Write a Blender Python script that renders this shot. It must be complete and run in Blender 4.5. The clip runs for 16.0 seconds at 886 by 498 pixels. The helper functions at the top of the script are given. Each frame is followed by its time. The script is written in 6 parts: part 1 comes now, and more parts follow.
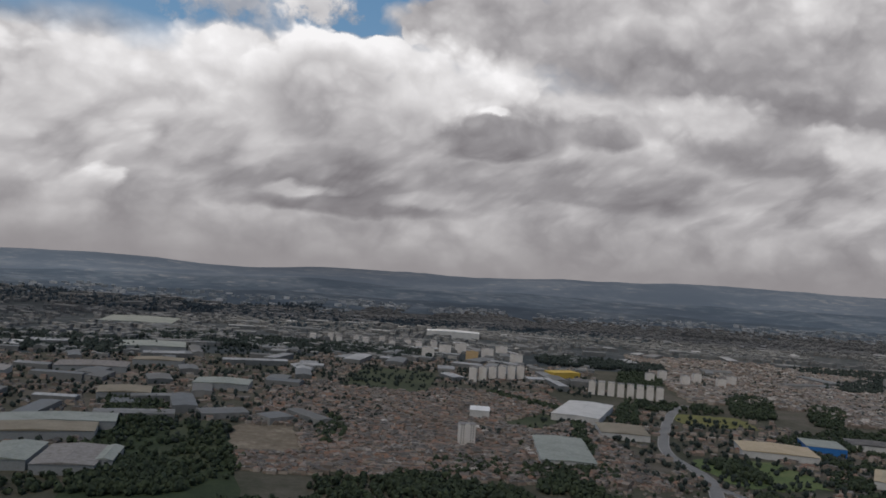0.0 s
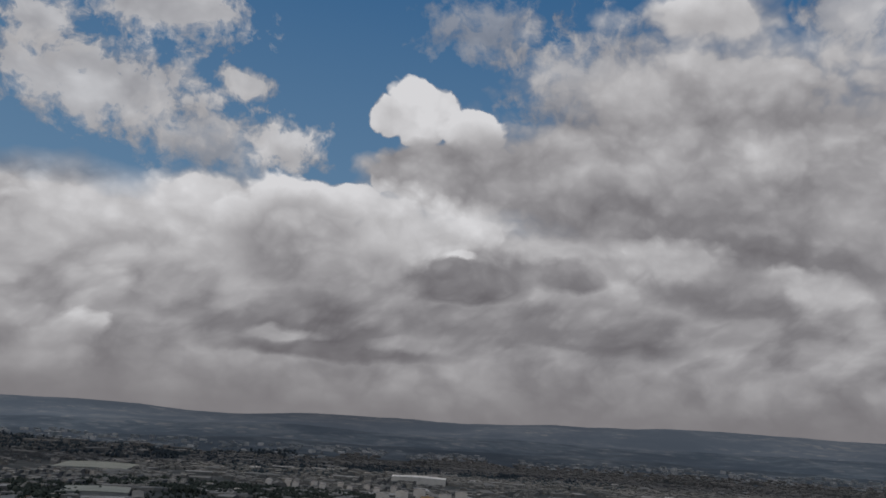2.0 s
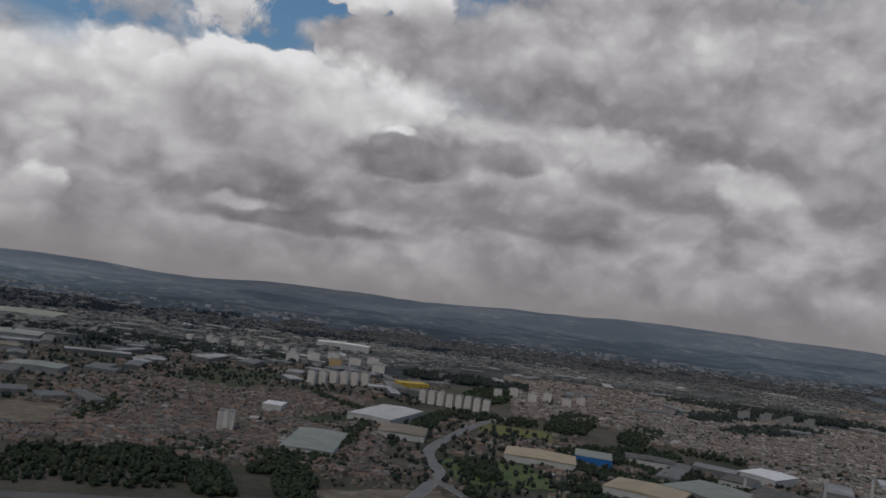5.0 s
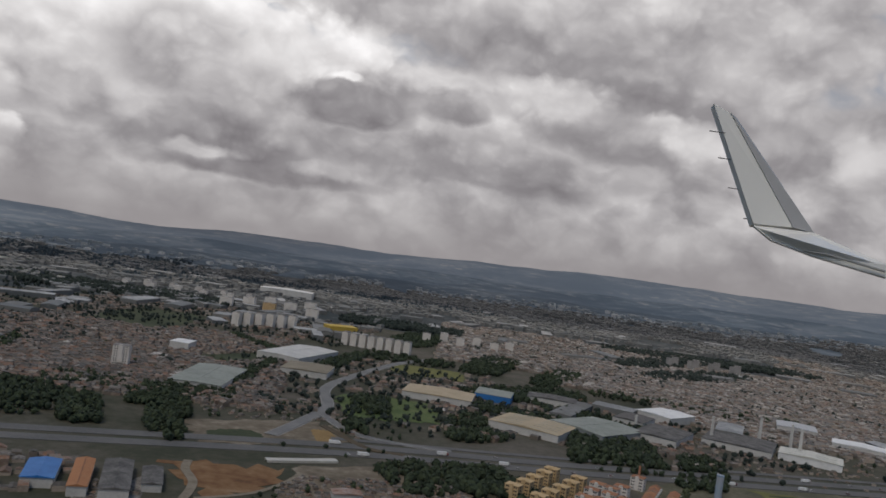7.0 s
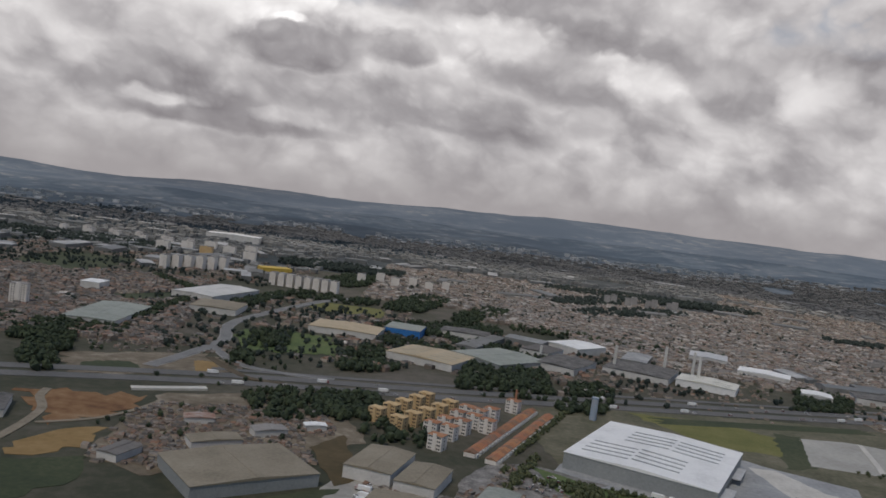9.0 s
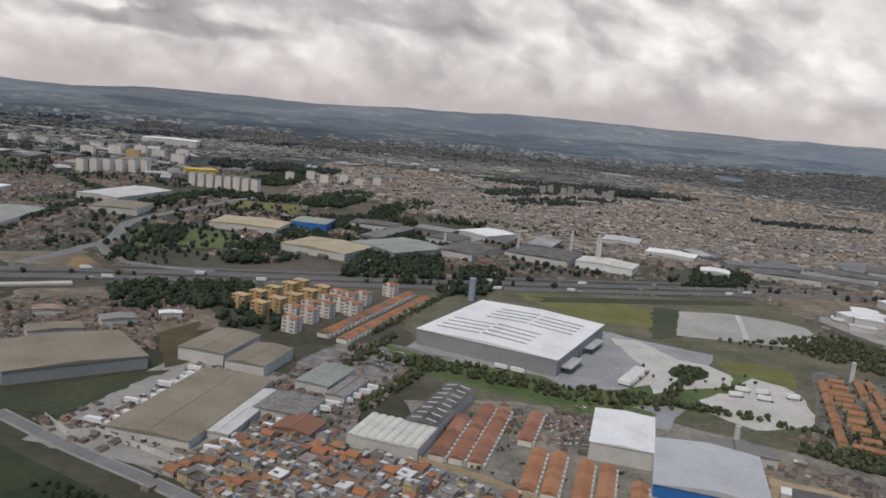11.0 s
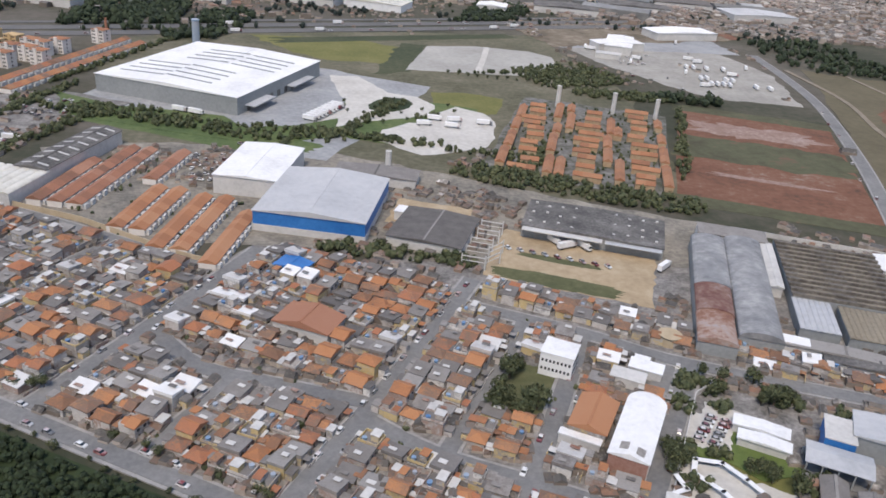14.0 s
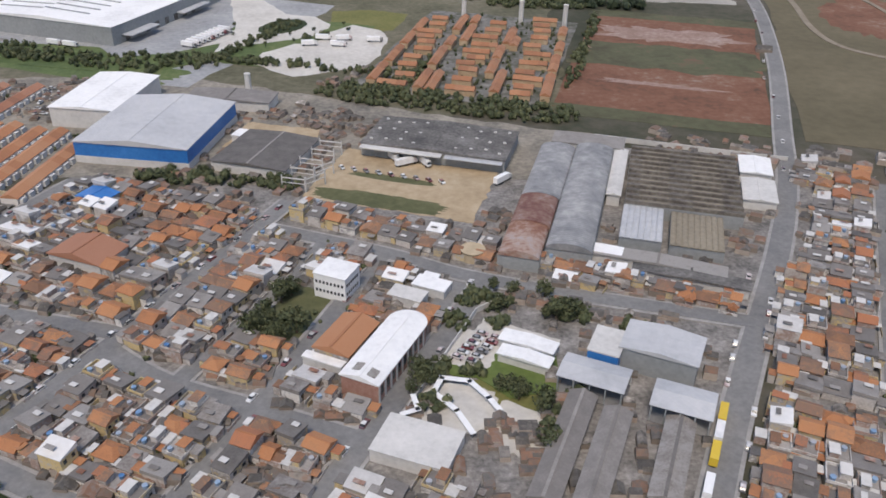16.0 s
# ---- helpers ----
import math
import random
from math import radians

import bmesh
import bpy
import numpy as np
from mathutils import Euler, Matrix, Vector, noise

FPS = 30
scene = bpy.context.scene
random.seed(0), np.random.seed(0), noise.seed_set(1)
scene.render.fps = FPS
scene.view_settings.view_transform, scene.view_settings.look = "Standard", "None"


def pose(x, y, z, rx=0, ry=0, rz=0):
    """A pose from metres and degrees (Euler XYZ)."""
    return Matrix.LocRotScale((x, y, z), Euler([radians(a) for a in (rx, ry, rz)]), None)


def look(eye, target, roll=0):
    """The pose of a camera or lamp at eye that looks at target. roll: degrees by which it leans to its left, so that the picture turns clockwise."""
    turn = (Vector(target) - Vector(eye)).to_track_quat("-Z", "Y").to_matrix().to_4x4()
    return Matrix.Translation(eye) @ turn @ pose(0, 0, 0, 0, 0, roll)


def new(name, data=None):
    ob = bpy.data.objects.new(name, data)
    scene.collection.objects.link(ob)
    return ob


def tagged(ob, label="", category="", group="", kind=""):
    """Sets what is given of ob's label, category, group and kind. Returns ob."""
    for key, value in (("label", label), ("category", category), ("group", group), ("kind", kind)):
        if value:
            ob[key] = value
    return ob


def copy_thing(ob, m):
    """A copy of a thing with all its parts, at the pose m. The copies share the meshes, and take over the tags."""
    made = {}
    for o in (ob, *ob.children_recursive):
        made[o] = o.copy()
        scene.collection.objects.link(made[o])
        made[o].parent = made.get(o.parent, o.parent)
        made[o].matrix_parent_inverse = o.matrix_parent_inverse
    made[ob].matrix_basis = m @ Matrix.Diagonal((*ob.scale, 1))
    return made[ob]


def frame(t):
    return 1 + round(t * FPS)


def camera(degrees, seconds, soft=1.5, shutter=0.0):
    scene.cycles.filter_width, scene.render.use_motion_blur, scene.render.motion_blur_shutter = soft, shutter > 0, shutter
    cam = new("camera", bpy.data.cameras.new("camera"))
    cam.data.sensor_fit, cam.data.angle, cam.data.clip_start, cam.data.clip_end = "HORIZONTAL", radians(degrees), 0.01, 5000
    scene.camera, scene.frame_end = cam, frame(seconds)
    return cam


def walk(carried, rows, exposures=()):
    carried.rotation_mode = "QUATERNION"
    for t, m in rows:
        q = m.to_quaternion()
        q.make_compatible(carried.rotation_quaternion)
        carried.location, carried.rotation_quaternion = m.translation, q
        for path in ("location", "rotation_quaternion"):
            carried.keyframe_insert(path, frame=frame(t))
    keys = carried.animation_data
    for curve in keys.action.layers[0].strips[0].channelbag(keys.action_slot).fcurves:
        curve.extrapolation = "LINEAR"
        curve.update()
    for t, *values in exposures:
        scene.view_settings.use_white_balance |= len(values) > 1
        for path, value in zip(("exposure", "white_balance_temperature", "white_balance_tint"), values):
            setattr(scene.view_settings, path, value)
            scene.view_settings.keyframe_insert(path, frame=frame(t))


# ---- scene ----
cam = camera(57.2, 16.0, soft=1.7)
PATH = [
    (0.0, 0.00, 10.54, 153.99, 91.08, -4.05, 4.12),
    (0.5, 19.39, 8.23, 153.03, 96.06, -3.69, 2.41),
    (1.0, 38.71, 6.22, 152.06, 100.69, -2.68, 1.94),
    (1.5, 57.97, 4.49, 151.09, 102.65, -3.19, 1.88),
    (2.0, 77.17, 3.03, 150.10, 101.31, -3.85, 4.27),
    (2.5, 96.31, 1.82, 149.10, 99.80, -5.04, 4.50),
    (3.0, 115.38, 0.84, 148.09, 99.41, -7.19, 4.73),
    (3.5, 134.39, 0.08, 147.07, 98.99, -9.06, 4.34),
    (4.0, 153.33, -0.49, 146.04, 97.10, -8.51, 3.85),
    (6.5, 247.08, -0.97, 140.72, 90.60, -7.88, 1.85),
    (7.0, 265.64, -0.72, 139.63, 90.26, -8.12, 1.34),
    (7.5, 284.13, -0.39, 138.53, 88.69, -8.07, 0.66),
    (8.0, 302.55, 0.00, 137.41, 87.55, -8.06, 0.73),
    (10.5, 393.65, 2.22, 131.68, 84.57, -5.82, -1.83),
    (11.0, 411.66, 2.60, 130.50, 80.22, -5.58, -1.82),
    (11.5, 429.61, 2.92, 129.31, 72.33, -4.55, -0.93),
    (12.0, 447.49, 3.16, 128.12, 63.35, -2.14, -4.83),
    (12.5, 465.30, 3.30, 126.91, 62.87, -3.04, -8.57),
    (13.0, 483.04, 3.33, 125.69, 62.46, -3.34, -10.12),
    (13.5, 500.71, 3.23, 124.46, 63.50, -4.51, -9.98),
    (14.0, 518.31, 2.97, 123.22, 64.22, -4.60, -10.03),
    (14.5, 535.84, 2.56, 121.96, 65.43, -5.88, -9.93),
    (15.0, 553.30, 1.96, 120.70, 65.08, -4.48, -9.45),
    (15.5, 570.68, 1.15, 119.43, 62.44, -3.01, -11.51),
    (16.0, 588.00, 0.13, 118.15, 59.27, -1.04, -9.13),
]
EXPOSURES = [(0, -0.05, 6450, 10), (1.5, -0.53, 6350, 10), (3.5, -0.53, 6350, 10), (7, 0.0, 6500, 10), (8, 0.18, 6550, 10), (10.5, 0.40, 6500, 10), (11, 0.72, 6750, 10), (11.5, 1.17, 7350, 11), (12, 1.42, 7850, 13), (12.5, 1.34, 6850, 13), (13.5, 1.34, 6500, 14), (15, 1.29, 6500, 14), (16, 1.22, 6600, 14)]
walk(cam, [(t, pose(x, y, z, rx, ry, rz)) for t, x, y, z, rx, ry, rz in PATH], EXPOSURES)

# ---- light ----
SUN_EL, SUN_AZ = 58.0, 205.0
world = bpy.data.worlds.new("sky")
scene.world = world
world.use_nodes = True
wn = world.node_tree.nodes
wsky = wn.new("ShaderNodeTexSky")
wsky.sky_type, wsky.sun_disc = "NISHITA", False
wsky.sun_elevation, wsky.sun_rotation = radians(SUN_EL), radians(SUN_AZ)
wn["Background"].inputs["Strength"].default_value = 0.043
world.node_tree.links.new(wsky.outputs[0], wn["Background"].inputs["Color"])
sun = new("sun", bpy.data.lights.new("sun", "SUN"))
sun.data.energy, sun.data.angle, sun.data.color = 1.15, radians(18), (1.0, 0.915, 0.79)
s_az, s_el = radians(SUN_AZ), radians(SUN_EL)
sun.matrix_world = look((0, 0, 0), (-math.sin(s_az) * math.cos(s_el), -math.cos(s_az) * math.cos(s_el), -math.sin(s_el)))


# ---- materials ----
class Net:
    """Short hand for wiring a node tree."""

    def __init__(self, tree):
        self.tree = tree

    def node(self, kind, links=None, **props):
        n = self.tree.nodes.new(kind)
        for key, value in props.items():
            setattr_plain(n, key, value)
        for key, value in (links or {}).items():
            if hasattr(value, "is_output"):
                self.tree.links.new(value, n.inputs[key])
            else:
                n.inputs[key].default_value = value
        return n

    def math(self, op, a, b=0.0, c=0.0, clamp=False):
        n = self.tree.nodes.new("ShaderNodeMath")
        n.operation, n.use_clamp = op, clamp
        for i, v in enumerate((a, b, c)):
            if hasattr(v, "is_output"):
                self.tree.links.new(v, n.inputs[i])
            else:
                n.inputs[i].default_value = v
        return n.outputs[0]

    def mix(self, f, a, b, blend="MIX"):
        n = self.tree.nodes.new("ShaderNodeMix")
        n.data_type, n.blend_type = "RGBA", blend
        for i, v in ((0, f), (6, a), (7, b)):
            if hasattr(v, "is_output"):
                self.tree.links.new(v, n.inputs[i])
            elif i:
                n.inputs[i].default_value = (*v, 1.0) if len(v) == 3 else v
            else:
                n.inputs[i].default_value = v
        return n.outputs[2]

    def ramp(self, f, stops, smooth=False):
        n = self.tree.nodes.new("ShaderNodeValToRGB")
        n.color_ramp.interpolation = "EASE" if smooth else "LINEAR"
        while len(n.color_ramp.elements) < len(stops):
            n.color_ramp.elements.new(0.5)
        for e, (p, c) in zip(n.color_ramp.elements, stops):
            e.position, e.color = p, (*c, 1.0)
        self.tree.links.new(f, n.inputs[0])
        return n.outputs[0]

    def noise(self, vec, scale, detail=4.0, rough=0.55, distort=0.0):
        n = self.tree.nodes.new("ShaderNodeTexNoise")
        n.inputs["Scale"].default_value, n.inputs["Detail"].default_value = scale, detail
        n.inputs["Roughness"].default_value, n.inputs["Distortion"].default_value = rough, distort
        if vec is not None:
            self.tree.links.new(vec, n.inputs["Vector"])
        return n


def setattr_plain(n, key, value):
    if key == "operation":
        n.operation = value
    elif key == "data_type":
        n.data_type = value


def begin(name):
    m = bpy.data.materials.new(name)
    m.use_nodes = True
    net = Net(m.node_tree)
    return m, net, m.node_tree.nodes["Principled BSDF"]


def surface(name, tones, fine=3.0, broad=0.08, rough=0.85, metal=0.0, bump=0.15, per="", wave=None, spread=1.0):
    """A weathered surface: tones from a broad and a fine noise; per: '' or 'object' or 'island' shifts the tone of each piece."""
    m, net, bsdf = begin(name)
    where = net.node("ShaderNodeNewGeometry").outputs["Position"]
    a = net.noise(where, broad, 5.0, 0.6).outputs["Fac"]
    b = net.noise(where, fine, 6.0, 0.65).outputs["Fac"]
    f = net.math("ADD", net.math("MULTIPLY", a, 0.55), net.math("MULTIPLY", b, 0.45))
    f = net.math("ADD", net.math("MULTIPLY", net.math("SUBTRACT", f, 0.5), 2.2 * spread), 0.5, clamp=True)
    if per:
        r = net.node("ShaderNodeObjectInfo").outputs["Random"] if per == "object" else net.node("ShaderNodeNewGeometry").outputs["Random Per Island"]
        f = net.math("ADD", net.math("MULTIPLY", f, 0.35), net.math("MULTIPLY", r, 0.65))
    n = len(tones)
    color = net.ramp(f, [((i + 0.5) / n if per else i / max(1, n - 1) * 0.8 + 0.1, c) for i, c in enumerate(tones)])
    height = b
    if wave:
        w = net.tree.nodes.new("ShaderNodeTexWave")
        w.inputs["Scale"].default_value, w.bands_direction = wave[0], wave[1]
        tc = net.node("ShaderNodeTexCoord").outputs["Object"]
        net.tree.links.new(tc, w.inputs["Vector"])
        color = net.mix(net.math("MULTIPLY", w.outputs["Fac"], 0.22), color, (0.05, 0.05, 0.05))
        height = net.math("ADD", b, net.math("MULTIPLY", w.outputs["Fac"], 1.5))
    net.tree.links.new(color, bsdf.inputs["Base Color"])
    bsdf.inputs["Roughness"].default_value, bsdf.inputs["Metallic"].default_value = rough, metal
    if bump:
        bp = net.node("ShaderNodeBump", {"Strength": bump, "Distance": 0.3, "Height": height})
        net.tree.links.new(bp.outputs[0], bsdf.inputs["Normal"])
    return m


M_TILE = surface("terracotta", [(0.151, 0.087, 0.06), (0.242, 0.128, 0.075), (0.423, 0.179, 0.078), (0.473, 0.22, 0.1), (0.192, 0.133, 0.1), (0.434, 0.169, 0.08), (0.283, 0.139, 0.085)], 2.5, 0.2, 0.9, per="object", wave=(2.6, "X"))
M_TILE_NEW = surface("new_terracotta", [(0.316, 0.144, 0.075), (0.4, 0.182, 0.09), (0.428, 0.221, 0.12)], 2.0, 0.1, 0.9, per="object")
M_TILE_EST = surface("weathered_orange_tile", [(0.27, 0.13, 0.075), (0.38, 0.17, 0.085), (0.43, 0.21, 0.11), (0.33, 0.17, 0.10)], 2.0, 0.06, 0.9, per="object", wave=(2.6, "Y"))
M_TILE_DULL = surface("old_terracotta", [(0.22, 0.11, 0.07), (0.33, 0.15, 0.09), (0.38, 0.20, 0.13)], 2.0, 0.1, 0.9, per="object")
M_FIBRE = surface("fibre_cement", [(0.09, 0.083, 0.08), (0.15, 0.14, 0.132), (0.21, 0.195, 0.185), (0.30, 0.285, 0.27), (0.14, 0.12, 0.11)], 2.0, 0.3, 0.9, per="object")
M_SLAB = surface("concrete_slab", [(0.11, 0.105, 0.10), (0.18, 0.17, 0.165), (0.25, 0.235, 0.225), (0.40, 0.38, 0.36)], 1.5, 0.3, 0.95, per="object")
M_RENDER = surface("rendered_wall", [(0.20, 0.18, 0.165), (0.34, 0.31, 0.285), (0.55, 0.52, 0.49), (0.30, 0.20, 0.16), (0.42, 0.40, 0.38), (0.58, 0.44, 0.20), (0.26, 0.25, 0.25), (0.68, 0.66, 0.63), (0.62, 0.58, 0.52)], 2.0, 0.3, 0.9, per="object")
M_WHITE = surface("white_sheet", [(0.62, 0.62, 0.62), (0.80, 0.80, 0.80), (0.88, 0.88, 0.87)], 0.6, 0.06, 0.5)
M_HOUSEWHITE = surface("stained_white_sheet", [(0.42, 0.41, 0.40), (0.60, 0.59, 0.58), (0.74, 0.73, 0.72), (0.82, 0.82, 0.81)], 0.9, 0.2, 0.6, per="object")
M_PALE = surface("pale_wall", [(0.42, 0.41, 0.40), (0.56, 0.55, 0.53), (0.66, 0.64, 0.62)], 0.8, 0.08, 0.8)
M_CREAM = surface("cream_sheet", [(0.50, 0.48, 0.42), (0.64, 0.62, 0.56), (0.74, 0.72, 0.66)], 0.6, 0.1, 0.7)
M_RUBBLE = surface("pinkish_rubble", [(0.20, 0.13, 0.10), (0.28, 0.19, 0.155), (0.38, 0.30, 0.27)], 0.4, 0.1, 1.0)
M_SLOPETRACK = surface("slope_track", [(0.17, 0.14, 0.10), (0.23, 0.195, 0.145), (0.28, 0.24, 0.19)], 0.4, 0.1, 1.0)
M_STEEL = surface("grey_sheet", [(0.40, 0.41, 0.43), (0.52, 0.53, 0.55), (0.62, 0.62, 0.63)], 0.5, 0.05, 0.55, wave=(1.4, "X"))
M_GREYWALL = surface("grey_cladding", [(0.20, 0.215, 0.22), (0.27, 0.285, 0.29), (0.33, 0.34, 0.34)], 0.8, 0.05, 0.7)
M_DARKROOF = surface("dark_sheet", [(0.0546, 0.053, 0.0515), (0.0936, 0.0897, 0.0858), (0.148, 0.14, 0.133), (0.218, 0.211, 0.203)], 0.9, 0.12, 0.9, spread=1.3)
M_BROWNROOF = surface("brown_grey_sheet", [(0.17, 0.145, 0.105), (0.25, 0.215, 0.16), (0.32, 0.28, 0.215)], 0.7, 0.05, 0.9)
M_SAW = surface("brown_sawtooth_sheet", [(0.075, 0.066, 0.056), (0.12, 0.106, 0.09), (0.17, 0.152, 0.13), (0.23, 0.21, 0.18)], 0.6, 0.15, 0.9, spread=1.3)
M_TANROOF = surface("tan_sheet", [(0.36, 0.29, 0.19), (0.46, 0.37, 0.25), (0.52, 0.43, 0.31)], 0.4, 0.05, 0.85)
M_GREENGREY = surface("green_grey_sheet", [(0.20, 0.22, 0.19), (0.28, 0.30, 0.27), (0.36, 0.37, 0.34)], 0.4, 0.05, 0.85)
M_BLUE = surface("blue_cladding", [(0.0165, 0.11, 0.363), (0.0275, 0.165, 0.462), (0.055, 0.22, 0.55)], 1.0, 0.1, 0.5)
M_RUST = surface("rusty_sheet", [(0.16, 0.07, 0.05), (0.24, 0.12, 0.08), (0.36, 0.27, 0.23), (0.34, 0.33, 0.34)], 0.6, 0.12, 0.85)
M_RUSTRED = surface("red_rust_sheet", [(0.11, 0.055, 0.045), (0.17, 0.075, 0.06), (0.26, 0.16, 0.13), (0.33, 0.31, 0.31)], 0.5, 0.15, 0.85, wave=(0.3, "Y"))
M_VAULT = surface("vault_sheet", [(0.18, 0.187, 0.197), (0.279, 0.283, 0.29), (0.414, 0.413, 0.412)], 0.35, 0.12, 0.7, wave=(0.3, "Y"), spread=1.4)
M_GLASS = surface("window_glass", [(0.02, 0.025, 0.03), (0.05, 0.055, 0.06)], 1.0, 0.2, 0.15, bump=0)
M_YELLOW = surface("yellow_paint", [(0.50, 0.34, 0.05), (0.60, 0.42, 0.08)], 1.0, 0.1, 0.7)
M_APT_W = surface("white_render", [(0.55, 0.50, 0.45), (0.68, 0.64, 0.60), (0.76, 0.73, 0.70)], 0.5, 0.1, 0.9)
M_APT_O = surface("ochre_render", [(0.46, 0.31, 0.15), (0.55, 0.39, 0.21), (0.60, 0.45, 0.27)], 0.5, 0.1, 0.9)
M_ASPHALT = surface("asphalt", [(0.13, 0.13, 0.135), (0.19, 0.188, 0.185), (0.25, 0.245, 0.24)], 0.8, 0.05, 0.9)
M_HIGHWAY = surface("worn_asphalt", [(0.09, 0.09, 0.088), (0.125, 0.123, 0.12), (0.165, 0.16, 0.152)], 0.4, 0.03, 0.9)
M_CONC = surface("concrete_paving", [(0.213, 0.218, 0.224), (0.302, 0.308, 0.314), (0.403, 0.403, 0.403)], 0.4, 0.05, 0.9)
M_PAVEPALE = surface("pale_paving", [(0.414, 0.391, 0.356), (0.529, 0.506, 0.466), (0.632, 0.609, 0.564)], 0.4, 0.05, 0.9)
M_PAVE = surface("pavement", [(0.22, 0.215, 0.205), (0.31, 0.30, 0.29), (0.40, 0.39, 0.37)], 1.2, 0.2, 0.9)
M_TRACK = surface("brown_track", [(0.06, 0.045, 0.028), (0.10, 0.075, 0.045), (0.13, 0.10, 0.065)], 0.8, 0.1, 1.0)
M_YARD = surface("town_yard", [(0.09, 0.085, 0.08), (0.16, 0.15, 0.14), (0.24, 0.225, 0.21), (0.34, 0.32, 0.30)], 0.9, 0.15, 0.95, spread=1.4)
M_LAWN = surface("lawn", [(0.0978, 0.106, 0.0299), (0.149, 0.147, 0.0437), (0.207, 0.19, 0.0713)], 0.5, 0.05, 1.0)
M_SCRUB = surface("rough_grass", [(0.0523, 0.0822, 0.0269), (0.0897, 0.128, 0.0419), (0.149, 0.172, 0.0673)], 0.35, 0.03, 1.0, spread=1.3)
M_MEADOW = surface("dull_meadow", [(0.0263, 0.0385, 0.0182), (0.0455, 0.0587, 0.0263), (0.0758, 0.081, 0.0425)], 0.3, 0.02, 1.0, spread=1.3)
M_BANK = surface("green_bank", [(0.0153, 0.0272, 0.00935), (0.0263, 0.0425, 0.0145), (0.0442, 0.0612, 0.0238)], 0.25, 0.04, 1.0, spread=1.3)
M_DRY = surface("dry_grass", [(0.085, 0.074, 0.042), (0.12, 0.102, 0.06), (0.155, 0.13, 0.08)], 0.2, 0.02, 1.0)
M_DIRT = surface("pale_dirt", [(0.28, 0.21, 0.13), (0.40, 0.31, 0.20), (0.50, 0.41, 0.29)], 0.35, 0.06, 1.0)
M_OLDCONC = surface("mossy_paving", [(0.276, 0.264, 0.24), (0.372, 0.36, 0.33), (0.468, 0.45, 0.414)], 0.3, 0.03, 0.95)
M_RUSTGRASS = surface("rust_grass", [(0.05, 0.042, 0.018), (0.085, 0.062, 0.028), (0.12, 0.085, 0.042)], 0.3, 0.04, 1.0)
M_STRIP = surface("weedy_soil", [(0.06, 0.052, 0.03), (0.075, 0.075, 0.04), (0.09, 0.095, 0.05), (0.14, 0.085, 0.055)], 0.25, 0.05, 1.0, spread=1.3)
M_WARMCONC = surface("dusty_concrete", [(0.24, 0.225, 0.20), (0.32, 0.305, 0.275), (0.41, 0.39, 0.35)], 0.3, 0.04, 0.95, spread=1.2)
M_ESTATE = surface("paved_lanes_and_gardens", [(0.05, 0.055, 0.03), (0.10, 0.10, 0.08), (0.17, 0.165, 0.155), (0.24, 0.235, 0.22)], 0.35, 0.09, 0.95, spread=1.5)
M_DUSTYARD = surface("dusty_yard", [(0.10, 0.095, 0.085), (0.18, 0.165, 0.14), (0.26, 0.235, 0.195), (0.34, 0.31, 0.26)], 0.5, 0.06, 0.95, spread=1.3)
M_GARDEN = surface("garden_grass", [(0.069, 0.0978, 0.0253), (0.103, 0.144, 0.0368), (0.149, 0.178, 0.0575)], 0.6, 0.12, 1.0)
M_OLIVE = surface("olive_rough_ground", [(0.065, 0.066, 0.038), (0.10, 0.096, 0.058), (0.14, 0.128, 0.085), (0.19, 0.17, 0.125)], 0.3, 0.03, 1.0, spread=1.3)
M_PARK = surface("worn_park_grass", [(0.06, 0.07, 0.03), (0.095, 0.10, 0.045), (0.14, 0.135, 0.07)], 0.5, 0.1, 1.0)
M_BRICKWALL = surface("brick_red_wall", [(0.24, 0.12, 0.09), (0.33, 0.18, 0.14), (0.40, 0.27, 0.22)], 1.0, 0.15, 0.9)
M_OCHREWALL = surface("ochre_wall", [(0.36, 0.25, 0.15), (0.44, 0.32, 0.20), (0.50, 0.40, 0.28)], 0.8, 0.1, 0.9)
M_ORANGE = surface("orange_earth", [(0.117, 0.0546, 0.0234), (0.187, 0.0936, 0.039), (0.234, 0.133, 0.0624), (0.281, 0.187, 0.109)], 0.15, 0.03, 1.0, spread=1.3)
M_OCHRE = surface("ochre_earth", [(0.187, 0.119, 0.0425), (0.264, 0.17, 0.068), (0.323, 0.221, 0.102)], 0.2, 0.04, 1.0)
M_TRODDEN = surface("trodden_earth", [(0.09, 0.075, 0.05), (0.15, 0.12, 0.085), (0.20, 0.165, 0.12), (0.30, 0.26, 0.20)], 0.15, 0.03, 1.0, spread=1.4)
M_REDSOIL = surface("red_soil", [(0.0794, 0.0426, 0.0285), (0.137, 0.0635, 0.038), (0.173, 0.0774, 0.0459), (0.195, 0.1, 0.0634), (0.26, 0.202, 0.167)], 0.3, 0.035, 1.0, spread=1.2)
M_HEDGE = surface("bank_bushes", [(0.015, 0.0255, 0.0105), (0.0225, 0.0375, 0.015), (0.0338, 0.051, 0.021)], 0.6, 0.03, 0.9, bump=0, per="island")
M_LEAF = surface("leaves", [(0.0367, 0.0504, 0.0221), (0.0667, 0.0812, 0.0349), (0.117, 0.123, 0.0555)], 1.2, 0.1, 0.8, bump=0, per="island")
M_WOOD = surface("far_leaves", [(0.02, 0.032, 0.018), (0.032, 0.048, 0.024), (0.05, 0.068, 0.032)], 0.3, 0.01, 0.9, bump=0, per="island")
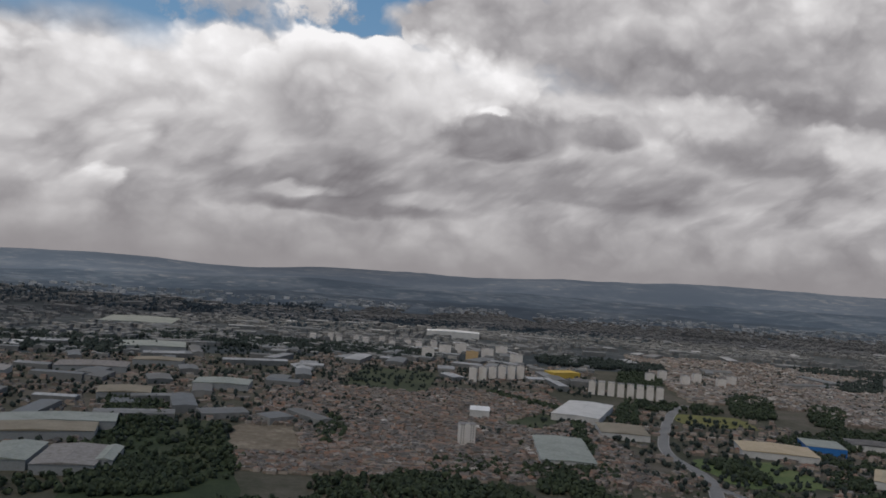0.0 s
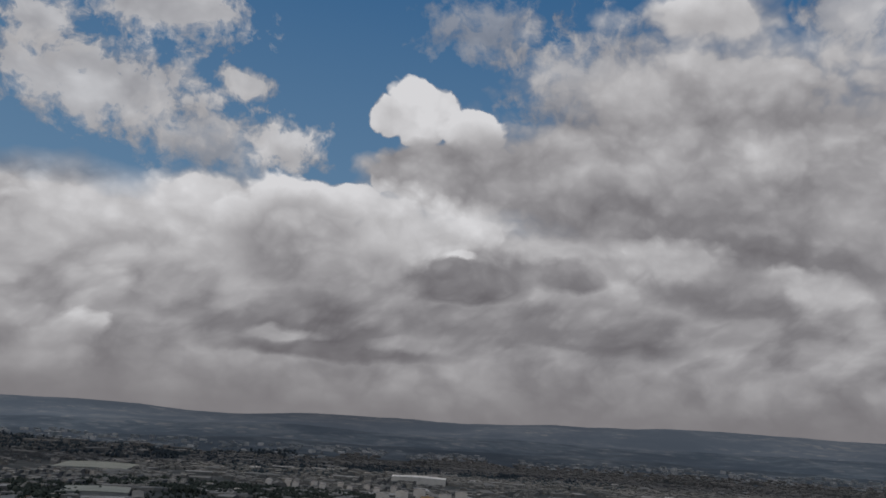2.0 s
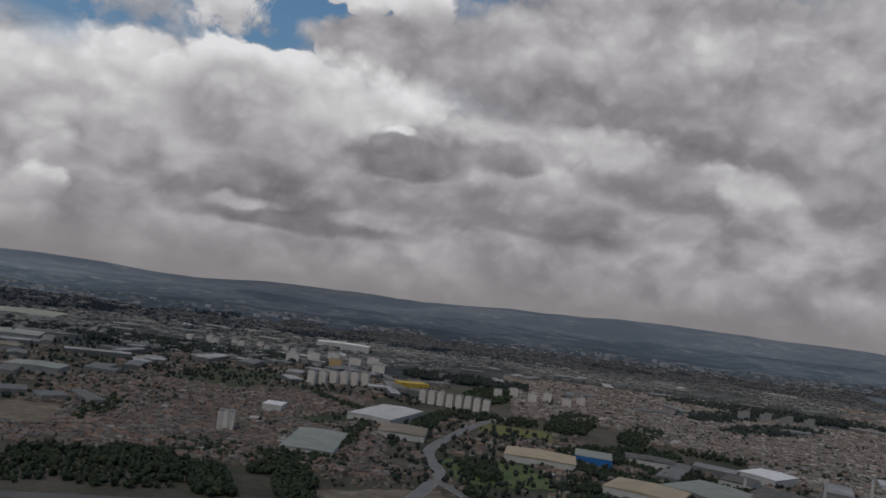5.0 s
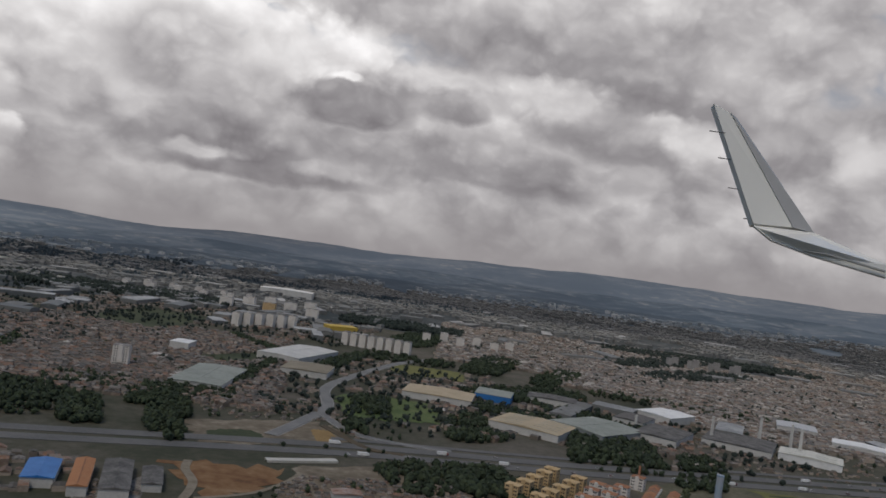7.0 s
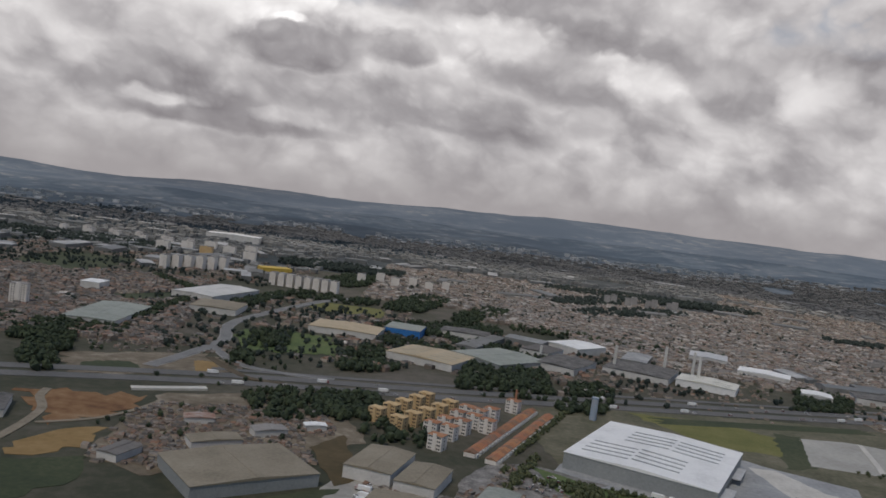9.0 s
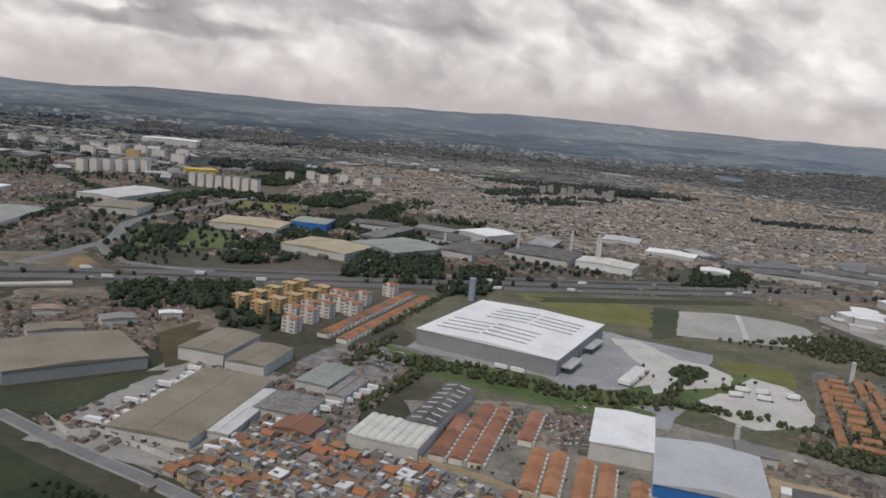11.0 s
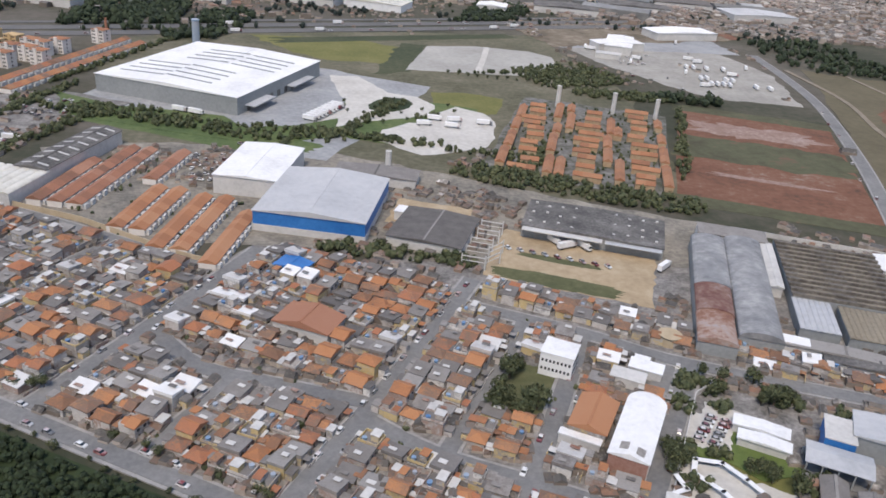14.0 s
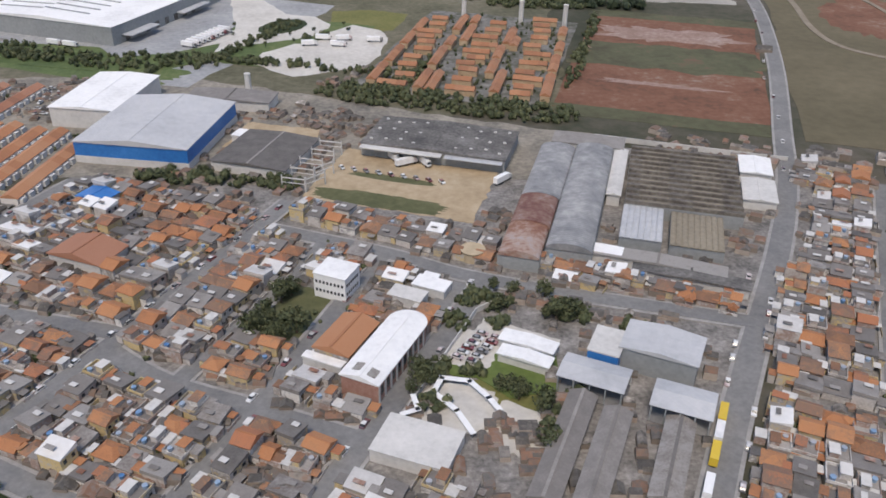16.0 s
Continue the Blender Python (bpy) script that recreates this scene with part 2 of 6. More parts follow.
M_BARK = surface("bark", [(0.06, 0.045, 0.03), (0.12, 0.09, 0.06)], 3.0, 0.3, 0.95)
M_TOWNROOF = surface("town_roofs", [(0.0479, 0.045, 0.042), (0.115, 0.104, 0.0942), (0.182, 0.117, 0.084), (0.153, 0.142, 0.13), (0.0766, 0.07, 0.0634), (0.249, 0.225, 0.201), (0.239, 0.131, 0.084), (0.115, 0.106, 0.097), (0.0671, 0.061, 0.055), (0.345, 0.315, 0.285), (0.807, 0.756, 0.696)], 0.5, 0.02, 0.9, bump=0, per="island")
M_SHEDROOF = surface("shed_roofs", [(0.10, 0.108, 0.112), (0.17, 0.18, 0.188), (0.14, 0.138, 0.13), (0.26, 0.265, 0.27), (0.55, 0.55, 0.55)], 0.2, 0.02, 0.8, bump=0, per="island")
M_TOWNPALE = surface("pale_town_roofs", [(0.0766, 0.0737, 0.0704), (0.164, 0.153, 0.142), (0.219, 0.158, 0.122), (0.23, 0.214, 0.198), (0.121, 0.114, 0.108), (0.35, 0.324, 0.294), (0.24, 0.158, 0.117), (0.175, 0.163, 0.151), (0.109, 0.104, 0.0981), (0.459, 0.423, 0.382), (0.284, 0.261, 0.233), (0.765, 0.765, 0.765)], 0.5, 0.02, 0.9, bump=0, per="island")
M_GREYBLOCK = surface("grey_render", [(0.22, 0.21, 0.205), (0.30, 0.29, 0.285), (0.38, 0.37, 0.36)], 0.4, 0.05, 0.9)
# the next two have distance haze mixed into the roof colours
M_FARTOWN = surface("hazed_town_roofs", [(0.0912, 0.105, 0.111), (0.131, 0.141, 0.146), (0.183, 0.188, 0.184), (0.146, 0.149, 0.148), (0.262, 0.258, 0.245), (0.112, 0.122, 0.125), (0.196, 0.188, 0.177), (0.718, 0.687, 0.639)], 0.1, 0.01, 0.9, bump=0, per="island")
M_HAZETOWN = surface("hazed_slope_roofs", [(0.198, 0.243, 0.281), (0.258, 0.296, 0.327), (0.334, 0.365, 0.388), (0.684, 0.699, 0.714)], 0.1, 0.01, 0.9, bump=0, per="island")
M_TOWNWALL = surface("town_walls", [(0.134, 0.113, 0.093), (0.235, 0.196, 0.163), (0.426, 0.371, 0.316), (0.213, 0.149, 0.112)], 0.5, 0.02, 0.9, bump=0, per="island")
M_PAINT = surface("car_paint", [(0.02, 0.02, 0.022), (0.30, 0.30, 0.31), (0.65, 0.65, 0.65), (0.75, 0.75, 0.74), (0.20, 0.03, 0.03), (0.10, 0.12, 0.16)], 1.0, 0.1, 0.3, bump=0, per="object")
M_RUBBER = surface("rubber", [(0.02, 0.02, 0.02), (0.03, 0.03, 0.03)], 3, 0.3, 0.9, bump=0)
M_BUSYEL = surface("bus_yellow", [(0.60, 0.42, 0.03), (0.68, 0.48, 0.05)], 1.0, 0.1, 0.4, bump=0)
M_TANK = surface("tank_plastic", [(0.05, 0.16, 0.36), (0.25, 0.36, 0.50), (0.40, 0.40, 0.42)], 1.0, 0.1, 0.5, bump=0, per="object")
M_WING = surface("aircraft_paint", [(0.814, 0.814, 0.792), (0.88, 0.88, 0.858)], 2.0, 0.3, 0.35, bump=0)
M_WINGEDGE = surface("bare_aluminium", [(0.46, 0.46, 0.46), (0.54, 0.54, 0.54)], 3.0, 0.4, 0.45, metal=0.2, bump=0)


def land_material():
    """The wide land: woods, scrub, bare soil and built-up grey, in patches."""
    m, net, bsdf = begin("land")
    where = net.node("ShaderNodeNewGeometry").outputs["Position"]
    a = net.noise(where, 0.004, 6.0, 0.6, 0.4).outputs["Fac"]
    b = net.noise(where, 0.02, 6.0, 0.7).outputs["Fac"]
    c = net.noise(where, 0.15, 4.0, 0.7).outputs["Fac"]
    f = net.math("ADD", net.math("MULTIPLY", a, 0.5), net.math("ADD", net.math("MULTIPLY", b, 0.3), net.math("MULTIPLY", c, 0.2)))
    color = net.ramp(f, [(0.36, (0.024, 0.028, 0.015)), (0.44, (0.044, 0.047, 0.027)), (0.50, (0.074, 0.069, 0.047)), (0.57, (0.115, 0.10, 0.08)), (0.68, (0.17, 0.142, 0.112))])
    net.tree.links.new(color, bsdf.inputs["Base Color"])
    bsdf.inputs["Roughness"].default_value = 1.0
    return m


M_LAND = land_material()


# ---- helpers of this scene ----
def part(name, bm, material, parent, label=""):
    me = bpy.data.meshes.new(name)
    bm.to_mesh(me)
    bm.free()
    me.materials.append(material)
    ob = new(name, me)
    ob.parent = parent
    return tagged(ob, label)


def share(name, me, parent, m):
    ob = new(name, me)
    ob.parent = parent
    ob.matrix_local = m
    return ob


def thing(name, label, category, m=None, group="", kind=""):
    ob = new(name)
    ob.empty_display_size = 0.5
    if m is not None:
        ob.matrix_world = m
    return tagged(ob, label, category, group, kind)


def faces(bm, verts, polys):
    vs = [bm.verts.new(v) for v in verts]
    for p in polys:
        bm.faces.new([vs[i] for i in p])


def add_box(bm, x0, y0, z0, x1, y1, z1):
    faces(bm, [(x0, y0, z0), (x1, y0, z0), (x1, y1, z0), (x0, y1, z0), (x0, y0, z1), (x1, y0, z1), (x1, y1, z1), (x0, y1, z1)],
          [(3, 2, 1, 0), (4, 5, 6, 7), (0, 1, 5, 4), (1, 2, 6, 5), (2, 3, 7, 6), (3, 0, 4, 7)])


def box(x0, y0, z0, x1, y1, z1):
    bm = bmesh.new()
    add_box(bm, x0, y0, z0, x1, y1, z1)
    return bm


def mesh_of(name, bm, material):
    me = bpy.data.meshes.new(name)
    bm.to_mesh(me)
    bm.free()
    me.materials.append(material)
    return me


def shell(l, w, h, t=0.2):
    """Four walls with thickness, open above, with the long side on x."""
    bm = bmesh.new()
    a, b = l / 2, w / 2
    loops = []
    for i, j, z in ((a, b, 0), (a, b, h), (a - t, b - t, h), (a - t, b - t, 0)):
        loops.append([bm.verts.new((sx * i, sy * j, z)) for sx, sy in ((-1, -1), (1, -1), (1, 1), (-1, 1))])
    for p, q in zip(loops, loops[1:] + loops[:1]):
        for k in range(4):
            bm.faces.new((p[k - 1], p[k], q[k], q[k - 1]))
    bmesh.ops.recalc_face_normals(bm, faces=bm.faces)
    return bm


def extrude_profile(pts, y0, y1, bm=None):
    """A solid along y with the closed profile pts in x, z (counter-clockwise seen from -y)."""
    bm = bm or bmesh.new()
    n = len(pts)
    vs = [(x, y0, z) for x, z in pts] + [(x, y1, z) for x, z in pts]
    faces(bm, vs, [tuple(range(n)), tuple(range(2 * n - 1, n - 1, -1))] + [(i, i + n, (i + 1) % n + n, (i + 1) % n) for i in range(n)])
    return bm


def gable(l, w, h, rise, over=0.3, t=0.18):
    """A pitched roof, ridge along y, over a house l wide in x and w long in y; closed gable ends below it."""
    a = l / 2 + over
    return extrude_profile([(-a, h), (a, h), (a, h + t), (0, h + rise + t), (-a, h + t)], -w / 2 - over, w / 2 + over)


def hip(l, w, h, rise, over=0.35):
    bm = bmesh.new()
    a, b = l / 2 + over, w / 2 + over
    r = max(0.1, b - a * 0.9)
    faces(bm, [(-a, -b, h), (a, -b, h), (a, b, h), (-a, b, h), (-a, -b, h + 0.15), (a, -b, h + 0.15), (a, b, h + 0.15), (-a, b, h + 0.15), (0, -r, h + rise), (0, r, h + rise)],
          [(3, 2, 1, 0), (0, 1, 5, 4), (1, 2, 6, 5), (2, 3, 7, 6), (3, 0, 4, 7), (4, 5, 8), (5, 6, 9, 8), (6, 7, 9), (7, 4, 8, 9)])
    return bm


UX, UY = math.cos(radians(-32.5)), math.sin(radians(-32.5))


def town(u, v):
    """From the town's own grid (u along its cross streets, v along its streets) to x, y."""
    return u * UX - v * UY, u * UY + v * UX


def at(x, y, ang=0.0, z=0.0):
    return pose(x, y, z, 0, 0, ang)


TAKEN = {}


def keep(x, y, ang, l, w, soft=False):
    """Notes ground as built over, in cells of 40 m; trees may stand on soft ground."""
    c, s = math.cos(radians(ang)), math.sin(radians(ang))
    ex, ey = abs(l / 2 * c) + abs(w / 2 * s) + 10, abs(l / 2 * s) + abs(w / 2 * c) + 10
    for i in range(int((x - ex) // 40), int((x + ex) // 40) + 1):
        for j in range(int((y - ey) // 40), int((y + ey) // 40) + 1):
            TAKEN.setdefault((i, j), []).append((x, y, c, s, l / 2, w / 2, soft))


def free(x, y, margin=2.0, tree=False):
    for cx, cy, c, s, a, b, soft in TAKEN.get((int(x // 40), int(y // 40)), ()):
        dx, dy = x - cx, y - cy
        if not (soft and tree) and abs(dx * c + dy * s) < a + margin and abs(dy * c - dx * s) < b + margin:
            return False
    return True


LIFT = [0.02]


def patch(name, x, y, ang, l, w, material, label, uneven=0.06, round_=0.0, seed=0, reserve=True, lift=None):
    """A piece of ground cover with a slightly uneven outline; round_ 1: an ellipse."""
    rnd = random.Random(seed + int(x * 7 + y * 13))
    LIFT[0] += 0.004
    z = lift or LIFT[0]
    pts = []
    for i in range(48):
        th = 2 * math.pi * i / 48
        c, s = math.cos(th), math.sin(th)
        k = 1 / max(abs(c), abs(s))
        k = k * (1 - round_) + round_
        k *= 1 + rnd.uniform(-uneven, uneven)
        pts.append((c * k * l / 2, s * k * w / 2, 0.0))
    bm = bmesh.new()
    top = [bm.verts.new((px, py, z)) for px, py, _ in pts]
    bm.faces.new(top)
    low = [bm.verts.new((px, py, -0.3)) for px, py, _ in pts]
    for i in range(48):
        bm.faces.new((top[i - 1], low[i - 1], low[i], top[i]))
    bmesh.ops.recalc_face_normals(bm, faces=bm.faces)
    ob = part(name, bm, material, None, label)
    ob.matrix_world = at(x, y, ang)
    if reserve:
        keep(x, y, ang, l, w, name == "rough_meadow")
    return tagged(ob, label, name.replace("_", " "), kind="structure")


def lot(name, pts, material, label, reserve=True, ragged=1.2):
    """A plot of ground with bent edges between a few corners."""
    rnd = random.Random(int(pts[0][0] * 7 + pts[0][1] * 13))
    LIFT[0] += 0.004
    ring = []
    for (x0, y0), (x1, y1) in zip(pts, pts[1:] + pts[:1]):
        n = max(2, int(math.hypot(x1 - x0, y1 - y0) / 6))
        for k in range(n):
            j = ragged if k else ragged * 0.3
            ring.append((x0 + (x1 - x0) * k / n + rnd.uniform(-j, j), y0 + (y1 - y0) * k / n + rnd.uniform(-j, j)))
    bm = bmesh.new()
    top = [bm.verts.new((x, y, LIFT[0])) for x, y in ring]
    low = [bm.verts.new((x, y, -0.3)) for x, y in ring]
    bm.faces.new(top)
    for i in range(len(ring)):
        bm.faces.new((top[i - 1], low[i - 1], low[i], top[i]))
    bmesh.ops.recalc_face_normals(bm, faces=bm.faces)
    bmesh.ops.triangulate(bm, faces=[f for f in bm.faces if len(f.verts) > 4])
    ob = part(name, bm, material, None, label)
    if reserve:
        cx, cy = sum(p[0] for p in pts) / len(pts), sum(p[1] for p in pts) / len(pts)
        for i, (x0, y0) in enumerate(pts):
            x1, y1 = pts[i - 1]
            for f in (0.35, 0.75):
                mx, my = cx + ((x0 + x1) / 2 - cx) * f, cy + ((y0 + y1) / 2 - cy) * f
                keep(mx, my, math.degrees(math.atan2(y1 - y0, x1 - x0)), math.hypot(x1 - x0, y1 - y0) * f * 1.1, math.hypot(mx - cx, my - cy) * 0.9, name in ("rough_meadow", "meadow"))
    return tagged(ob, label, name.replace("_", " "), kind="structure")


def ribbon(name, pts, width, material, label, lift=None, reserve=True):
    """A road of a given width along a few bends."""
    if name in ("street", "road"):
        ribbon("pavement", pts, width + 1.8, M_PAVE, "narrow grey concrete pavement along a street", 0.38 + LIFT[0] * 0.02, False)
    LIFT[0] += 0.002
    z = lift or LIFT[0] + 0.2
    smooth = []
    n = len(pts)
    for i in range(n - 1):
        p0, p1, p2, p3 = (Vector(pts[max(0, i - 1)]), Vector(pts[i]), Vector(pts[i + 1]), Vector(pts[min(n - 1, i + 2)]))
        for k in range(6):
            t = k / 6
            smooth.append(0.5 * ((2 * p1) + (p2 - p0) * t + (2 * p0 - 5 * p1 + 4 * p2 - p3) * t * t + (3 * p1 - p0 - 3 * p2 + p3) * t ** 3))
    smooth.append(Vector(pts[-1]))
    bm = bmesh.new()
    rows_ = []
    for i, p in enumerate(smooth):
        d = (smooth[min(i + 1, len(smooth) - 1)] - smooth[max(i - 1, 0)]).normalized()
        nrm = Vector((-d.y, d.x)) * width / 2
        rows_.append([bm.verts.new((*(p + nrm), -0.3)), bm.verts.new((*(p + nrm), z)), bm.verts.new((*(p - nrm), z)), bm.verts.new((*(p - nrm), -0.3))])
    for a, b in zip(rows_, rows_[1:]):
        for i in range(3):
            bm.faces.new((a[i], b[i], b[i + 1], a[i + 1]))
    bmesh.ops.recalc_face_normals(bm, faces=bm.faces)
    ob = part(name, bm, material, None, label)
    if reserve:
        for a, b in zip(smooth, smooth[1:]):
            mid, d = (a + b) / 2, b - a
            keep(mid.x, mid.y, math.degrees(math.atan2(d.y, d.x)), d.length, width)
    return tagged(ob, label, name.replace("_", " "), kind="structure")


# ---- the land ----
def land_height(x, y):
    r = math.hypot(x - 250, y)
    z = 0.0
    if r > 1500:
        z += min(1, (r - 1500) / 1200) * 26 * max(-0.3, noise.noise((x / 620, y / 620, 3.1)) + 0.35 * noise.noise((x / 210, y / 210, 7.7)))
    if r > 2300:
        f = min(1, (r - 2300) / 2100)
        f = f * f * (2 - f)
        z += f * (108 + 36 * max(-1, min(1, math.degrees(math.atan2(x - 250, y)) / 28)) + 20 * noise.noise((x / 900, y / 900, 1.3)) + 9 * noise.noise((x / 260, y / 260, 9.2)))
    return z


def hazed_land_material(name, wood, town, pale, fleck, broad, streak):
    """Far country with haze put into its base colours: woods against suburbs, with pale roofs scattered over it."""
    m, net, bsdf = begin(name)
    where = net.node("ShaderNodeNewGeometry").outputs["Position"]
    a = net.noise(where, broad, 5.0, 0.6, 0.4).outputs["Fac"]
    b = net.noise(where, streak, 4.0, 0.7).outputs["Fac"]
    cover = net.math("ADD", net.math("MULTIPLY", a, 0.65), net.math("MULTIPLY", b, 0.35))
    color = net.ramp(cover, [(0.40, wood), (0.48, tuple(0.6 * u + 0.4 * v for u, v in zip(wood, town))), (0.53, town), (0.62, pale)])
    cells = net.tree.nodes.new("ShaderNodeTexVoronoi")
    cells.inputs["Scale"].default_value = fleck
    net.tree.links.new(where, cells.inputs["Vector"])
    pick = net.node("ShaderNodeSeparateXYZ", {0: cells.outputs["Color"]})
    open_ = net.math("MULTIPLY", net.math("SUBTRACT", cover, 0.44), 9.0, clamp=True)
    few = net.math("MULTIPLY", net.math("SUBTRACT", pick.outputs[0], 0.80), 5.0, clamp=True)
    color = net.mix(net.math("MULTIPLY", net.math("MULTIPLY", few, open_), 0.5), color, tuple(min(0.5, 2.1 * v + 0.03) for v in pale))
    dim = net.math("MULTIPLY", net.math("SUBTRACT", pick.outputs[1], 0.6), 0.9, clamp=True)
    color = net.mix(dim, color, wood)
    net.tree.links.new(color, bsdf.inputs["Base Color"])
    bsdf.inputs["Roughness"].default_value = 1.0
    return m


def land_ring(rings, n, close):
    bm = bmesh.new()
    grid = []
    for r in rings:
        row = []
        for k in range(n):
            th = 2 * math.pi * k / n
            x, y = 250 + r * math.sin(th), r * math.cos(th)
            row.append(bm.verts.new((x, y, land_height(x, y))))
        grid.append(row)
    for p, q in zip(grid, grid[1:]):
        for k in range(n):
            bm.faces.new((p[k - 1], q[k - 1], q[k], p[k]))
    if close:
        mid = bm.verts.new((250, 0, 0))
        for k in range(n):
            bm.faces.new((mid, grid[0][k - 1], grid[0][k]))
    bmesh.ops.recalc_face_normals(bm, faces=bm.faces)
    for f in bm.faces:
        f.smooth = True
    return bm


ob = part("ground", land_ring([60, 120, 200, 300, 400, 520, 660, 820, 1000, 1200, 1350], 240, True), M_LAND, None)
tagged(ob, "wide land of dark woods, scrub and grey suburbs", "ground", kind="structure")
# bluish base colours carry a first touch of painted haze
ob = part("ground_beyond", land_ring([1350, 1450, 1600, 1700, 1800, 1900] + [2000 + 100 * i for i in range(6)], 240, False), hazed_land_material("far_land", (0.020, 0.032, 0.038), (0.055, 0.065, 0.071), (0.115, 0.119, 0.122), 0.05, 0.004, 0.02), None)
tagged(ob, "dark haze-tinted rolling land with woods and suburbs", "ground", kind="structure")
# aerial haze painted band by band: bluer and paler towards the horizon
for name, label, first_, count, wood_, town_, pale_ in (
        ("backdrop_hills", "far hills tinted blue-grey as haze, with woods and scattered suburbs", 2500, 8, (0.050, 0.084, 0.126), (0.105, 0.150, 0.198), (0.20, 0.245, 0.29)),
        ("backdrop_slopes", "far slopes tinted blue as haze, with scattered suburbs", 3025, 8, (0.085, 0.130, 0.185), (0.150, 0.205, 0.262), (0.235, 0.285, 0.34)),
        ("backdrop_ridge", "ridge on the horizon tinted pale blue as haze", 3550, 16, (0.165, 0.220, 0.285), (0.215, 0.272, 0.338), (0.27, 0.322, 0.382))):
    ob = part(name, land_ring([first_ + 75 * i for i in range(count)], 300, False), hazed_land_material(name, wood_, town_, pale_, 0.03, 0.002, 0.009), None)
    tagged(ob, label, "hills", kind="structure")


# ---- the sky with its clouds ----
class Clouds:
    """Cloud masses laid one over another, far to near, on the sky's own degrees of azimuth and height."""

    def __init__(self):
        self.material = bpy.data.materials.new("cloudy_sky")
        self.material.use_nodes = True
        self.net = net = Net(self.material.node_tree)
        for nd in list(self.material.node_tree.nodes):
            self.material.node_tree.nodes.remove(nd)
        uv = net.node("ShaderNodeUVMap").outputs["UV"]
        self.p = self.vec("MULTIPLY", uv, (9.0, 9.0, 9.0))
        self.height = net.math("MULTIPLY", net.node("ShaderNodeSeparateXYZ", {0: self.p}).outputs[1], 10.0)
        broad = self.vec("MULTIPLY", self.vec("SUBTRACT", net.noise(self.p, 2.2, 2.0, 0.5).outputs["Color"], (0.5, 0.5, 0.5)), (0.22, 0.16, 0.0))
        fine = self.vec("MULTIPLY", self.vec("SUBTRACT", net.noise(self.p, 9.0, 4.0, 0.55).outputs["Color"], (0.5, 0.5, 0.5)), (0.07, 0.06, 0.0))
        self.warped = self.vec("ADD", self.vec("ADD", self.p, broad), fine)
        flat = self.vec("MULTIPLY", self.warped, (1.0, 1.35, 1.0))
        self.heaps = self.puffs(flat, ((2.4, 0.50), (5.5, 0.29), (12.0, 0.15), (26.0, 0.06)))
        coarse = ((1.9, 0.62), (4.2, 0.38))
        self.relief = net.math("SUBTRACT", self.puffs(flat, coarse), self.puffs(self.vec("ADD", flat, (0.0, 0.11, 0.0)), coarse))
        self.veil = net.noise(self.vec("MULTIPLY", self.warped, (0.85, 1.25, 1.0)), 2.2, 4.0, 0.45).outputs["Fac"]
        self.torn = net.noise(self.warped, 7.0, 7.0, 0.62).outputs["Fac"]
        self.lum = net.math("ADD", 0.56, net.math("MULTIPLY", net.math("SUBTRACT", self.veil, 0.5), 0.5))
        ragged = net.math("MULTIPLY", net.math("SUBTRACT", self.veil, 0.5), 3.0)
        self.cover = net.math("MULTIPLY", net.math("ADD", net.math("SUBTRACT", 14.6, self.height), ragged), 0.5, clamp=True)

    def vec(self, op, a, b):
        return self.net.node("ShaderNodeVectorMath", {0: a, 1: b}, operation=op).outputs[0]

    def puffs(self, where, sizes):
        """Heaped rounded lumps at several sizes."""
        total = None
        for scale, gain in sizes:
            v = self.net.tree.nodes.new("ShaderNodeTexVoronoi")
            v.feature = "SMOOTH_F1"
            v.inputs["Scale"].default_value, v.inputs["Smoothness"].default_value = scale, 0.6
            self.net.tree.links.new(where, v.inputs["Vector"])
            lump = self.net.math("MULTIPLY", self.net.math("SUBTRACT", 1.0, v.outputs["Distance"]), gain)
            total = lump if total is None else self.net.math("ADD", total, lump)
        return total

    def blend(self, f, a, b):
        n = self.net.tree.nodes.new("ShaderNodeMix")
        n.data_type = "FLOAT"
        for i, v in ((0, f), (2, a), (3, b)):
            if hasattr(v, "is_output"):
                self.net.tree.links.new(v, n.inputs[i])
            else:
                n.inputs[i].default_value = v
        return n.outputs[0]

    def mass(self, az, el, rx, ry, tone, slope, soft, edge, dense):
        """One cloud: centre and half sizes in degrees, tone, how it darkens downwards, softness and lumpiness of its edge, and density."""
        net = self.net
        q = self.vec("MULTIPLY", self.vec("SUBTRACT", self.warped, (az / 10, el / 10, 0)), (10 / rx, 10 / ry, 0))
        d = net.node("ShaderNodeVectorMath", {0: q}, operation="LENGTH").outputs["Value"]
        rough = self.torn if soft > 0.45 and dense < 1 else self.heaps
        d = net.math("MULTIPLY_ADD", net.math("SUBTRACT", 0.55, rough), edge * (1.1 if rough is self.heaps else 1.6), d)
        inside = net.math("DIVIDE", net.math("SUBTRACT", 1.0 + soft * 0.4, d), soft, clamp=True)
        if dense < 1:
            inside = net.math("MULTIPLY", inside, dense)
        if slope:
            tone = net.math("MULTIPLY_ADD", net.node("ShaderNodeSeparateXYZ", {0: q}).outputs[1], slope, tone)
        self.lum = self.blend(inside, self.lum, tone)
        if el > 10.5:
            self.cover = self.blend(inside, self.cover, 1.0)

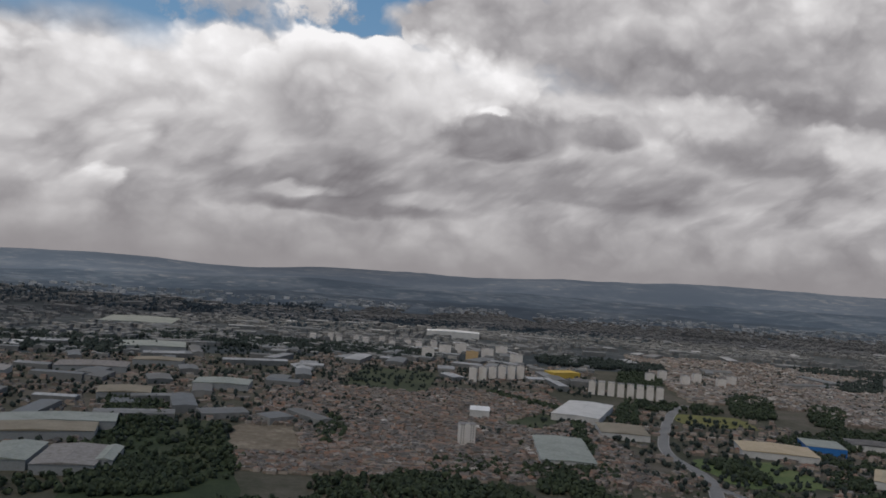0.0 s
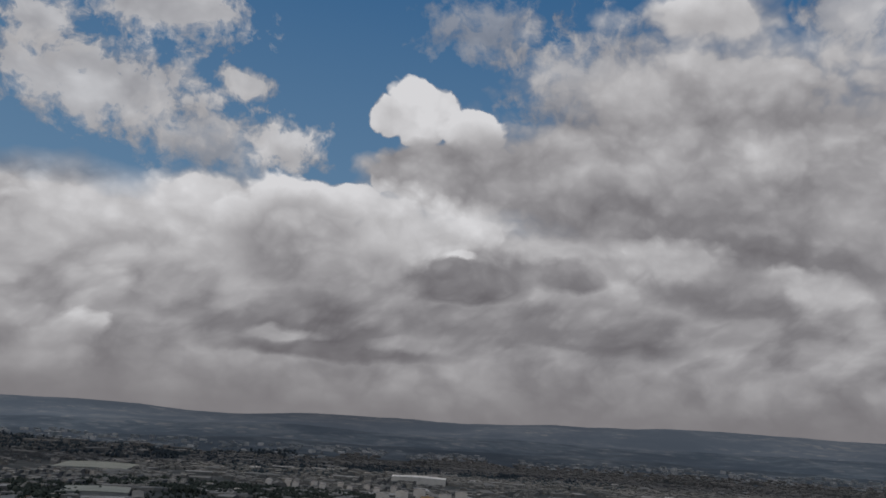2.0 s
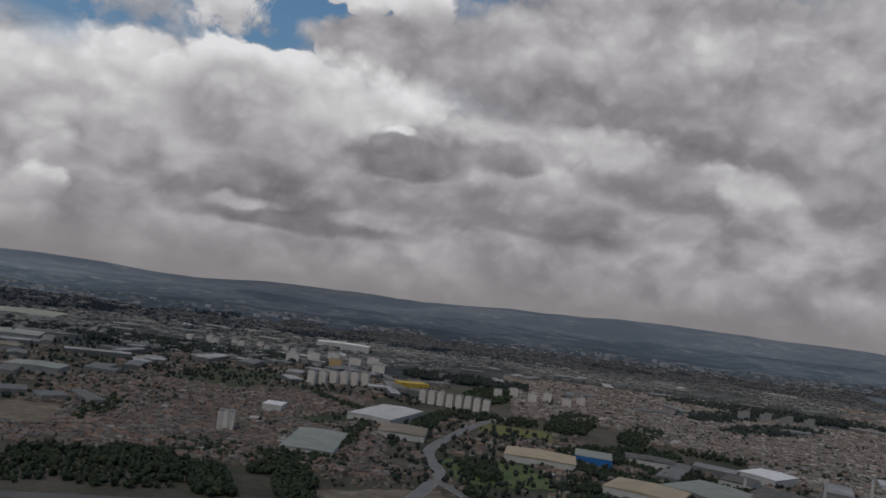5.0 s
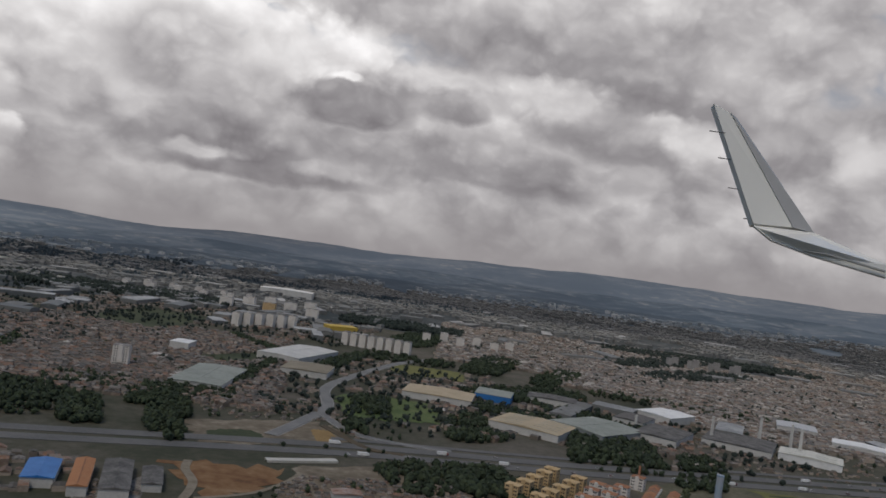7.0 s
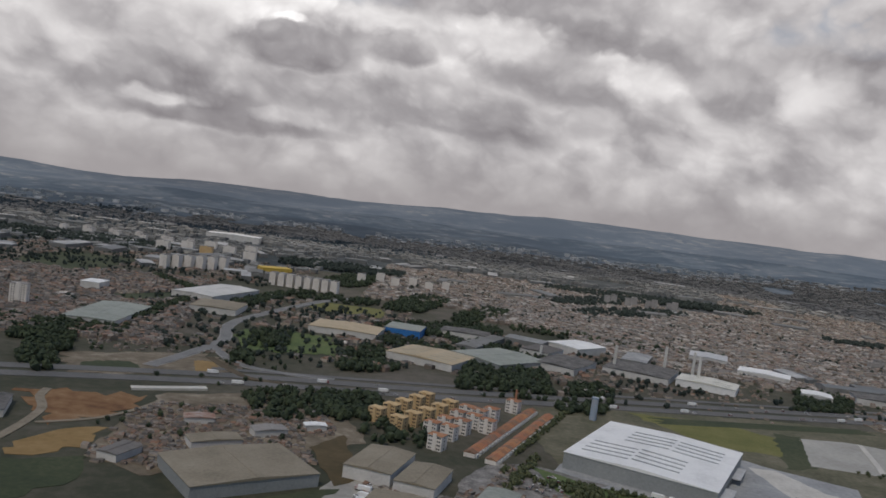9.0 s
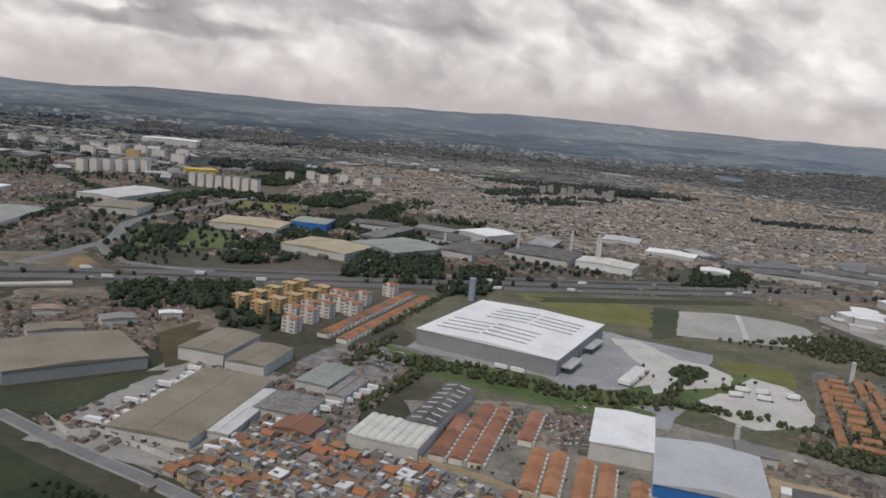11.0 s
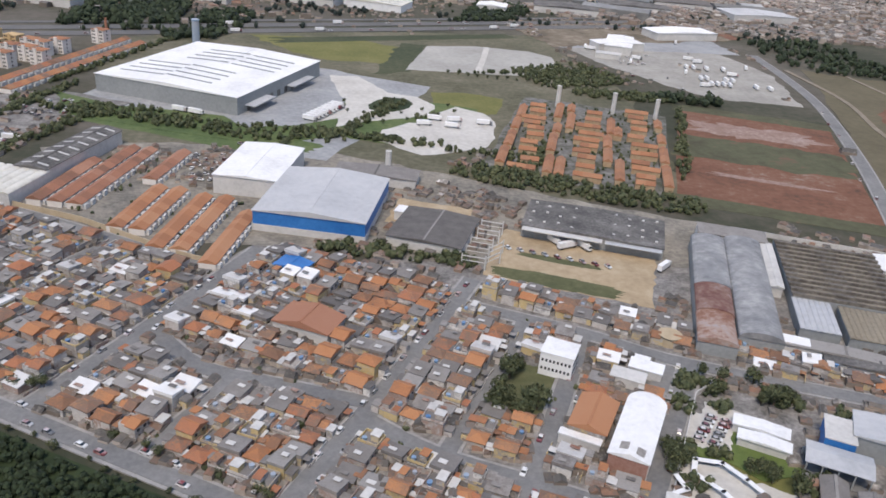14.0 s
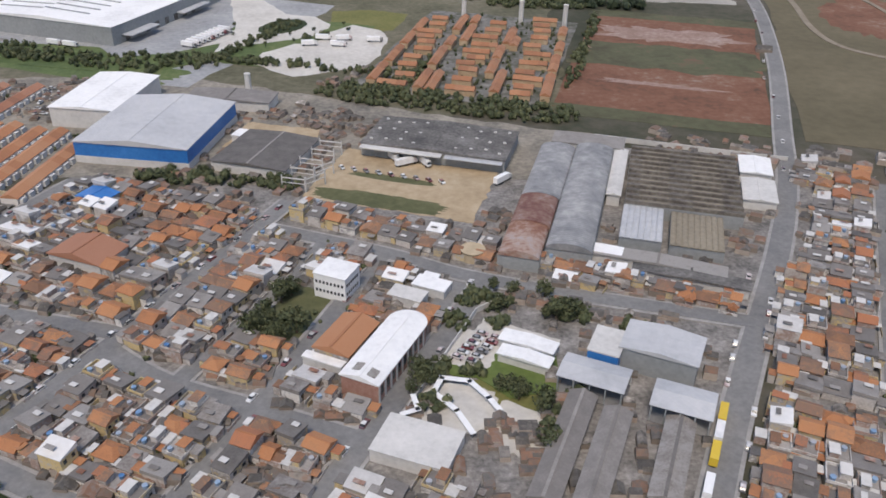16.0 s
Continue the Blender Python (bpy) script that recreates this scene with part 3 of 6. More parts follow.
    def finish(self):
        net = self.net
        lum = net.math("MULTIPLY_ADD", self.relief, 0.30, net.math("MULTIPLY_ADD", net.math("SUBTRACT", self.heaps, 0.50), 0.5, self.lum))
        lum = net.math("ADD", lum, net.math("MULTIPLY", net.math("SUBTRACT", self.veil, 0.5), 0.16))
        lum = net.math("ADD", lum, net.math("MULTIPLY", net.math("SUBTRACT", self.torn, 0.5), 0.07))
        cloud = net.ramp(lum, [(0.28, (0.195, 0.182, 0.192)), (0.45, (0.315, 0.30, 0.31)), (0.60, (0.47, 0.452, 0.458)), (0.78, (0.68, 0.66, 0.66)), (1.0, (0.97, 0.95, 0.95))])
        low = net.math("SUBTRACT", 1.0, net.math("DIVIDE", self.height, 4.5), clamp=True)
        cloud = net.mix(net.math("MULTIPLY", low, 0.85), cloud, (0.295, 0.275, 0.28))
        blue = net.ramp(net.math("DIVIDE", self.height, 40.0), [(0.2, (0.20, 0.34, 0.50)), (0.75, (0.055, 0.17, 0.36))])
        color = net.mix(self.cover, blue, cloud)
        em = net.node("ShaderNodeEmission", {"Color": color, "Strength": 1.0})
        out = net.node("ShaderNodeOutputMaterial")
        net.tree.links.new(em.outputs[0], out.inputs["Surface"])
        bm = bmesh.new()
        layer = bm.loops.layers.uv.new("UVMap")
        azs = [-84 + 3 * i for i in range(57)]
        els = [-1.0 + 0.5 * i for i in range(40)] + [19.0 + 2 * i for i in range(17)]
        vs = {}
        for a in azs:
            for e in els:
                rad = min(4650, max(1800, 290 / math.tan(radians(max(e, 0.5)))))
                vs[a, e] = bm.verts.new((250 + rad * math.sin(radians(a)), rad * math.cos(radians(a)), 130 + rad * math.tan(radians(e))))
        for a, a2 in zip(azs, azs[1:]):
            for e, e2 in zip(els, els[1:]):
                f = bm.faces.new((vs[a, e], vs[a2, e], vs[a2, e2], vs[a, e2]))
                for lp, (ca, ce) in zip(f.loops, ((a, e), (a2, e), (a2, e2), (a, e2))):
                    lp[layer].uv = (ca / 90, ce / 90)
        ob = part("backdrop_sky", bm, self.material, None)
        tagged(ob, "blue sky with grey and white cumulus clouds", "sky", kind="structure")


clouds = Clouds()
# high broken clouds
clouds.mass(-34.1, 19, 8.9, 2.8, 0.74, 0.08, 0.55, 1.5, 0.9)
clouds.mass(-30.9, 24.6, 5.9, 2.2, 0.76, 0.08, 0.5, 1.5, 0.9)
clouds.mass(-25.5, 20.8, 2.3, 1, 0.8, 0.06, 0.5, 1.4, 0.95)
clouds.mass(-27.6, 17.2, 5.5, 2.2, 0.7, 0.08, 0.7, 1.5, 0.75)
clouds.mass(-38.2, 21.9, 2.5, 2.3, 0.76, 0.06, 0.5, 1.4, 0.9)
clouds.mass(-8, 26.5, 5.1, 2, 0.62, 0.05, 0.8, 1.8, 0.6)
clouds.mass(8.5, 28.2, 5.3, 2, 0.84, 0.1, 0.5, 1, 1)
clouds.mass(17.8, 27.3, 3.7, 2.4, 0.74, 0.08, 0.6, 1.4, 0.8)
clouds.mass(-18.6, 28.2, 1.5, 0.3, 0.75, 0, 0.5, 1, 0.8)
clouds.mass(10, 18.2, 17.7, 9.5, 0.6, 0.1, 0.45, 0.9, 1)
clouds.mass(0.2, 23.4, 6.3, 4.2, 0.66, 0.06, 0.7, 1.6, 0.8)
clouds.mass(21.2, 17.8, 6.7, 6.1, 0.58, 0.08, 0.5, 0.9, 1)
# the white bank and the towers
clouds.mass(-21.9, 17.6, 3.1, 1.7, 0.8, 0.12, 0.5, 1.4, 0.95)
clouds.mass(-30.4, 9.9, 11.9, 4.1, 0.72, 0.14, 0.35, 0.9, 1)
clouds.mass(-25.9, 12.7, 4.6, 3.1, 0.84, 0.12, 0.35, 0.9, 1)
clouds.mass(-21.2, 13, 4.9, 3, 0.96, 0.1, 0.14, 0.8, 1)
clouds.mass(-15.1, 20.3, 1.6, 1.4, 0.93, 0.12, 0.12, 0.9, 1)
clouds.mass(-12.7, 20.7, 3.3, 2.1, 0.93, 0.12, 0.1, 0.9, 1)
clouds.mass(-8.9, 19.6, 2.7, 1.9, 0.93, 0.12, 0.1, 0.8, 1)
clouds.mass(-17.4, 14.3, 2.5, 1.3, 0.93, 0.12, 0.14, 0.8, 1)
clouds.mass(-15.2, 16, 1, 1.1, 0.93, 0.12, 0.14, 0.8, 1)
clouds.mass(-10.7, 16.7, 6.1, 2.6, 0.57, 0.05, 0.22, 0.6, 1)
clouds.mass(-3.3, 17.1, 9.1, 3.7, 0.59, 0.06, 0.45, 0.8, 1)
# bright hollows and grey bodies
clouds.mass(-8.5, 13, 5.3, 2.1, 0.88, 0.06, 0.6, 0.9, 1)
clouds.mass(-14.1, 12.5, 4.4, 3.1, 0.84, 0.06, 0.6, 0.9, 1)
clouds.mass(-2.3, 12.4, 3.6, 1.2, 0.78, 0.05, 0.6, 0.9, 1)
clouds.mass(3.7, 12.3, 4.7, 1.8, 0.7, 0.05, 0.7, 0.9, 1)
clouds.mass(0.8, 8.8, 4.2, 1.5, 0.661, 0.04, 0.7, 0.9, 1)
clouds.mass(2.4, 14.8, 9.2, 2, 0.5, 0.05, 0.6, 0.8, 1)
clouds.mass(12.9, 13, 8.4, 1.7, 0.5, 0.05, 0.6, 0.8, 1)
clouds.mass(14.5, 19.2, 4.8, 1.7, 0.7, 0.05, 0.7, 1, 1)
clouds.mass(-21, 11.5, 4.9, 3.2, 0.62, 0.1, 0.4, 0.8, 1)
clouds.mass(-16.7, 9.1, 5.4, 2.8, 0.58, 0.1, 0.5, 0.8, 1)
clouds.mass(-31.9, 8.2, 2.6, 1.3, 0.68, 0.08, 0.5, 0.9, 1)
clouds.mass(-27.4, 7.1, 4.1, 1.8, 0.5, 0.08, 0.6, 0.9, 1)
clouds.mass(-31.7, 6.5, 2, 1.3, 0.66, 0.08, 0.5, 0.9, 1)
clouds.mass(-16.1, 6, 5, 2.3, 0.37, 0.12, 0.55, 0.7, 1)
clouds.mass(-9.3, 6.8, 4.1, 1.6, 0.49, 0.1, 0.5, 0.8, 1)
clouds.mass(-19, 4.8, 3.1, 0.5, 0.59, 0, 0.7, 0.6, 1)
clouds.mass(-14.6, 3.9, 7.6, 0.6, 0.34, 0.04, 0.6, 0.6, 1)
clouds.mass(4, 6.5, 7.9, 1.9, 0.472, 0.12, 0.5, 0.8, 1)
clouds.mass(1, 7.9, 2.7, 0.8, 0.591, 0.04, 0.7, 0.8, 1)
clouds.mass(-9.2, 11.4, 1.4, 0.5, 0.96, 0, 0.3, 0.6, 1)
clouds.mass(-8.1, 9.5, 4, 1.7, 0.43, 0.1, 0.25, 0.5, 1)
clouds.mass(-10, 10.6, 1.4, 0.9, 0.47, 0.06, 0.25, 0.5, 1)
clouds.mass(-1.4, 10.1, 2.5, 1.1, 0.48, 0.06, 0.3, 0.6, 1)
clouds.mass(-31, 3.7, 2, 1.1, 0.68, 0.1, 0.4, 1, 1)
clouds.mass(13, 10.5, 1.8, 1.3, 0.7, 0.06, 0.5, 0.9, 1)
# the lower sheet further on
clouds.mass(6.2, 12.1, 3.9, 1.5, 0.72, 0.06, 0.6, 1, 1)
clouds.mass(10.5, 9.5, 5.7, 1.5, 0.47, 0.08, 0.5, 0.8, 1)
clouds.mass(1.8, 7.3, 6, 1.6, 0.486, 0.08, 0.5, 0.8, 1)
clouds.mass(15.4, 9.8, 2.2, 1.6, 0.7, 0.06, 0.6, 0.9, 1)
clouds.mass(25.5, 9.4, 1.8, 1.4, 0.68, 0.08, 0.7, 0.8, 1)
clouds.mass(19, 12.3, 3.8, 1.8, 0.52, 0.06, 0.6, 0.8, 1)
clouds.mass(-0.7, 4.6, 3.6, 0.5, 0.598, 0, 0.7, 0.7, 1)
clouds.mass(-10.2, 4.6, 2.4, 0.5, 0.57, 0, 0.7, 0.7, 1)
clouds.mass(-22.7, 5.1, 2.1, 1.5, 0.47, 0.06, 0.6, 0.8, 1)
clouds.mass(-27.2, 7.7, 2.3, 1.8, 0.62, 0.08, 0.5, 0.9, 1)
clouds.mass(36, 17, 13, 10, 0.58, 0.06, 0.5, 0.9, 1)
clouds.finish()

# ---- ground cover ----
patch("town_ground", *town(250, 425), -32.5, 125, 80, M_YARD, "grey yards and alleys between the houses", 0.02, reserve=False)
patch("town_ground", *town(365, 440), -32.5, 150, 110, M_YARD, "grey yards and alleys between the houses", 0.02, reserve=False)
patch("town_ground", *town(470, 450), -32.5, 70, 130, M_YARD, "grey yards and alleys between the houses", 0.02, reserve=False)
patch("town_ground", *town(555, 490), -32.5, 90, 210, M_YARD, "grey yards and alleys between the houses", 0.02, reserve=False)
lot("town_ground", [(292, 290), (346, 257), (387, 226), (440, 200), (470, 290), (330, 345)], M_YARD, "grey yards between sheds and houses", False, 1)
patch("town_ground", 640, 225, -24, 190, 110, M_YARD, "grey yards round the factories", 0.03, reserve=False)
lot("meadow", [(400, 560), (470, 600), (620, 632), (720, 640), (718, 560), (728, 470), (690, 300), (640, 296), (560, 320), (440, 360)], M_OLIVE, "olive rough ground round the warehouse and estate", False, 2)
lot("work_yard", [(418, 352), (470, 362), (540, 352), (600, 318), (648, 292), (700, 268), (690, 240), (600, 236), (520, 256), (440, 262)], M_DUSTYARD, "dusty pale yards between the halls", False, 1.5)
patch("green_bank", *town(270, 345), -32.5, 420, 74, M_BANK, "dark green grassy bank with bushes", 0.03)
patch("apron", 505, 440, -27.5, 150, 150, M_CONC, "grey concrete yard round the warehouse", 0.03)
patch("grass_slope", 462, 386, -27.5, 150, 26, M_SCRUB, "dull green grassy slope before the warehouse", 0.06)
lot("meadow", [(495, 597), (561, 600), (600, 574), (588, 526), (552, 527), (524, 546)], M_LAWN, "yellow green meadow", True, 3)
lot("meadow", [(601, 590), (621, 588), (596, 506), (572, 497), (586, 540)], M_MEADOW, "olive rough grass beside the car park", True, 2)
patch("meadow", 605, 608, 16, 190, 16, M_MEADOW, "olive verge by the motorway", 0.08)
lot("car_park", [(619, 583), (655, 590), (694, 580), (707, 564), (702, 536), (684, 504), (594, 511)], M_OLDCONC, "empty mossy grey paved car park", True, 0.6)
ribbon("parking_lane", [(640, 508), (652, 545), (664, 586)], 4, M_PAVEPALE, "pale lane through the car park", 0.5, False)
lot("lawn", [(602, 459), (623, 459), (643, 449), (631, 418), (617, 415), (600, 434)], M_LAWN, "bright green lawn beside a clay-roofed pavilion")
patch("park_ground", 575, 405, -25, 70, 80, M_SCRUB, "shrubby garden round a roundabout", 0.05)
lot("plaza", [(545, 490), (562, 490), (576, 455), (592, 448), (600, 432), (590, 408), (560, 400), (541, 387), (531, 393), (551, 428)], M_PAVEPALE, "grey paved forecourt round a planted island")
lot("truck_park", [(566, 386), (589, 407), (611, 430), (624, 419), (627, 404), (621, 377), (611, 360), (580, 350), (561, 370)], M_PAVEPALE, "pale paved truck park")
patch("planted_island", 588, 406, 30, 24, 9, M_SCRUB, "small planted island", 0.08, 1.0)
patch("estate_ground", 668, 378, -24, 82, 135, M_ESTATE, "paved lanes of a housing estate", 0.02)
patch("red_field", 754, 352, -24.5, 86, 154, M_REDSOIL, "bare red soil building plot", 0.02)
patch("rubble", 772, 394, -24.5, 70, 26, M_RUBBLE, "pinkish heaps of pale rubble and soil", 0.25, 0.5)
patch("rubble", 738, 322, -24.5, 50, 5, M_RUBBLE, "streak of pale soil", 0.3, 0.7)
patch("dark_margin", 722, 284, -24.5, 90, 12, M_STRIP, "dark grassy margin of the plot", 0.1)
patch("dark_margin", 790, 425, -24.5, 90, 14, M_STRIP, "dark grassy margin of the plot", 0.1)
patch("grass_strip", 757, 358, -24.5, 84, 40, M_STRIP, "dull green strip of grass on bare soil", 0.14)
patch("dry_meadow", 896, 371, -25, 140, 330, M_DRY, "dry brownish meadow on a slope", 0.06)
patch("red_field", 905, 420, -30, 50, 90, M_REDSOIL, "eroded red soil on the slope", 0.2, 0.6)
lot("lorry_yard", [(742, 545), (730, 596), (768, 637), (850, 640), (862, 560), (864, 533), (838, 452), (783, 465), (768, 490)], M_WARMCONC, "pale concrete lorry yard", True, 1.5)
lot("red_field", [(800, 652), (910, 690), (915, 668), (850, 640)], M_REDSOIL, "bare red soil beside the motorway", True, 2)
patch("lorry_yard", 800, 640, 0, 150, 80, M_CONC, "pale yard with parked lorries", 0.04)
patch("dirt_lot", 616, 240, -25, 56, 40, M_DIRT, "pale sandy lot with tyre tracks", 0.03)
patch("grass_strip", 606, 228, -25, 44, 9, M_PARK, "strip of grass on the sandy lot", 0.1, 0.5)
patch("grass_strip", 612, 243, -25, 30, 4, M_PARK, "strip of grass on the sandy lot", 0.1, 0.6)
patch("dirt_lot", 573, 282, -22, 30, 24, M_DIRT, "sandy yard with stored timber", 0.05)
patch("small_park", *town(398.5, 455), -32.5, 15, 23, M_PARK, "green square with dark trees", 0.05, 0.4)
patch("school_garden", 625, 131, -33, 17, 13, M_LAWN, "green school garden", 0.06, 0.3)
patch("school_yard", 630, 148, -33, 20, 18, M_PAVEPALE, "pale paved school yard", 0.05, reserve=False)
patch("truck_yard", 326, 326, -13, 66, 108, M_WARMCONC, "concrete lorry yard round a depot", 0.03, reserve=False)
patch("lorry_yard", 325, 196, -34, 60, 40, M_CONC, "concrete yard below the green bank", 0.03)
lot("earthworks", [(112, 461), (151, 470), (178, 478), (184, 455), (170, 424), (158, 403), (140, 424)], M_ORANGE, "orange bare earthworks beside the highway", True, 6)
lot("earthworks", [(155, 364), (166, 401), (184, 411), (188, 387), (170, 358)], M_OCHRE, "ochre bare slope", True, 5)
lot("rough_meadow", [(120, 335), (137, 345), (169, 352), (192, 368), (200, 338), (180, 300), (120, 300)], M_MEADOW, "dull green rough slope", True, 2)
lot("work_yard", [(186, 486), (235, 512), (300, 478), (314, 440), (268, 396), (222, 352), (192, 372), (186, 412)], M_TRODDEN, "brown yards with sheds and stored goods", False, 3)
lot("work_yard", [(96, 374), (120, 440), (126, 400), (140, 345), (100, 340)], M_YARD, "grey yards between roadside sheds", False, 2)
lot("rough_meadow", [(255, 326), (294, 358), (309, 366), (285, 304), (262, 306)], M_MEADOW, "dark green grass below a long shed", True, 1.5)
lot("dry_grass", [(286, 420), (301, 450), (316, 382), (306, 368)], M_RUSTGRASS, "reddish dry grass", True, 1.5)
lot("work_yard", [(362, 372), (390, 392), (424, 396), (400, 340), (400, 300), (360, 296), (352, 330)], M_YARD, "grey concrete yards between sheds", False, 1)
lot("work_yard", [(404, 440), (444, 420), (424, 396), (386, 384), (362, 372), (366, 400), (380, 428)], M_YARD, "grey concrete yards with parked vans", False, 1)
lot("green_belt", [(405, 438), (437, 415), (463, 410), (489, 402), (500, 385), (524, 390), (545, 403), (540, 372), (504, 362), (468, 376), (414, 400)], M_SCRUB, "dull green planted belt before the warehouse", False, 1)
lot("work_yard", [(700, 690), (880, 735), (900, 660), (720, 600)], M_TRODDEN, "brown yards beside the motorway", False, 3)
patch("earthworks", 150, 558, 32, 112, 66, M_TRODDEN, "trodden brown earth of a road junction", 0.12, 0.5)
patch("rough_meadow", 133, 538, 32, 36, 28, M_MEADOW, "grassy hump among bare earth", 0.1, 0.6)
patch("earthworks", 189, 566, 20, 16, 44, M_OCHRE, "triangle of ochre earth", 0.1, 0.3)
patch("rough_meadow", 220, 700, 12, 88, 100, M_SCRUB, "green rough meadow", 0.1, 0.5)
patch("rough_meadow", 245, 940, 0, 90, 70, M_LAWN, "green playing field", 0.1, 0.4)
patch("rough_meadow", -240, 590, 20, 110, 230, M_BANK, "dark green wooded meadow", 0.1)
patch("rough_meadow", -233, 640, 17, 44, 170, M_MEADOW, "dull green meadow beside a wood", 0.1)
patch("earthworks", -185, 675, 17, 56, 105, M_TRODDEN, "brown bare plot among houses", 0.12, 0.3)
patch("rough_meadow", -130, 1070, 0, 110, 200, M_MEADOW, "green hillside", 0.12, 0.5)
patch("rough_meadow", 50, 850, 60, 90, 44, M_MEADOW, "green strip beside sheds", 0.1)

HIGH = [(-420, 330), (-180, 392), (20, 462), (204, 530), (355, 567), (490, 606), (610, 640), (852, 709), (1200, 800), (1500, 870)]
ribbon("highway", HIGH, 13, M_HIGHWAY, "worn grey motorway carriageway")
ribbon("highway", [(x - 6, y + 19) for x, y in HIGH], 13, M_HIGHWAY, "worn grey motorway carriageway")
ribbon("service_road", [(x - 11, y + 36) for x, y in HIGH[3:]], 7, M_HIGHWAY, "grey service road beside the motorway")
ribbon("road", [town(502, 380), town(502.5, 440), town(504, 480), town(507, 541), (742, 222), (763, 263), (806, 348), (850, 451), (872, 530), (886, 600)], 6, M_ASPHALT, "grey main road with parked cars")
ribbon("road", [(262, 304), (300, 278), (346, 250), (387, 219), town(230, 388), town(300, 387), town(370, 386), town(430, 384), town(500, 384)], 5, M_ASPHALT, "grey road along the green bank")
ribbon("street", [town(296, 390), town(296, 430), town(294, 488)], 5.5, M_ASPHALT, "grey town street")
ribbon("street", [town(366, 388), town(366, 440), town(364, 505)], 5.5, M_ASPHALT, "grey town street")
ribbon("street", [town(389, 422), town(388.5, 460), town(387, 489)], 4.2, M_ASPHALT, "grey town street beside a green square")
ribbon("street", [town(411, 386), town(409, 430), town(405, 490)], 5, M_ASPHALT, "grey town street")
ribbon("street", [town(434, 386), town(435, 430), town(436, 488)], 5.5, M_ASPHALT, "grey town street")
ribbon("street", [town(366, 424), town(386, 420), town(410, 421), town(436, 422)], 5, M_ASPHALT, "grey town street")
ribbon("street", [town(366, 488), town(405, 490), town(436, 489), town(503, 499)], 5, M_ASPHALT, "grey town street")
ribbon("street", [town(296, 432), town(318, 423), town(338, 425), town(366, 430)], 5, M_ASPHALT, "curving grey town street")
ribbon("street", [town(205, 469), town(250, 469), town(290, 468)], 4.5, M_ASPHALT, "grey lane along a wall")
ribbon("street", [town(250, 390), town(250, 468)], 4, M_ASPHALT, "narrow grey lane")
ribbon("street", [town(222, 390), town(222, 468)], 4, M_ASPHALT, "narrow grey lane")
ribbon("street", [town(330, 390), town(330, 422)], 4, M_ASPHALT, "narrow grey lane")
ribbon("street", [town(535, 400), town(536, 600)], 5, M_ASPHALT, "grey town street")
ribbon("track", [town(215, 362), town(260, 366), town(320, 358), town(390, 352)], 1.6, M_TRACK, "brown dirt track through the grass", reserve=False)
ribbon("track", [(886, 552), (879, 470), (856, 401), (853, 365), (872, 337), (900, 300)], 3.5, M_SLOPETRACK, "pale dirt track on the slope", reserve=False)
ribbon("track", [(930, 560), (925, 480), (918, 424), (900, 379)], 3, M_SLOPETRACK, "pale dirt track on the slope", reserve=False)
ribbon("track", [(126, 466), (130, 449), (142, 426), (146, 390), (145, 360), (142, 336), (130, 300)], 5, M_SLOPETRACK, "pale dirt track over the earthworks")
ribbon("track", [(150, 404), (171, 421), (183, 442), (191, 471)], 3, M_SLOPETRACK, "pale dirt track over the earthworks")
ribbon("track", [(182, 600), (203, 572), (222, 552), (246, 548)], 6, M_TRACK, "brown dirt ramp beside the motorway", reserve=False)
ribbon("bridge", [(166, 488), (186, 498), (206, 509)], 6, M_PAVEPALE, "pale concrete bridge deck", 1.4)
ribbon("road", [(154, 551), (165, 605), (173, 670), (159, 742), (168, 817), (206, 966), (240, 1040)], 9, M_ASPHALT, "winding grey road")
ribbon("road", [(174, 640), (203, 593), (238, 579), (278, 579)], 6, M_ASPHALT, "curving motorway ramp")
patch("roundabout_island", 575, 430, 50, 30, 20, M_BANK, "planted green island", 0.04, 1.0)


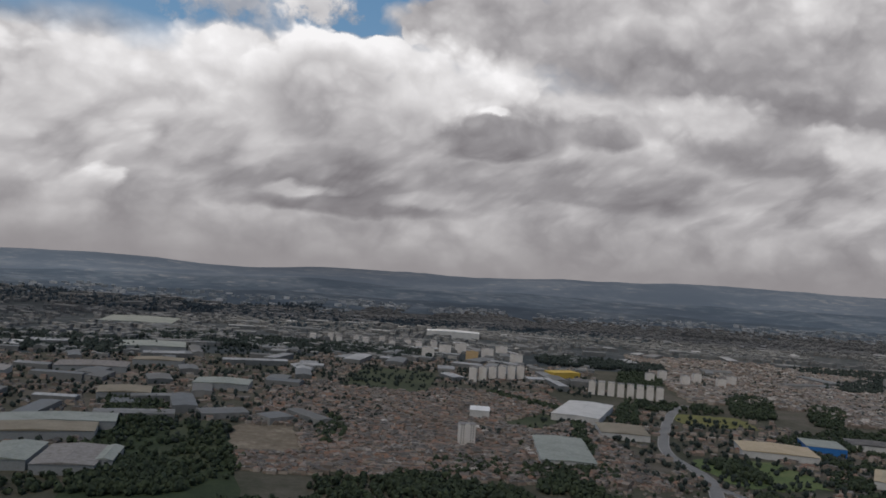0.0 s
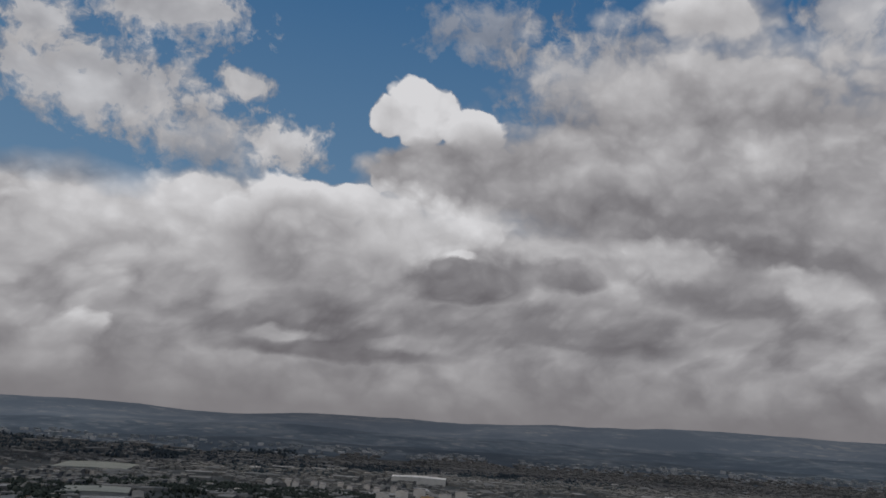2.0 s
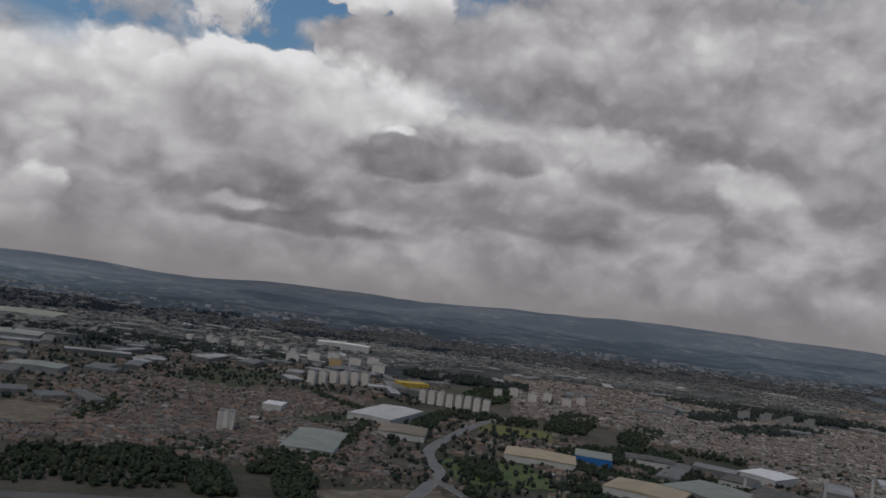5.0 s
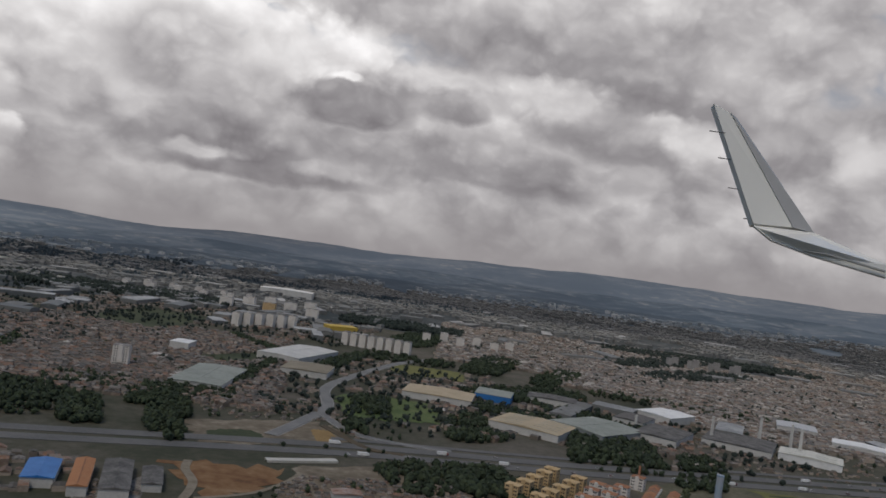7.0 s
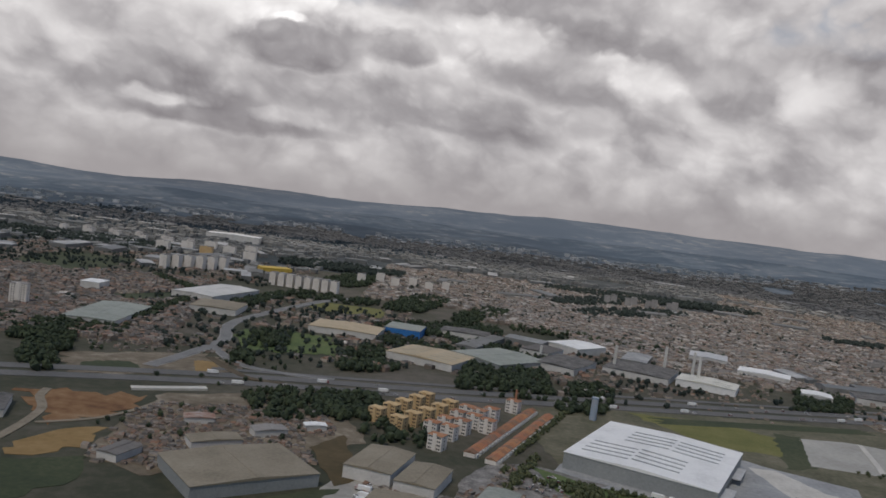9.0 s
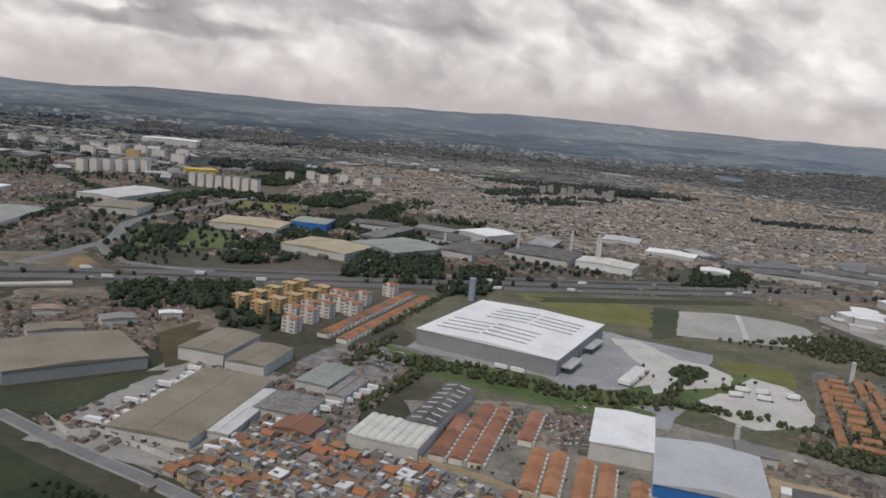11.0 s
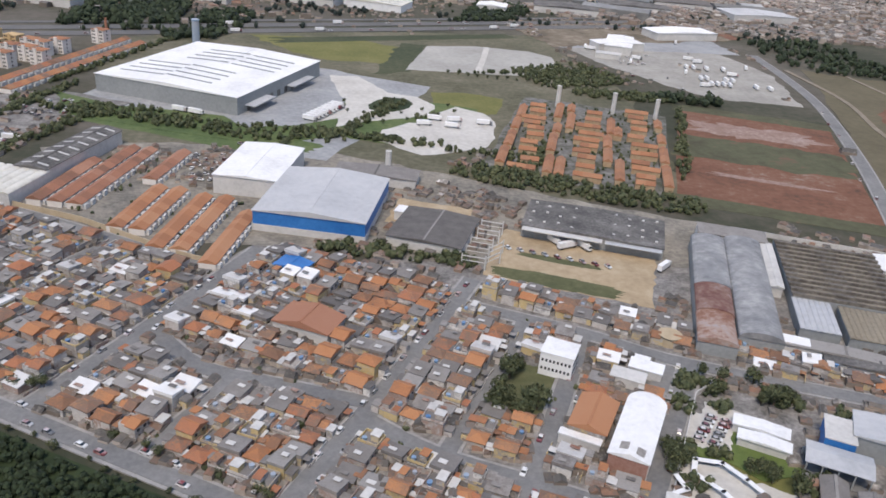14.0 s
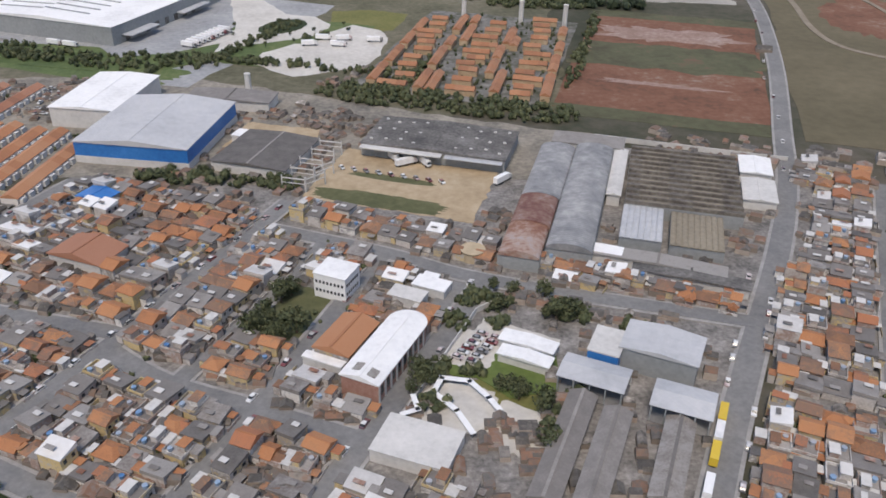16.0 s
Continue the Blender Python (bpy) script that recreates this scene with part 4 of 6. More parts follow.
# ---- halls and sheds ----
def hall(name, label, x, y, ang, l, w, h, roof_m, wall_m, kind="gable", rise=1.5, group="", bays=4, roof_label="", lights=0):
    """A shed l wide along its own x and w deep along y."""
    t = thing(name, label, "factory hall", at(x, y, ang), group)
    keep(x, y, ang, l, w)
    part("wall", shell(l, w, h, 0.3), wall_m, t)
    if kind == "gable":
        roof = part("roof", gable(l, w, h, rise, 0.4, 0.25), roof_m, t, roof_label)
        part("ridge_cap", box(-0.35, -w / 2 - 0.3, h + rise + 0.15, 0.35, w / 2 + 0.3, h + rise + 0.36), roof_m, t)
        if lights:
            ry = math.degrees(math.atan2(rise, l / 2 + 0.4))
            sheet = mesh_of("skylight", box(-l * 0.17, -0.55, 0, l * 0.17, 0.55, 0.08), M_PALE if roof_m in (M_DARKROOF, M_BROWNROOF, M_FIBRE, M_GREENGREY) else M_GREENGREY)
            for k in range(lights):
                for sd in (-1, 1):
                    share("skylight", sheet, roof, pose(sd * l * 0.25, -w / 2 + w * (k + 0.5) / lights, h + 0.27 + rise * (1 - l * 0.25 / (l / 2 + 0.4)), 0, sd * ry, 0))
    elif kind == "flat":
        part("roof", box(-l / 2 - 0.2, -w / 2 - 0.2, h, l / 2 + 0.2, w / 2 + 0.2, h + 0.35), roof_m, t, roof_label)
    elif kind == "vault":
        step = l / bays
        for k in range(bays):
            c = -l / 2 + step * (k + 0.5)
            arc = [(c + step / 2 * math.cos(math.pi * i / 12), h + rise * math.sin(math.pi * i / 12)) for i in range(13)]
            part("roof", extrude_profile(arc, -w / 2 - 0.3, w / 2 + 0.3), roof_m, t, roof_label)
    elif kind == "saw":
        step = w / bays
        for k in range(bays):
            y0 = -w / 2 + step * k
            bm = extrude_profile([(y0, h), (y0 + step, h), (y0 + step, h + 0.15), (y0 + 0.2, h + rise), (y0, h + rise)], -l / 2, l / 2)
            bmesh.ops.rotate(bm, verts=bm.verts, cent=(0, 0, 0), matrix=Matrix.Rotation(radians(90), 3, "Z"))
            bmesh.ops.scale(bm, verts=bm.verts, vec=(-1, 1, 1))
            bmesh.ops.recalc_face_normals(bm, faces=bm.faces)
            part("roof", bm, roof_m, t, roof_label)
    return t


big = hall("warehouse", "large white-roofed grey distribution warehouse on a concrete yard", 481, 464, -27.5, 82, 94, 9, M_WHITE, M_GREYWALL, "gable", 1.6)
strip = mesh_of("skylight", box(-13, -0.55, 0, 13, 0.55, 0.25), M_GREYWALL)
for v, u in ((-34, -8), (-26, -8), (-18, -8), (-10, -8), (6, 6), (14, 6), (22, 6), (30, 6)):
    for s in (-14, 14):
        share("skylight", strip, big, pose(u + s, v, 9.3 + 1.6 * (1 - abs(u + s) / 41), 0, math.copysign(2.2, u + s), 0))
part("canopy", box(41.2, -40, 3.6, 47, -18, 4.1), M_STEEL, big)
part("canopy", box(41.2, 5, 3.6, 46, 30, 4.1), M_STEEL, big)
dock = mesh_of("dock_door", box(-1.5, -0.1, 0, 1.5, 0.1, 3.2), M_DARKROOF)
for k in range(8):
    share("dock_door", dock, big, pose(41.1, -36 + 8 * k, 0.3, 0, 0, 90))

blue = hall("blue_hall", "blue-clad industrial hall with light grey roof", 533, 285, -17, 40, 45, 7.5, M_STEEL, M_BLUE, "gable", 1.8)
part("plinth_wall", shell(40.4, 45.4, 2.6, 0.25), M_PALE, blue, "pale lower wall")
hall("white_hall", "white-roofed hall with pale walls", 509, 319, -16, 25, 40, 7.5, M_WHITE, M_PALE, "gable", 0.8)
hall("low_annex", "long low grey annex shed", 556, 318, -16, 34, 12, 4, M_FIBRE, M_PALE, "gable", 0.8)
saww = hall("sawtooth_hall", "white hall with ribbed sawtooth roof", 414, 304, -20, 29, 24, 5.0, M_CREAM, M_PALE, "vault", 0.9, bays=8)
hall("long_dark_shed", "long dark-roofed shed with pale end wall", 434, 336, -21, 13, 52, 6, M_DARKROOF, M_PALE, "gable", 1.2, lights=8)
hall("depot", "large brown-grey depot hall", 333, 323, -14, 34, 74, 3.4, M_BROWNROOF, M_PALE, "gable", 1.2)
hall("depot_wing", "lighter grey depot roof", 354, 318, -14, 9, 50, 3.0, M_PALE, M_PALE, "gable", 0.6)
hall("shed", "flat brown-grey shed behind the depot", 325, 397, -16, 24, 38, 6.5, M_BROWNROOF, M_PALE, "gable", 1.0)
hall("shed", "flat grey-brown shed behind the depot", 347, 384, -16, 20, 32, 5.5, M_BROWNROOF, M_PALE, "gable", 1.0)
hall("shed", "wide greenish grey shed with white trim", 262, 366, 36, 60, 44, 6, M_BROWNROOF, M_GREYWALL, "gable", 1.2)
hall("shed", "small green-grey shed in a yard", 381, 366, -20, 16, 30, 4.2, M_GREENGREY, M_PALE, "gable", 0.8)
hall("shed", "small grey shed with white end", 392, 353, -20, 9, 26, 3.8, M_FIBRE, M_PALE, "gable", 0.6)
hall("shed", "flat grey shed among yards", 370, 328, -17, 22, 22, 3.6, M_FIBRE, M_PALE, "gable", 0.5)
hall("shed", "red-tiled shed beside yards", 377, 308, -20, 16, 15, 3.0, M_TILE_DULL, M_RENDER, "gable", 1.4)
hall("shed", "pale-roofed workshop in a dirt yard", 205, 373, -18, 11, 18, 3.8, M_FIBRE, M_PALE, "gable", 0.7)
hall("shed", "long grey workshop in a dirt yard", 240, 405, 32, 26, 12, 4.0, M_BROWNROOF, M_PALE, "gable", 0.8)
hall("shed", "grey workshop in a dirt yard", 262, 432, 30, 18, 10, 4.0, M_FIBRE, M_PALE, "gable", 0.8)
hall("shed", "low brown shed in a dirt yard", 222, 440, 20, 16, 9, 3.4, M_RUST, M_PALE, "gable", 0.8)
hall("shed", "low white-roofed shed in a dirt yard", 284, 452, 20, 12, 6, 3.4, M_WHITE, M_PALE, "gable", 0.5)
hall("shed", "low dark shed beside the motorway", 123, 418, 20, 10, 30, 4.0, M_DARKROOF, M_PALE, "gable", 0.8)
dark = hall("loading_shed", "long dark loading shed with white canopy", 632, 265, -24, 51, 26, 4.6, M_DARKROOF, M_GREYWALL, "gable", 0.8)
spot = mesh_of("roof_vent", box(-0.5, -0.35, 0, 0.5, 0.35, 0.5), M_PALE)
for k in range(30):
    share("roof_vent", spot, dark, pose(-23 + (k % 10) * 5.1, -9 + (k // 10) * 8.5 + (k % 3), 5.0))
part("canopy", box(-25, -16.5, 4.2, 4, -13.2, 4.6), M_PALE, dark, "white sheet canopy")
part("canopy", box(5, -16, 4.0, 25, -13.2, 4.3), M_STEEL, dark)
hall("workshop", "cluttered grey workshop with patched roof", 571, 264, -25, 27, 28, 3.6, M_FIBRE, M_PALE, "gable", 0.8)
hall("lean_to", "small lean-to with white sheet roof", 566, 278, -25, 14, 6, 3.5, M_WHITE, M_PALE, "flat")
hall("vault_hall", "grey barrel-vaulted factory hall", 669, 216, -24, 13, 72, 4.6, M_VAULT, M_GREYWALL, "vault", 2.2, bays=1)
hall("vault_hall", "grey barrel-vaulted hall with rusty front", 663, 233, -24, 12, 40, 4.6, M_VAULT, M_GREYWALL, "vault", 2.1, bays=1)
hall("vault_hall", "rusty red barrel-vaulted factory hall", 651, 206.5, -24, 11.8, 18, 4.5, M_RUSTRED, M_GREYWALL, "vault", 2.1, bays=1)
hall("vault_hall", "brown patched barrel-vaulted factory hall", 643.5, 190, -24, 11.6, 17, 4.2, M_RUST, M_GREYWALL, "vault", 2.0, bays=1)
hall("shed", "pale flat-roofed shed at the vaults' end", 684, 257, -24, 25, 10, 4.4, M_FIBRE, M_PALE, "flat")
saw = hall("sawtooth_factory", "dark brown sawtooth-roofed factory", 705, 223, -23, 35, 46, 4.4, M_SAW, M_GREYWALL, "saw", 1.1, bays=12)
for k in range(11):
    for sd in (-9, 7):
        part("roof_light", box(sd - 4.5, -22 + k * 3.83, 4.9, sd + 4.5, -21.4 + k * 3.83, 5.35), M_BROWNROOF, saw)
hall("shed", "ribbed grey shed of the factory", 681, 197, -24, 12, 20, 3.8, M_STEEL, M_GREYWALL, "vault", 0.35, bays=7)
hall("shed", "ribbed grey shed of the factory", 695, 190, -24, 15, 20, 3.8, M_BROWNROOF, M_GREYWALL, "vault", 0.35, bays=9)
hall("low_shed", "low grey shed with pale roof strip", 678.2, 177.4, -28, 36, 5, 3.0, M_FIBRE, M_PALE, "gable", 0.6)
hall("low_shed", "low dark shed of the factory", 684.2, 169.4, -28, 30, 5, 2.8, M_DARKROOF, M_PALE, "gable", 0.5)
hall("low_shed", "small white-roofed shed of the factory", 666.2, 184.4, -28, 8, 4.5, 3.2, M_WHITE, M_PALE, "flat")
hall("side_shed", "white strip-roofed side shed", 686, 232, -24, 4, 36, 3.8, M_PALE, M_PALE, "gable", 0.5)
hall("side_shed", "pale roofed yard shed", 727, 214, -24, 10, 16, 3.2, M_PALE, M_PALE, "gable", 0.5)
hall("side_shed", "white and grey roadside shed", 735, 232, -24, 10, 14, 3.2, M_WHITE, M_PALE, "gable", 0.5)
church = hall("gym_hall", "white-roofed hall with rendered walls beside a street", 600, 145, -33, 9, 23, 5.5, M_WHITE, M_BRICKWALL, "gable", 1.2)
hall("gym_wing", "clay-tiled wing of the white hall", 592, 153, -33, 9, 14, 4.5, M_TILE_NEW, M_RENDER, "gable", 1.5)
def rounded_head(parent, x, y, r, h, rise, n=18):
    """A half-round end under a low cone of sheet, at the parent's own +y end."""
    bm = bmesh.new()
    ring = [(x + r * math.cos(math.pi * k / n), y + r * math.sin(math.pi * k / n)) for k in range(n + 1)]
    low, top = [bm.verts.new((*p, 0)) for p in ring], [bm.verts.new((*p, h)) for p in ring]
    for k in range(n):
        bm.faces.new((low[k], low[k + 1], top[k + 1], top[k]))
    part("head_wall", bm, M_BRICKWALL, parent, "brick-red curved end wall")
    bm = bmesh.new()
    eave = [bm.verts.new((x + (r + 0.4) * math.cos(math.pi * k / n), y + (r + 0.4) * math.sin(math.pi * k / n), h)) for k in range(n + 1)]
    lip = [bm.verts.new((v.co.x, v.co.y, h + 0.25)) for v in eave]
    mid = bm.verts.new((x, y, h + rise + 0.25))
    for k in range(n):
        bm.faces.new((eave[k], eave[k + 1], lip[k + 1], lip[k]))
        bm.faces.new((lip[k], lip[k + 1], mid))
    bm.faces.new(eave[::-1])
    part("head_roof", bm, M_WHITE, parent, "white fan-shaped sheet roof")


rounded_head(church, 0, 11.5, 4.5, 5.5, 1.2)
pilaster = mesh_of("pilaster", box(-0.12, -0.3, 0, 0.12, 0.3, 5.3), M_PALE)
tall_pane = mesh_of("window", box(-0.04, -0.55, -1.2, 0.04, 0.55, 1.2), M_GLASS)
for k in range(9):
    share("pilaster", pilaster, church, pose(4.55, -11 + k * 2.75, 0))
for k in range(8):
    share("window", tall_pane, church, pose(4.53, -9.6 + k * 2.75, 3.2))
hatch = mesh_of("roof_hatch", box(-1.0, -1.3, 0, 1.0, 1.3, 0.25), M_FIBRE)
share("roof_hatch", hatch, church, pose(2.2, -9.2, 6.3, 0, 13, 0))
share("roof_hatch", hatch, church, pose(-1.6, -8.6, 6.45, 0, -13, 0))
hall("lean_to", "white sheet lean-to beside the tiled wing", 586.5, 146.5, -33, 10, 2.0, 3.0, M_WHITE, M_PALE, "flat")
hall("garage", "white-roofed open garage beside a dark yard", 608.5, 171, -32.5, 9, 5, 2.6, M_PALE, M_PALE, "flat")
hall("garage", "small white-roofed kiosk beside a dark yard", 615.5, 178.5, -32.5, 4, 3, 2.4, M_WHITE, M_PALE, "flat")
hall("school_block", "white-roofed school block in a garden", 634, 147, -34, 13, 4, 2.8, M_WHITE, M_PALE, "gable", 0.5)
hall("school_block", "white-roofed school block in a garden", 632, 142, -34, 12, 3.5, 2.6, M_WHITE, M_PALE, "gable", 0.5)
def open_shed(label, x, y, ang, l, w, h):
    """A roof on columns, dark and open below."""
    t = thing("open_shed", label, "sports shed", at(x, y, ang), "open sheds")
    keep(x, y, ang, l, w)
    bm = extrude_profile([(-w / 2, h), (w / 2, h), (w / 2, h + 0.15), (0, h + 1.0), (-w / 2, h + 0.15)], -l / 2, l / 2)
    bmesh.ops.rotate(bm, verts=bm.verts, cent=(0, 0, 0), matrix=Matrix.Rotation(radians(90), 3, "Z"))
    part("roof", bm, M_STEEL, t)
    post = mesh_of("column", box(-0.15, -0.15, 0, 0.15, 0.15, h), M_GREYWALL)
    for k in range(5):
        for sd in (-1, 1):
            share("column", post, t, pose(-l / 2 + 0.5 + k * (l - 1) / 4, sd * (w / 2 - 0.3), 0))
    part("court_floor", box(-l / 2, -w / 2, 0.02, l / 2, w / 2, 0.3), M_ASPHALT, t)
    part("back_wall", box(-l / 2, w / 2 - 0.2, 0.3, l / 2, w / 2, h * 0.5), M_PALE, t)


open_shed("pale grey roof over an open sports court", 645, 132, -33, 15, 9, 4.4)
open_shed("grey roof over an open sports court", 661, 121, -32, 13, 9.5, 4.4)
hall("school_building", "white and blue school building", 651, 141, -32, 7, 10, 5.6, M_PALE, M_BLUE, "flat")
hall("school_building", "large grey school building", 663, 138, -33, 17, 11, 6.2, M_STEEL, M_GREYWALL, "gable", 0.9)
for px_, py_, ln in ((633, 114, 32), (640, 110, 27), (653, 107, 23)):
    hall("pavilion", "long low grey school pavilion", px_, py_, -31, 5.5, ln, 2.4, M_FIBRE, M_PALE, "gable", 1.2, "school pavilions")
hall("court_building", "pale flat building with white court roofs", 604, 118, -29, 16, 11, 3, M_PALE, M_PALE, "flat")
hall("red_roof_hall", "wide red-tiled hall with garden wall", 525, 202, -30, 17, 11, 3.6, M_TILE_DULL, M_PALE, "gable", 2.0)
hall("blue_shed", "bright blue-roofed shed among houses", 521, 236, -32, 10, 7, 3.6, M_BLUE, M_PALE, "gable", 0.8)

def walkway(pts, width):
    """A white covered walkway on posts, bent round a court."""
    t = thing("covered_walkway", "white-roofed covered walkway bent round a court", "walkway")
    for (x0, y0), (x1, y1) in zip(pts, pts[1:]):
        d = math.hypot(x1 - x0, y1 - y0)
        m = at((x0 + x1) / 2, (y0 + y1) / 2, math.degrees(math.atan2(y1 - y0, x1 - x0)))
        share("roof", mesh_of("roof", box(-d / 2 - 0.4, -width / 2, 1.9, d / 2 + 0.4, width / 2, 2.05), M_WHITE), t, m)
        for e in (-d / 2 + 0.2, d / 2 - 0.2):
            share("post", mesh_of("post", box(e - 0.06, -0.06, 0, e + 0.06, 0.06, 1.9), M_PALE), t, m)


walkway([(615.5, 120), (613.5, 127), (609.5, 133.5), (612, 138), (618, 136), (621, 130), (622.5, 126)], 1.3)
walkway([(602, 127.5), (605.5, 128.5), (605, 133)], 1.2)
patch("court", 614.5, 130, -20, 17, 15, M_PAVEPALE, "grey round court", 0.05, 0.7, reserve=False)
patch("court", 626, 121, -33, 14, 14, M_PAVEPALE, "pale cluttered school yard", 0.08, reserve=False)
lot("school_garden", [(613, 151), (620, 155), (640, 144), (637, 132), (626, 131), (620, 139), (612, 142)], M_GARDEN, "green school garden between white blocks", False, 0.5)
patch("car_park", 621.5, 149, -33, 11, 14, M_PAVEPALE, "pale small car park", 0.08)
patch("court", *town(430.5, 478), -32.5, 7, 14, M_ASPHALT, "dark asphalt yard with rounded corner", 0.04, 0.3)
hall("garage", "white-roofed open garage beside a yard", *town(425, 478), -32.5, 9, 5, 2.6, M_WHITE, M_PALE, "flat")

# two-storey white building with rows of small windows
wb = hall("office_block", "white two-storey block with two rows of windows", 591, 178, -31, 9, 8, 7, M_WHITE, M_WHITE, "flat")
pane = mesh_of("window", box(-0.28, -0.05, -0.4, 0.28, 0.05, 0.4), M_GLASS)
for zz in (2.4, 4.9):
    for k in range(8):
        share("window", pane, wb, pose(-3.7 + k * 1.05, -4.05, zz))
    for k in range(6):
        share("window", pane, wb, pose(4.55, -3.0 + k * 1.1, zz, 0, 0, 90))

# sheds across the motorway
hall("tan_shed", "tan-roofed factory shed by trees", 346, 695, -25, 62, 50, 6, M_TANROOF, M_PALE, "gable", 1.5, lights=6)
hall("long_shed", "long grey factory shed beside road", 407, 728, -45, 58, 66, 6, M_GREENGREY, M_GREYWALL, "gable", 1.5)
hall("white_shed", "white-roofed shed beside dark sheds", 497, 845, -45, 40, 50, 8, M_WHITE, M_PALE, "gable", 1.2)
hall("blue_shed", "blue-walled factory with flat roof", 318, 820, -8, 36, 40, 7.5, M_GREENGREY, M_BLUE, "flat")
hall("tan_shed", "long tan-roofed factory by a meadow", 263, 783, -6, 66, 46, 6, M_TANROOF, M_PALE, "gable", 1.2)
hall("loading_hall", "white-roofed loading hall in the lorry yard", 773, 603, -24, 20, 46, 6, M_WHITE, M_PALE, "gable", 0.8)
hall("gate_house", "low pale gate house of the lorry yard", 752, 570, -24, 18, 9, 3.5, M_PALE, M_PALE, "flat")
hall("marquee", "white ribbed tent hall near motorway", 600, 735, -25, 52, 34, 6, M_CREAM, M_WHITE, "gable", 1.6, lights=3)
hall("pale_shed", "pale wide shed on dirt", 100, 911, -16, 50, 100, 7, M_PALE, M_PALE, "gable", 1.2)
hall("brown_shed", "brown-grey shed beside winding road", 128, 818, 0, 46, 50, 6, M_BROWNROOF, M_PALE, "gable", 1.0)
hall("green_shed", "green-grey roofed shed among houses", 62, 706, 2, 44, 94, 6, M_GREENGREY, M_PALE, "gable", 1.0)
hall("white_shed", "small white-roofed block among houses", -12, 850, 0, 20, 26, 9, M_WHITE, M_PALE, "flat")
hall("blue_shed", "blue-roofed shed beside motorway", 73, 401, 20, 15, 32, 5, M_BLUE, M_PALE, "gable", 1.0)
hall("orange_shed", "orange-roofed shed beside motorway", 92, 404, 20, 9, 46, 5, M_TILE, M_PALE, "gable", 1.0)
hall("grey_shed", "dark grey shed beside motorway", 108, 409, 20, 14, 50, 5, M_DARKROOF, M_PALE, "gable", 1.0)
for i, (sx, sy, sa, sl, sw) in enumerate(((-353, 655, 22, 90, 34), (-350, 617, 22, 88, 34), (-282, 548, 15, 40, 56), (-322, 545, 15, 30, 52), (-262, 560, 15, 12, 40), (-367, 803, 22, 50, 40),
                                         (-476, 948, 20, 80, 45), (-503, 1180, 22, 90, 70), (-687, 1540, 15, 130, 130), (-430, 1030, 15, 60, 30), (-560, 860, 20, 60, 40), (-300, 900, 10, 60, 40))):
    hall("shed", "long greenish grey factory shed", sx, sy, sa, sl, sw, 7, (M_GREENGREY, M_BROWNROOF, M_FIBRE, M_GREENGREY)[i % 4], M_GREYWALL, "gable", 1.5, "sheds on the far side")
hall("long_white_roof", "very long white factory roof", -92, 1728, 3, 110, 40, 14, M_WHITE, M_PALE, "gable", 2)
hall("yellow_building", "bright yellow building among slabs", 100, 1225, 30, 46, 26, 8, M_YELLOW, M_YELLOW, "flat")
for i, (sx, sy, sa, sl, sw) in enumerate(((470, 745, -30, 40, 60), (545, 760, -25, 60, 60), (455, 800, -30, 30, 40), (690, 830, -25, 50, 30), (705, 745, -20, 26, 22), (655, 900, -20, 40, 40),
                                         (780, 760, -15, 60, 30), (860, 790, -15, 70, 30), (930, 830, -15, 60, 36), (770, 600, 10, 40, 14), (850, 660, 10, 60, 24), (990, 780, 0, 70, 40), (380, 850, -10, 50, 30))):
    hall("shed", "grey and white factory shed by the motorway", sx, sy, sa, sl, sw, 6, (M_DARKROOF, M_DARKROOF, M_FIBRE, M_WHITE, M_WHITE, M_STEEL)[i % 6], M_PALE, "gable", 1.2, "sheds by the motorway")


# ---- chimneys, towers and masts ----
def column(name, label, category, x, y, h, r, material, taper=0.75, sides=14):
    t = thing(name, label, category, at(x, y))
    bm = bmesh.new()
    bmesh.ops.create_cone(bm, cap_ends=True, segments=sides, radius1=r, radius2=r * taper, depth=h, matrix=Matrix.Translation((0, 0, h / 2)))
    part("shaft", bm, material, t)
    bm = bmesh.new()
    bmesh.ops.create_cone(bm, cap_ends=True, segments=sides, radius1=r * taper * 1.12, radius2=r * taper * 1.12, depth=h * 0.04, matrix=Matrix.Translation((0, 0, h * 0.97)))
    part("rim", bm, material, t)
    return t


for cx, cy, ch in ((520, 765, 24), (578, 800, 24), (594, 745, 27), (600, 780, 25), (450, 770, 14)):
    column("chimney", "tall pale factory chimney", "chimney", cx, cy, ch, 1.6, M_PALE)
for cx, cy, ch in ((672, 438, 12), (701, 426, 12), (722, 415, 12), (562, 330, 9)):
    column("water_tower", "slender white water tower", "water tower", cx, cy, ch, 1.3, M_PALE, 0.95)
column("water_tower", "blue-grey cylindrical water tower", "water tower", 462, 560, 16, 2.4, M_TANK, 0.98)
column("chimney", "slender brick-red chimney by apartments", "chimney", 407, 560, 14, 1.0, M_TILE_DULL)
column("tank", "round tan water tank among houses", "tank", 629, 190, 3.2, 3.2, M_TANROOF, 1.0, 20)
column("silo", "round white silo on the concrete yard", "silo", 327, 200, 4, 2.2, M_PALE, 0.97)


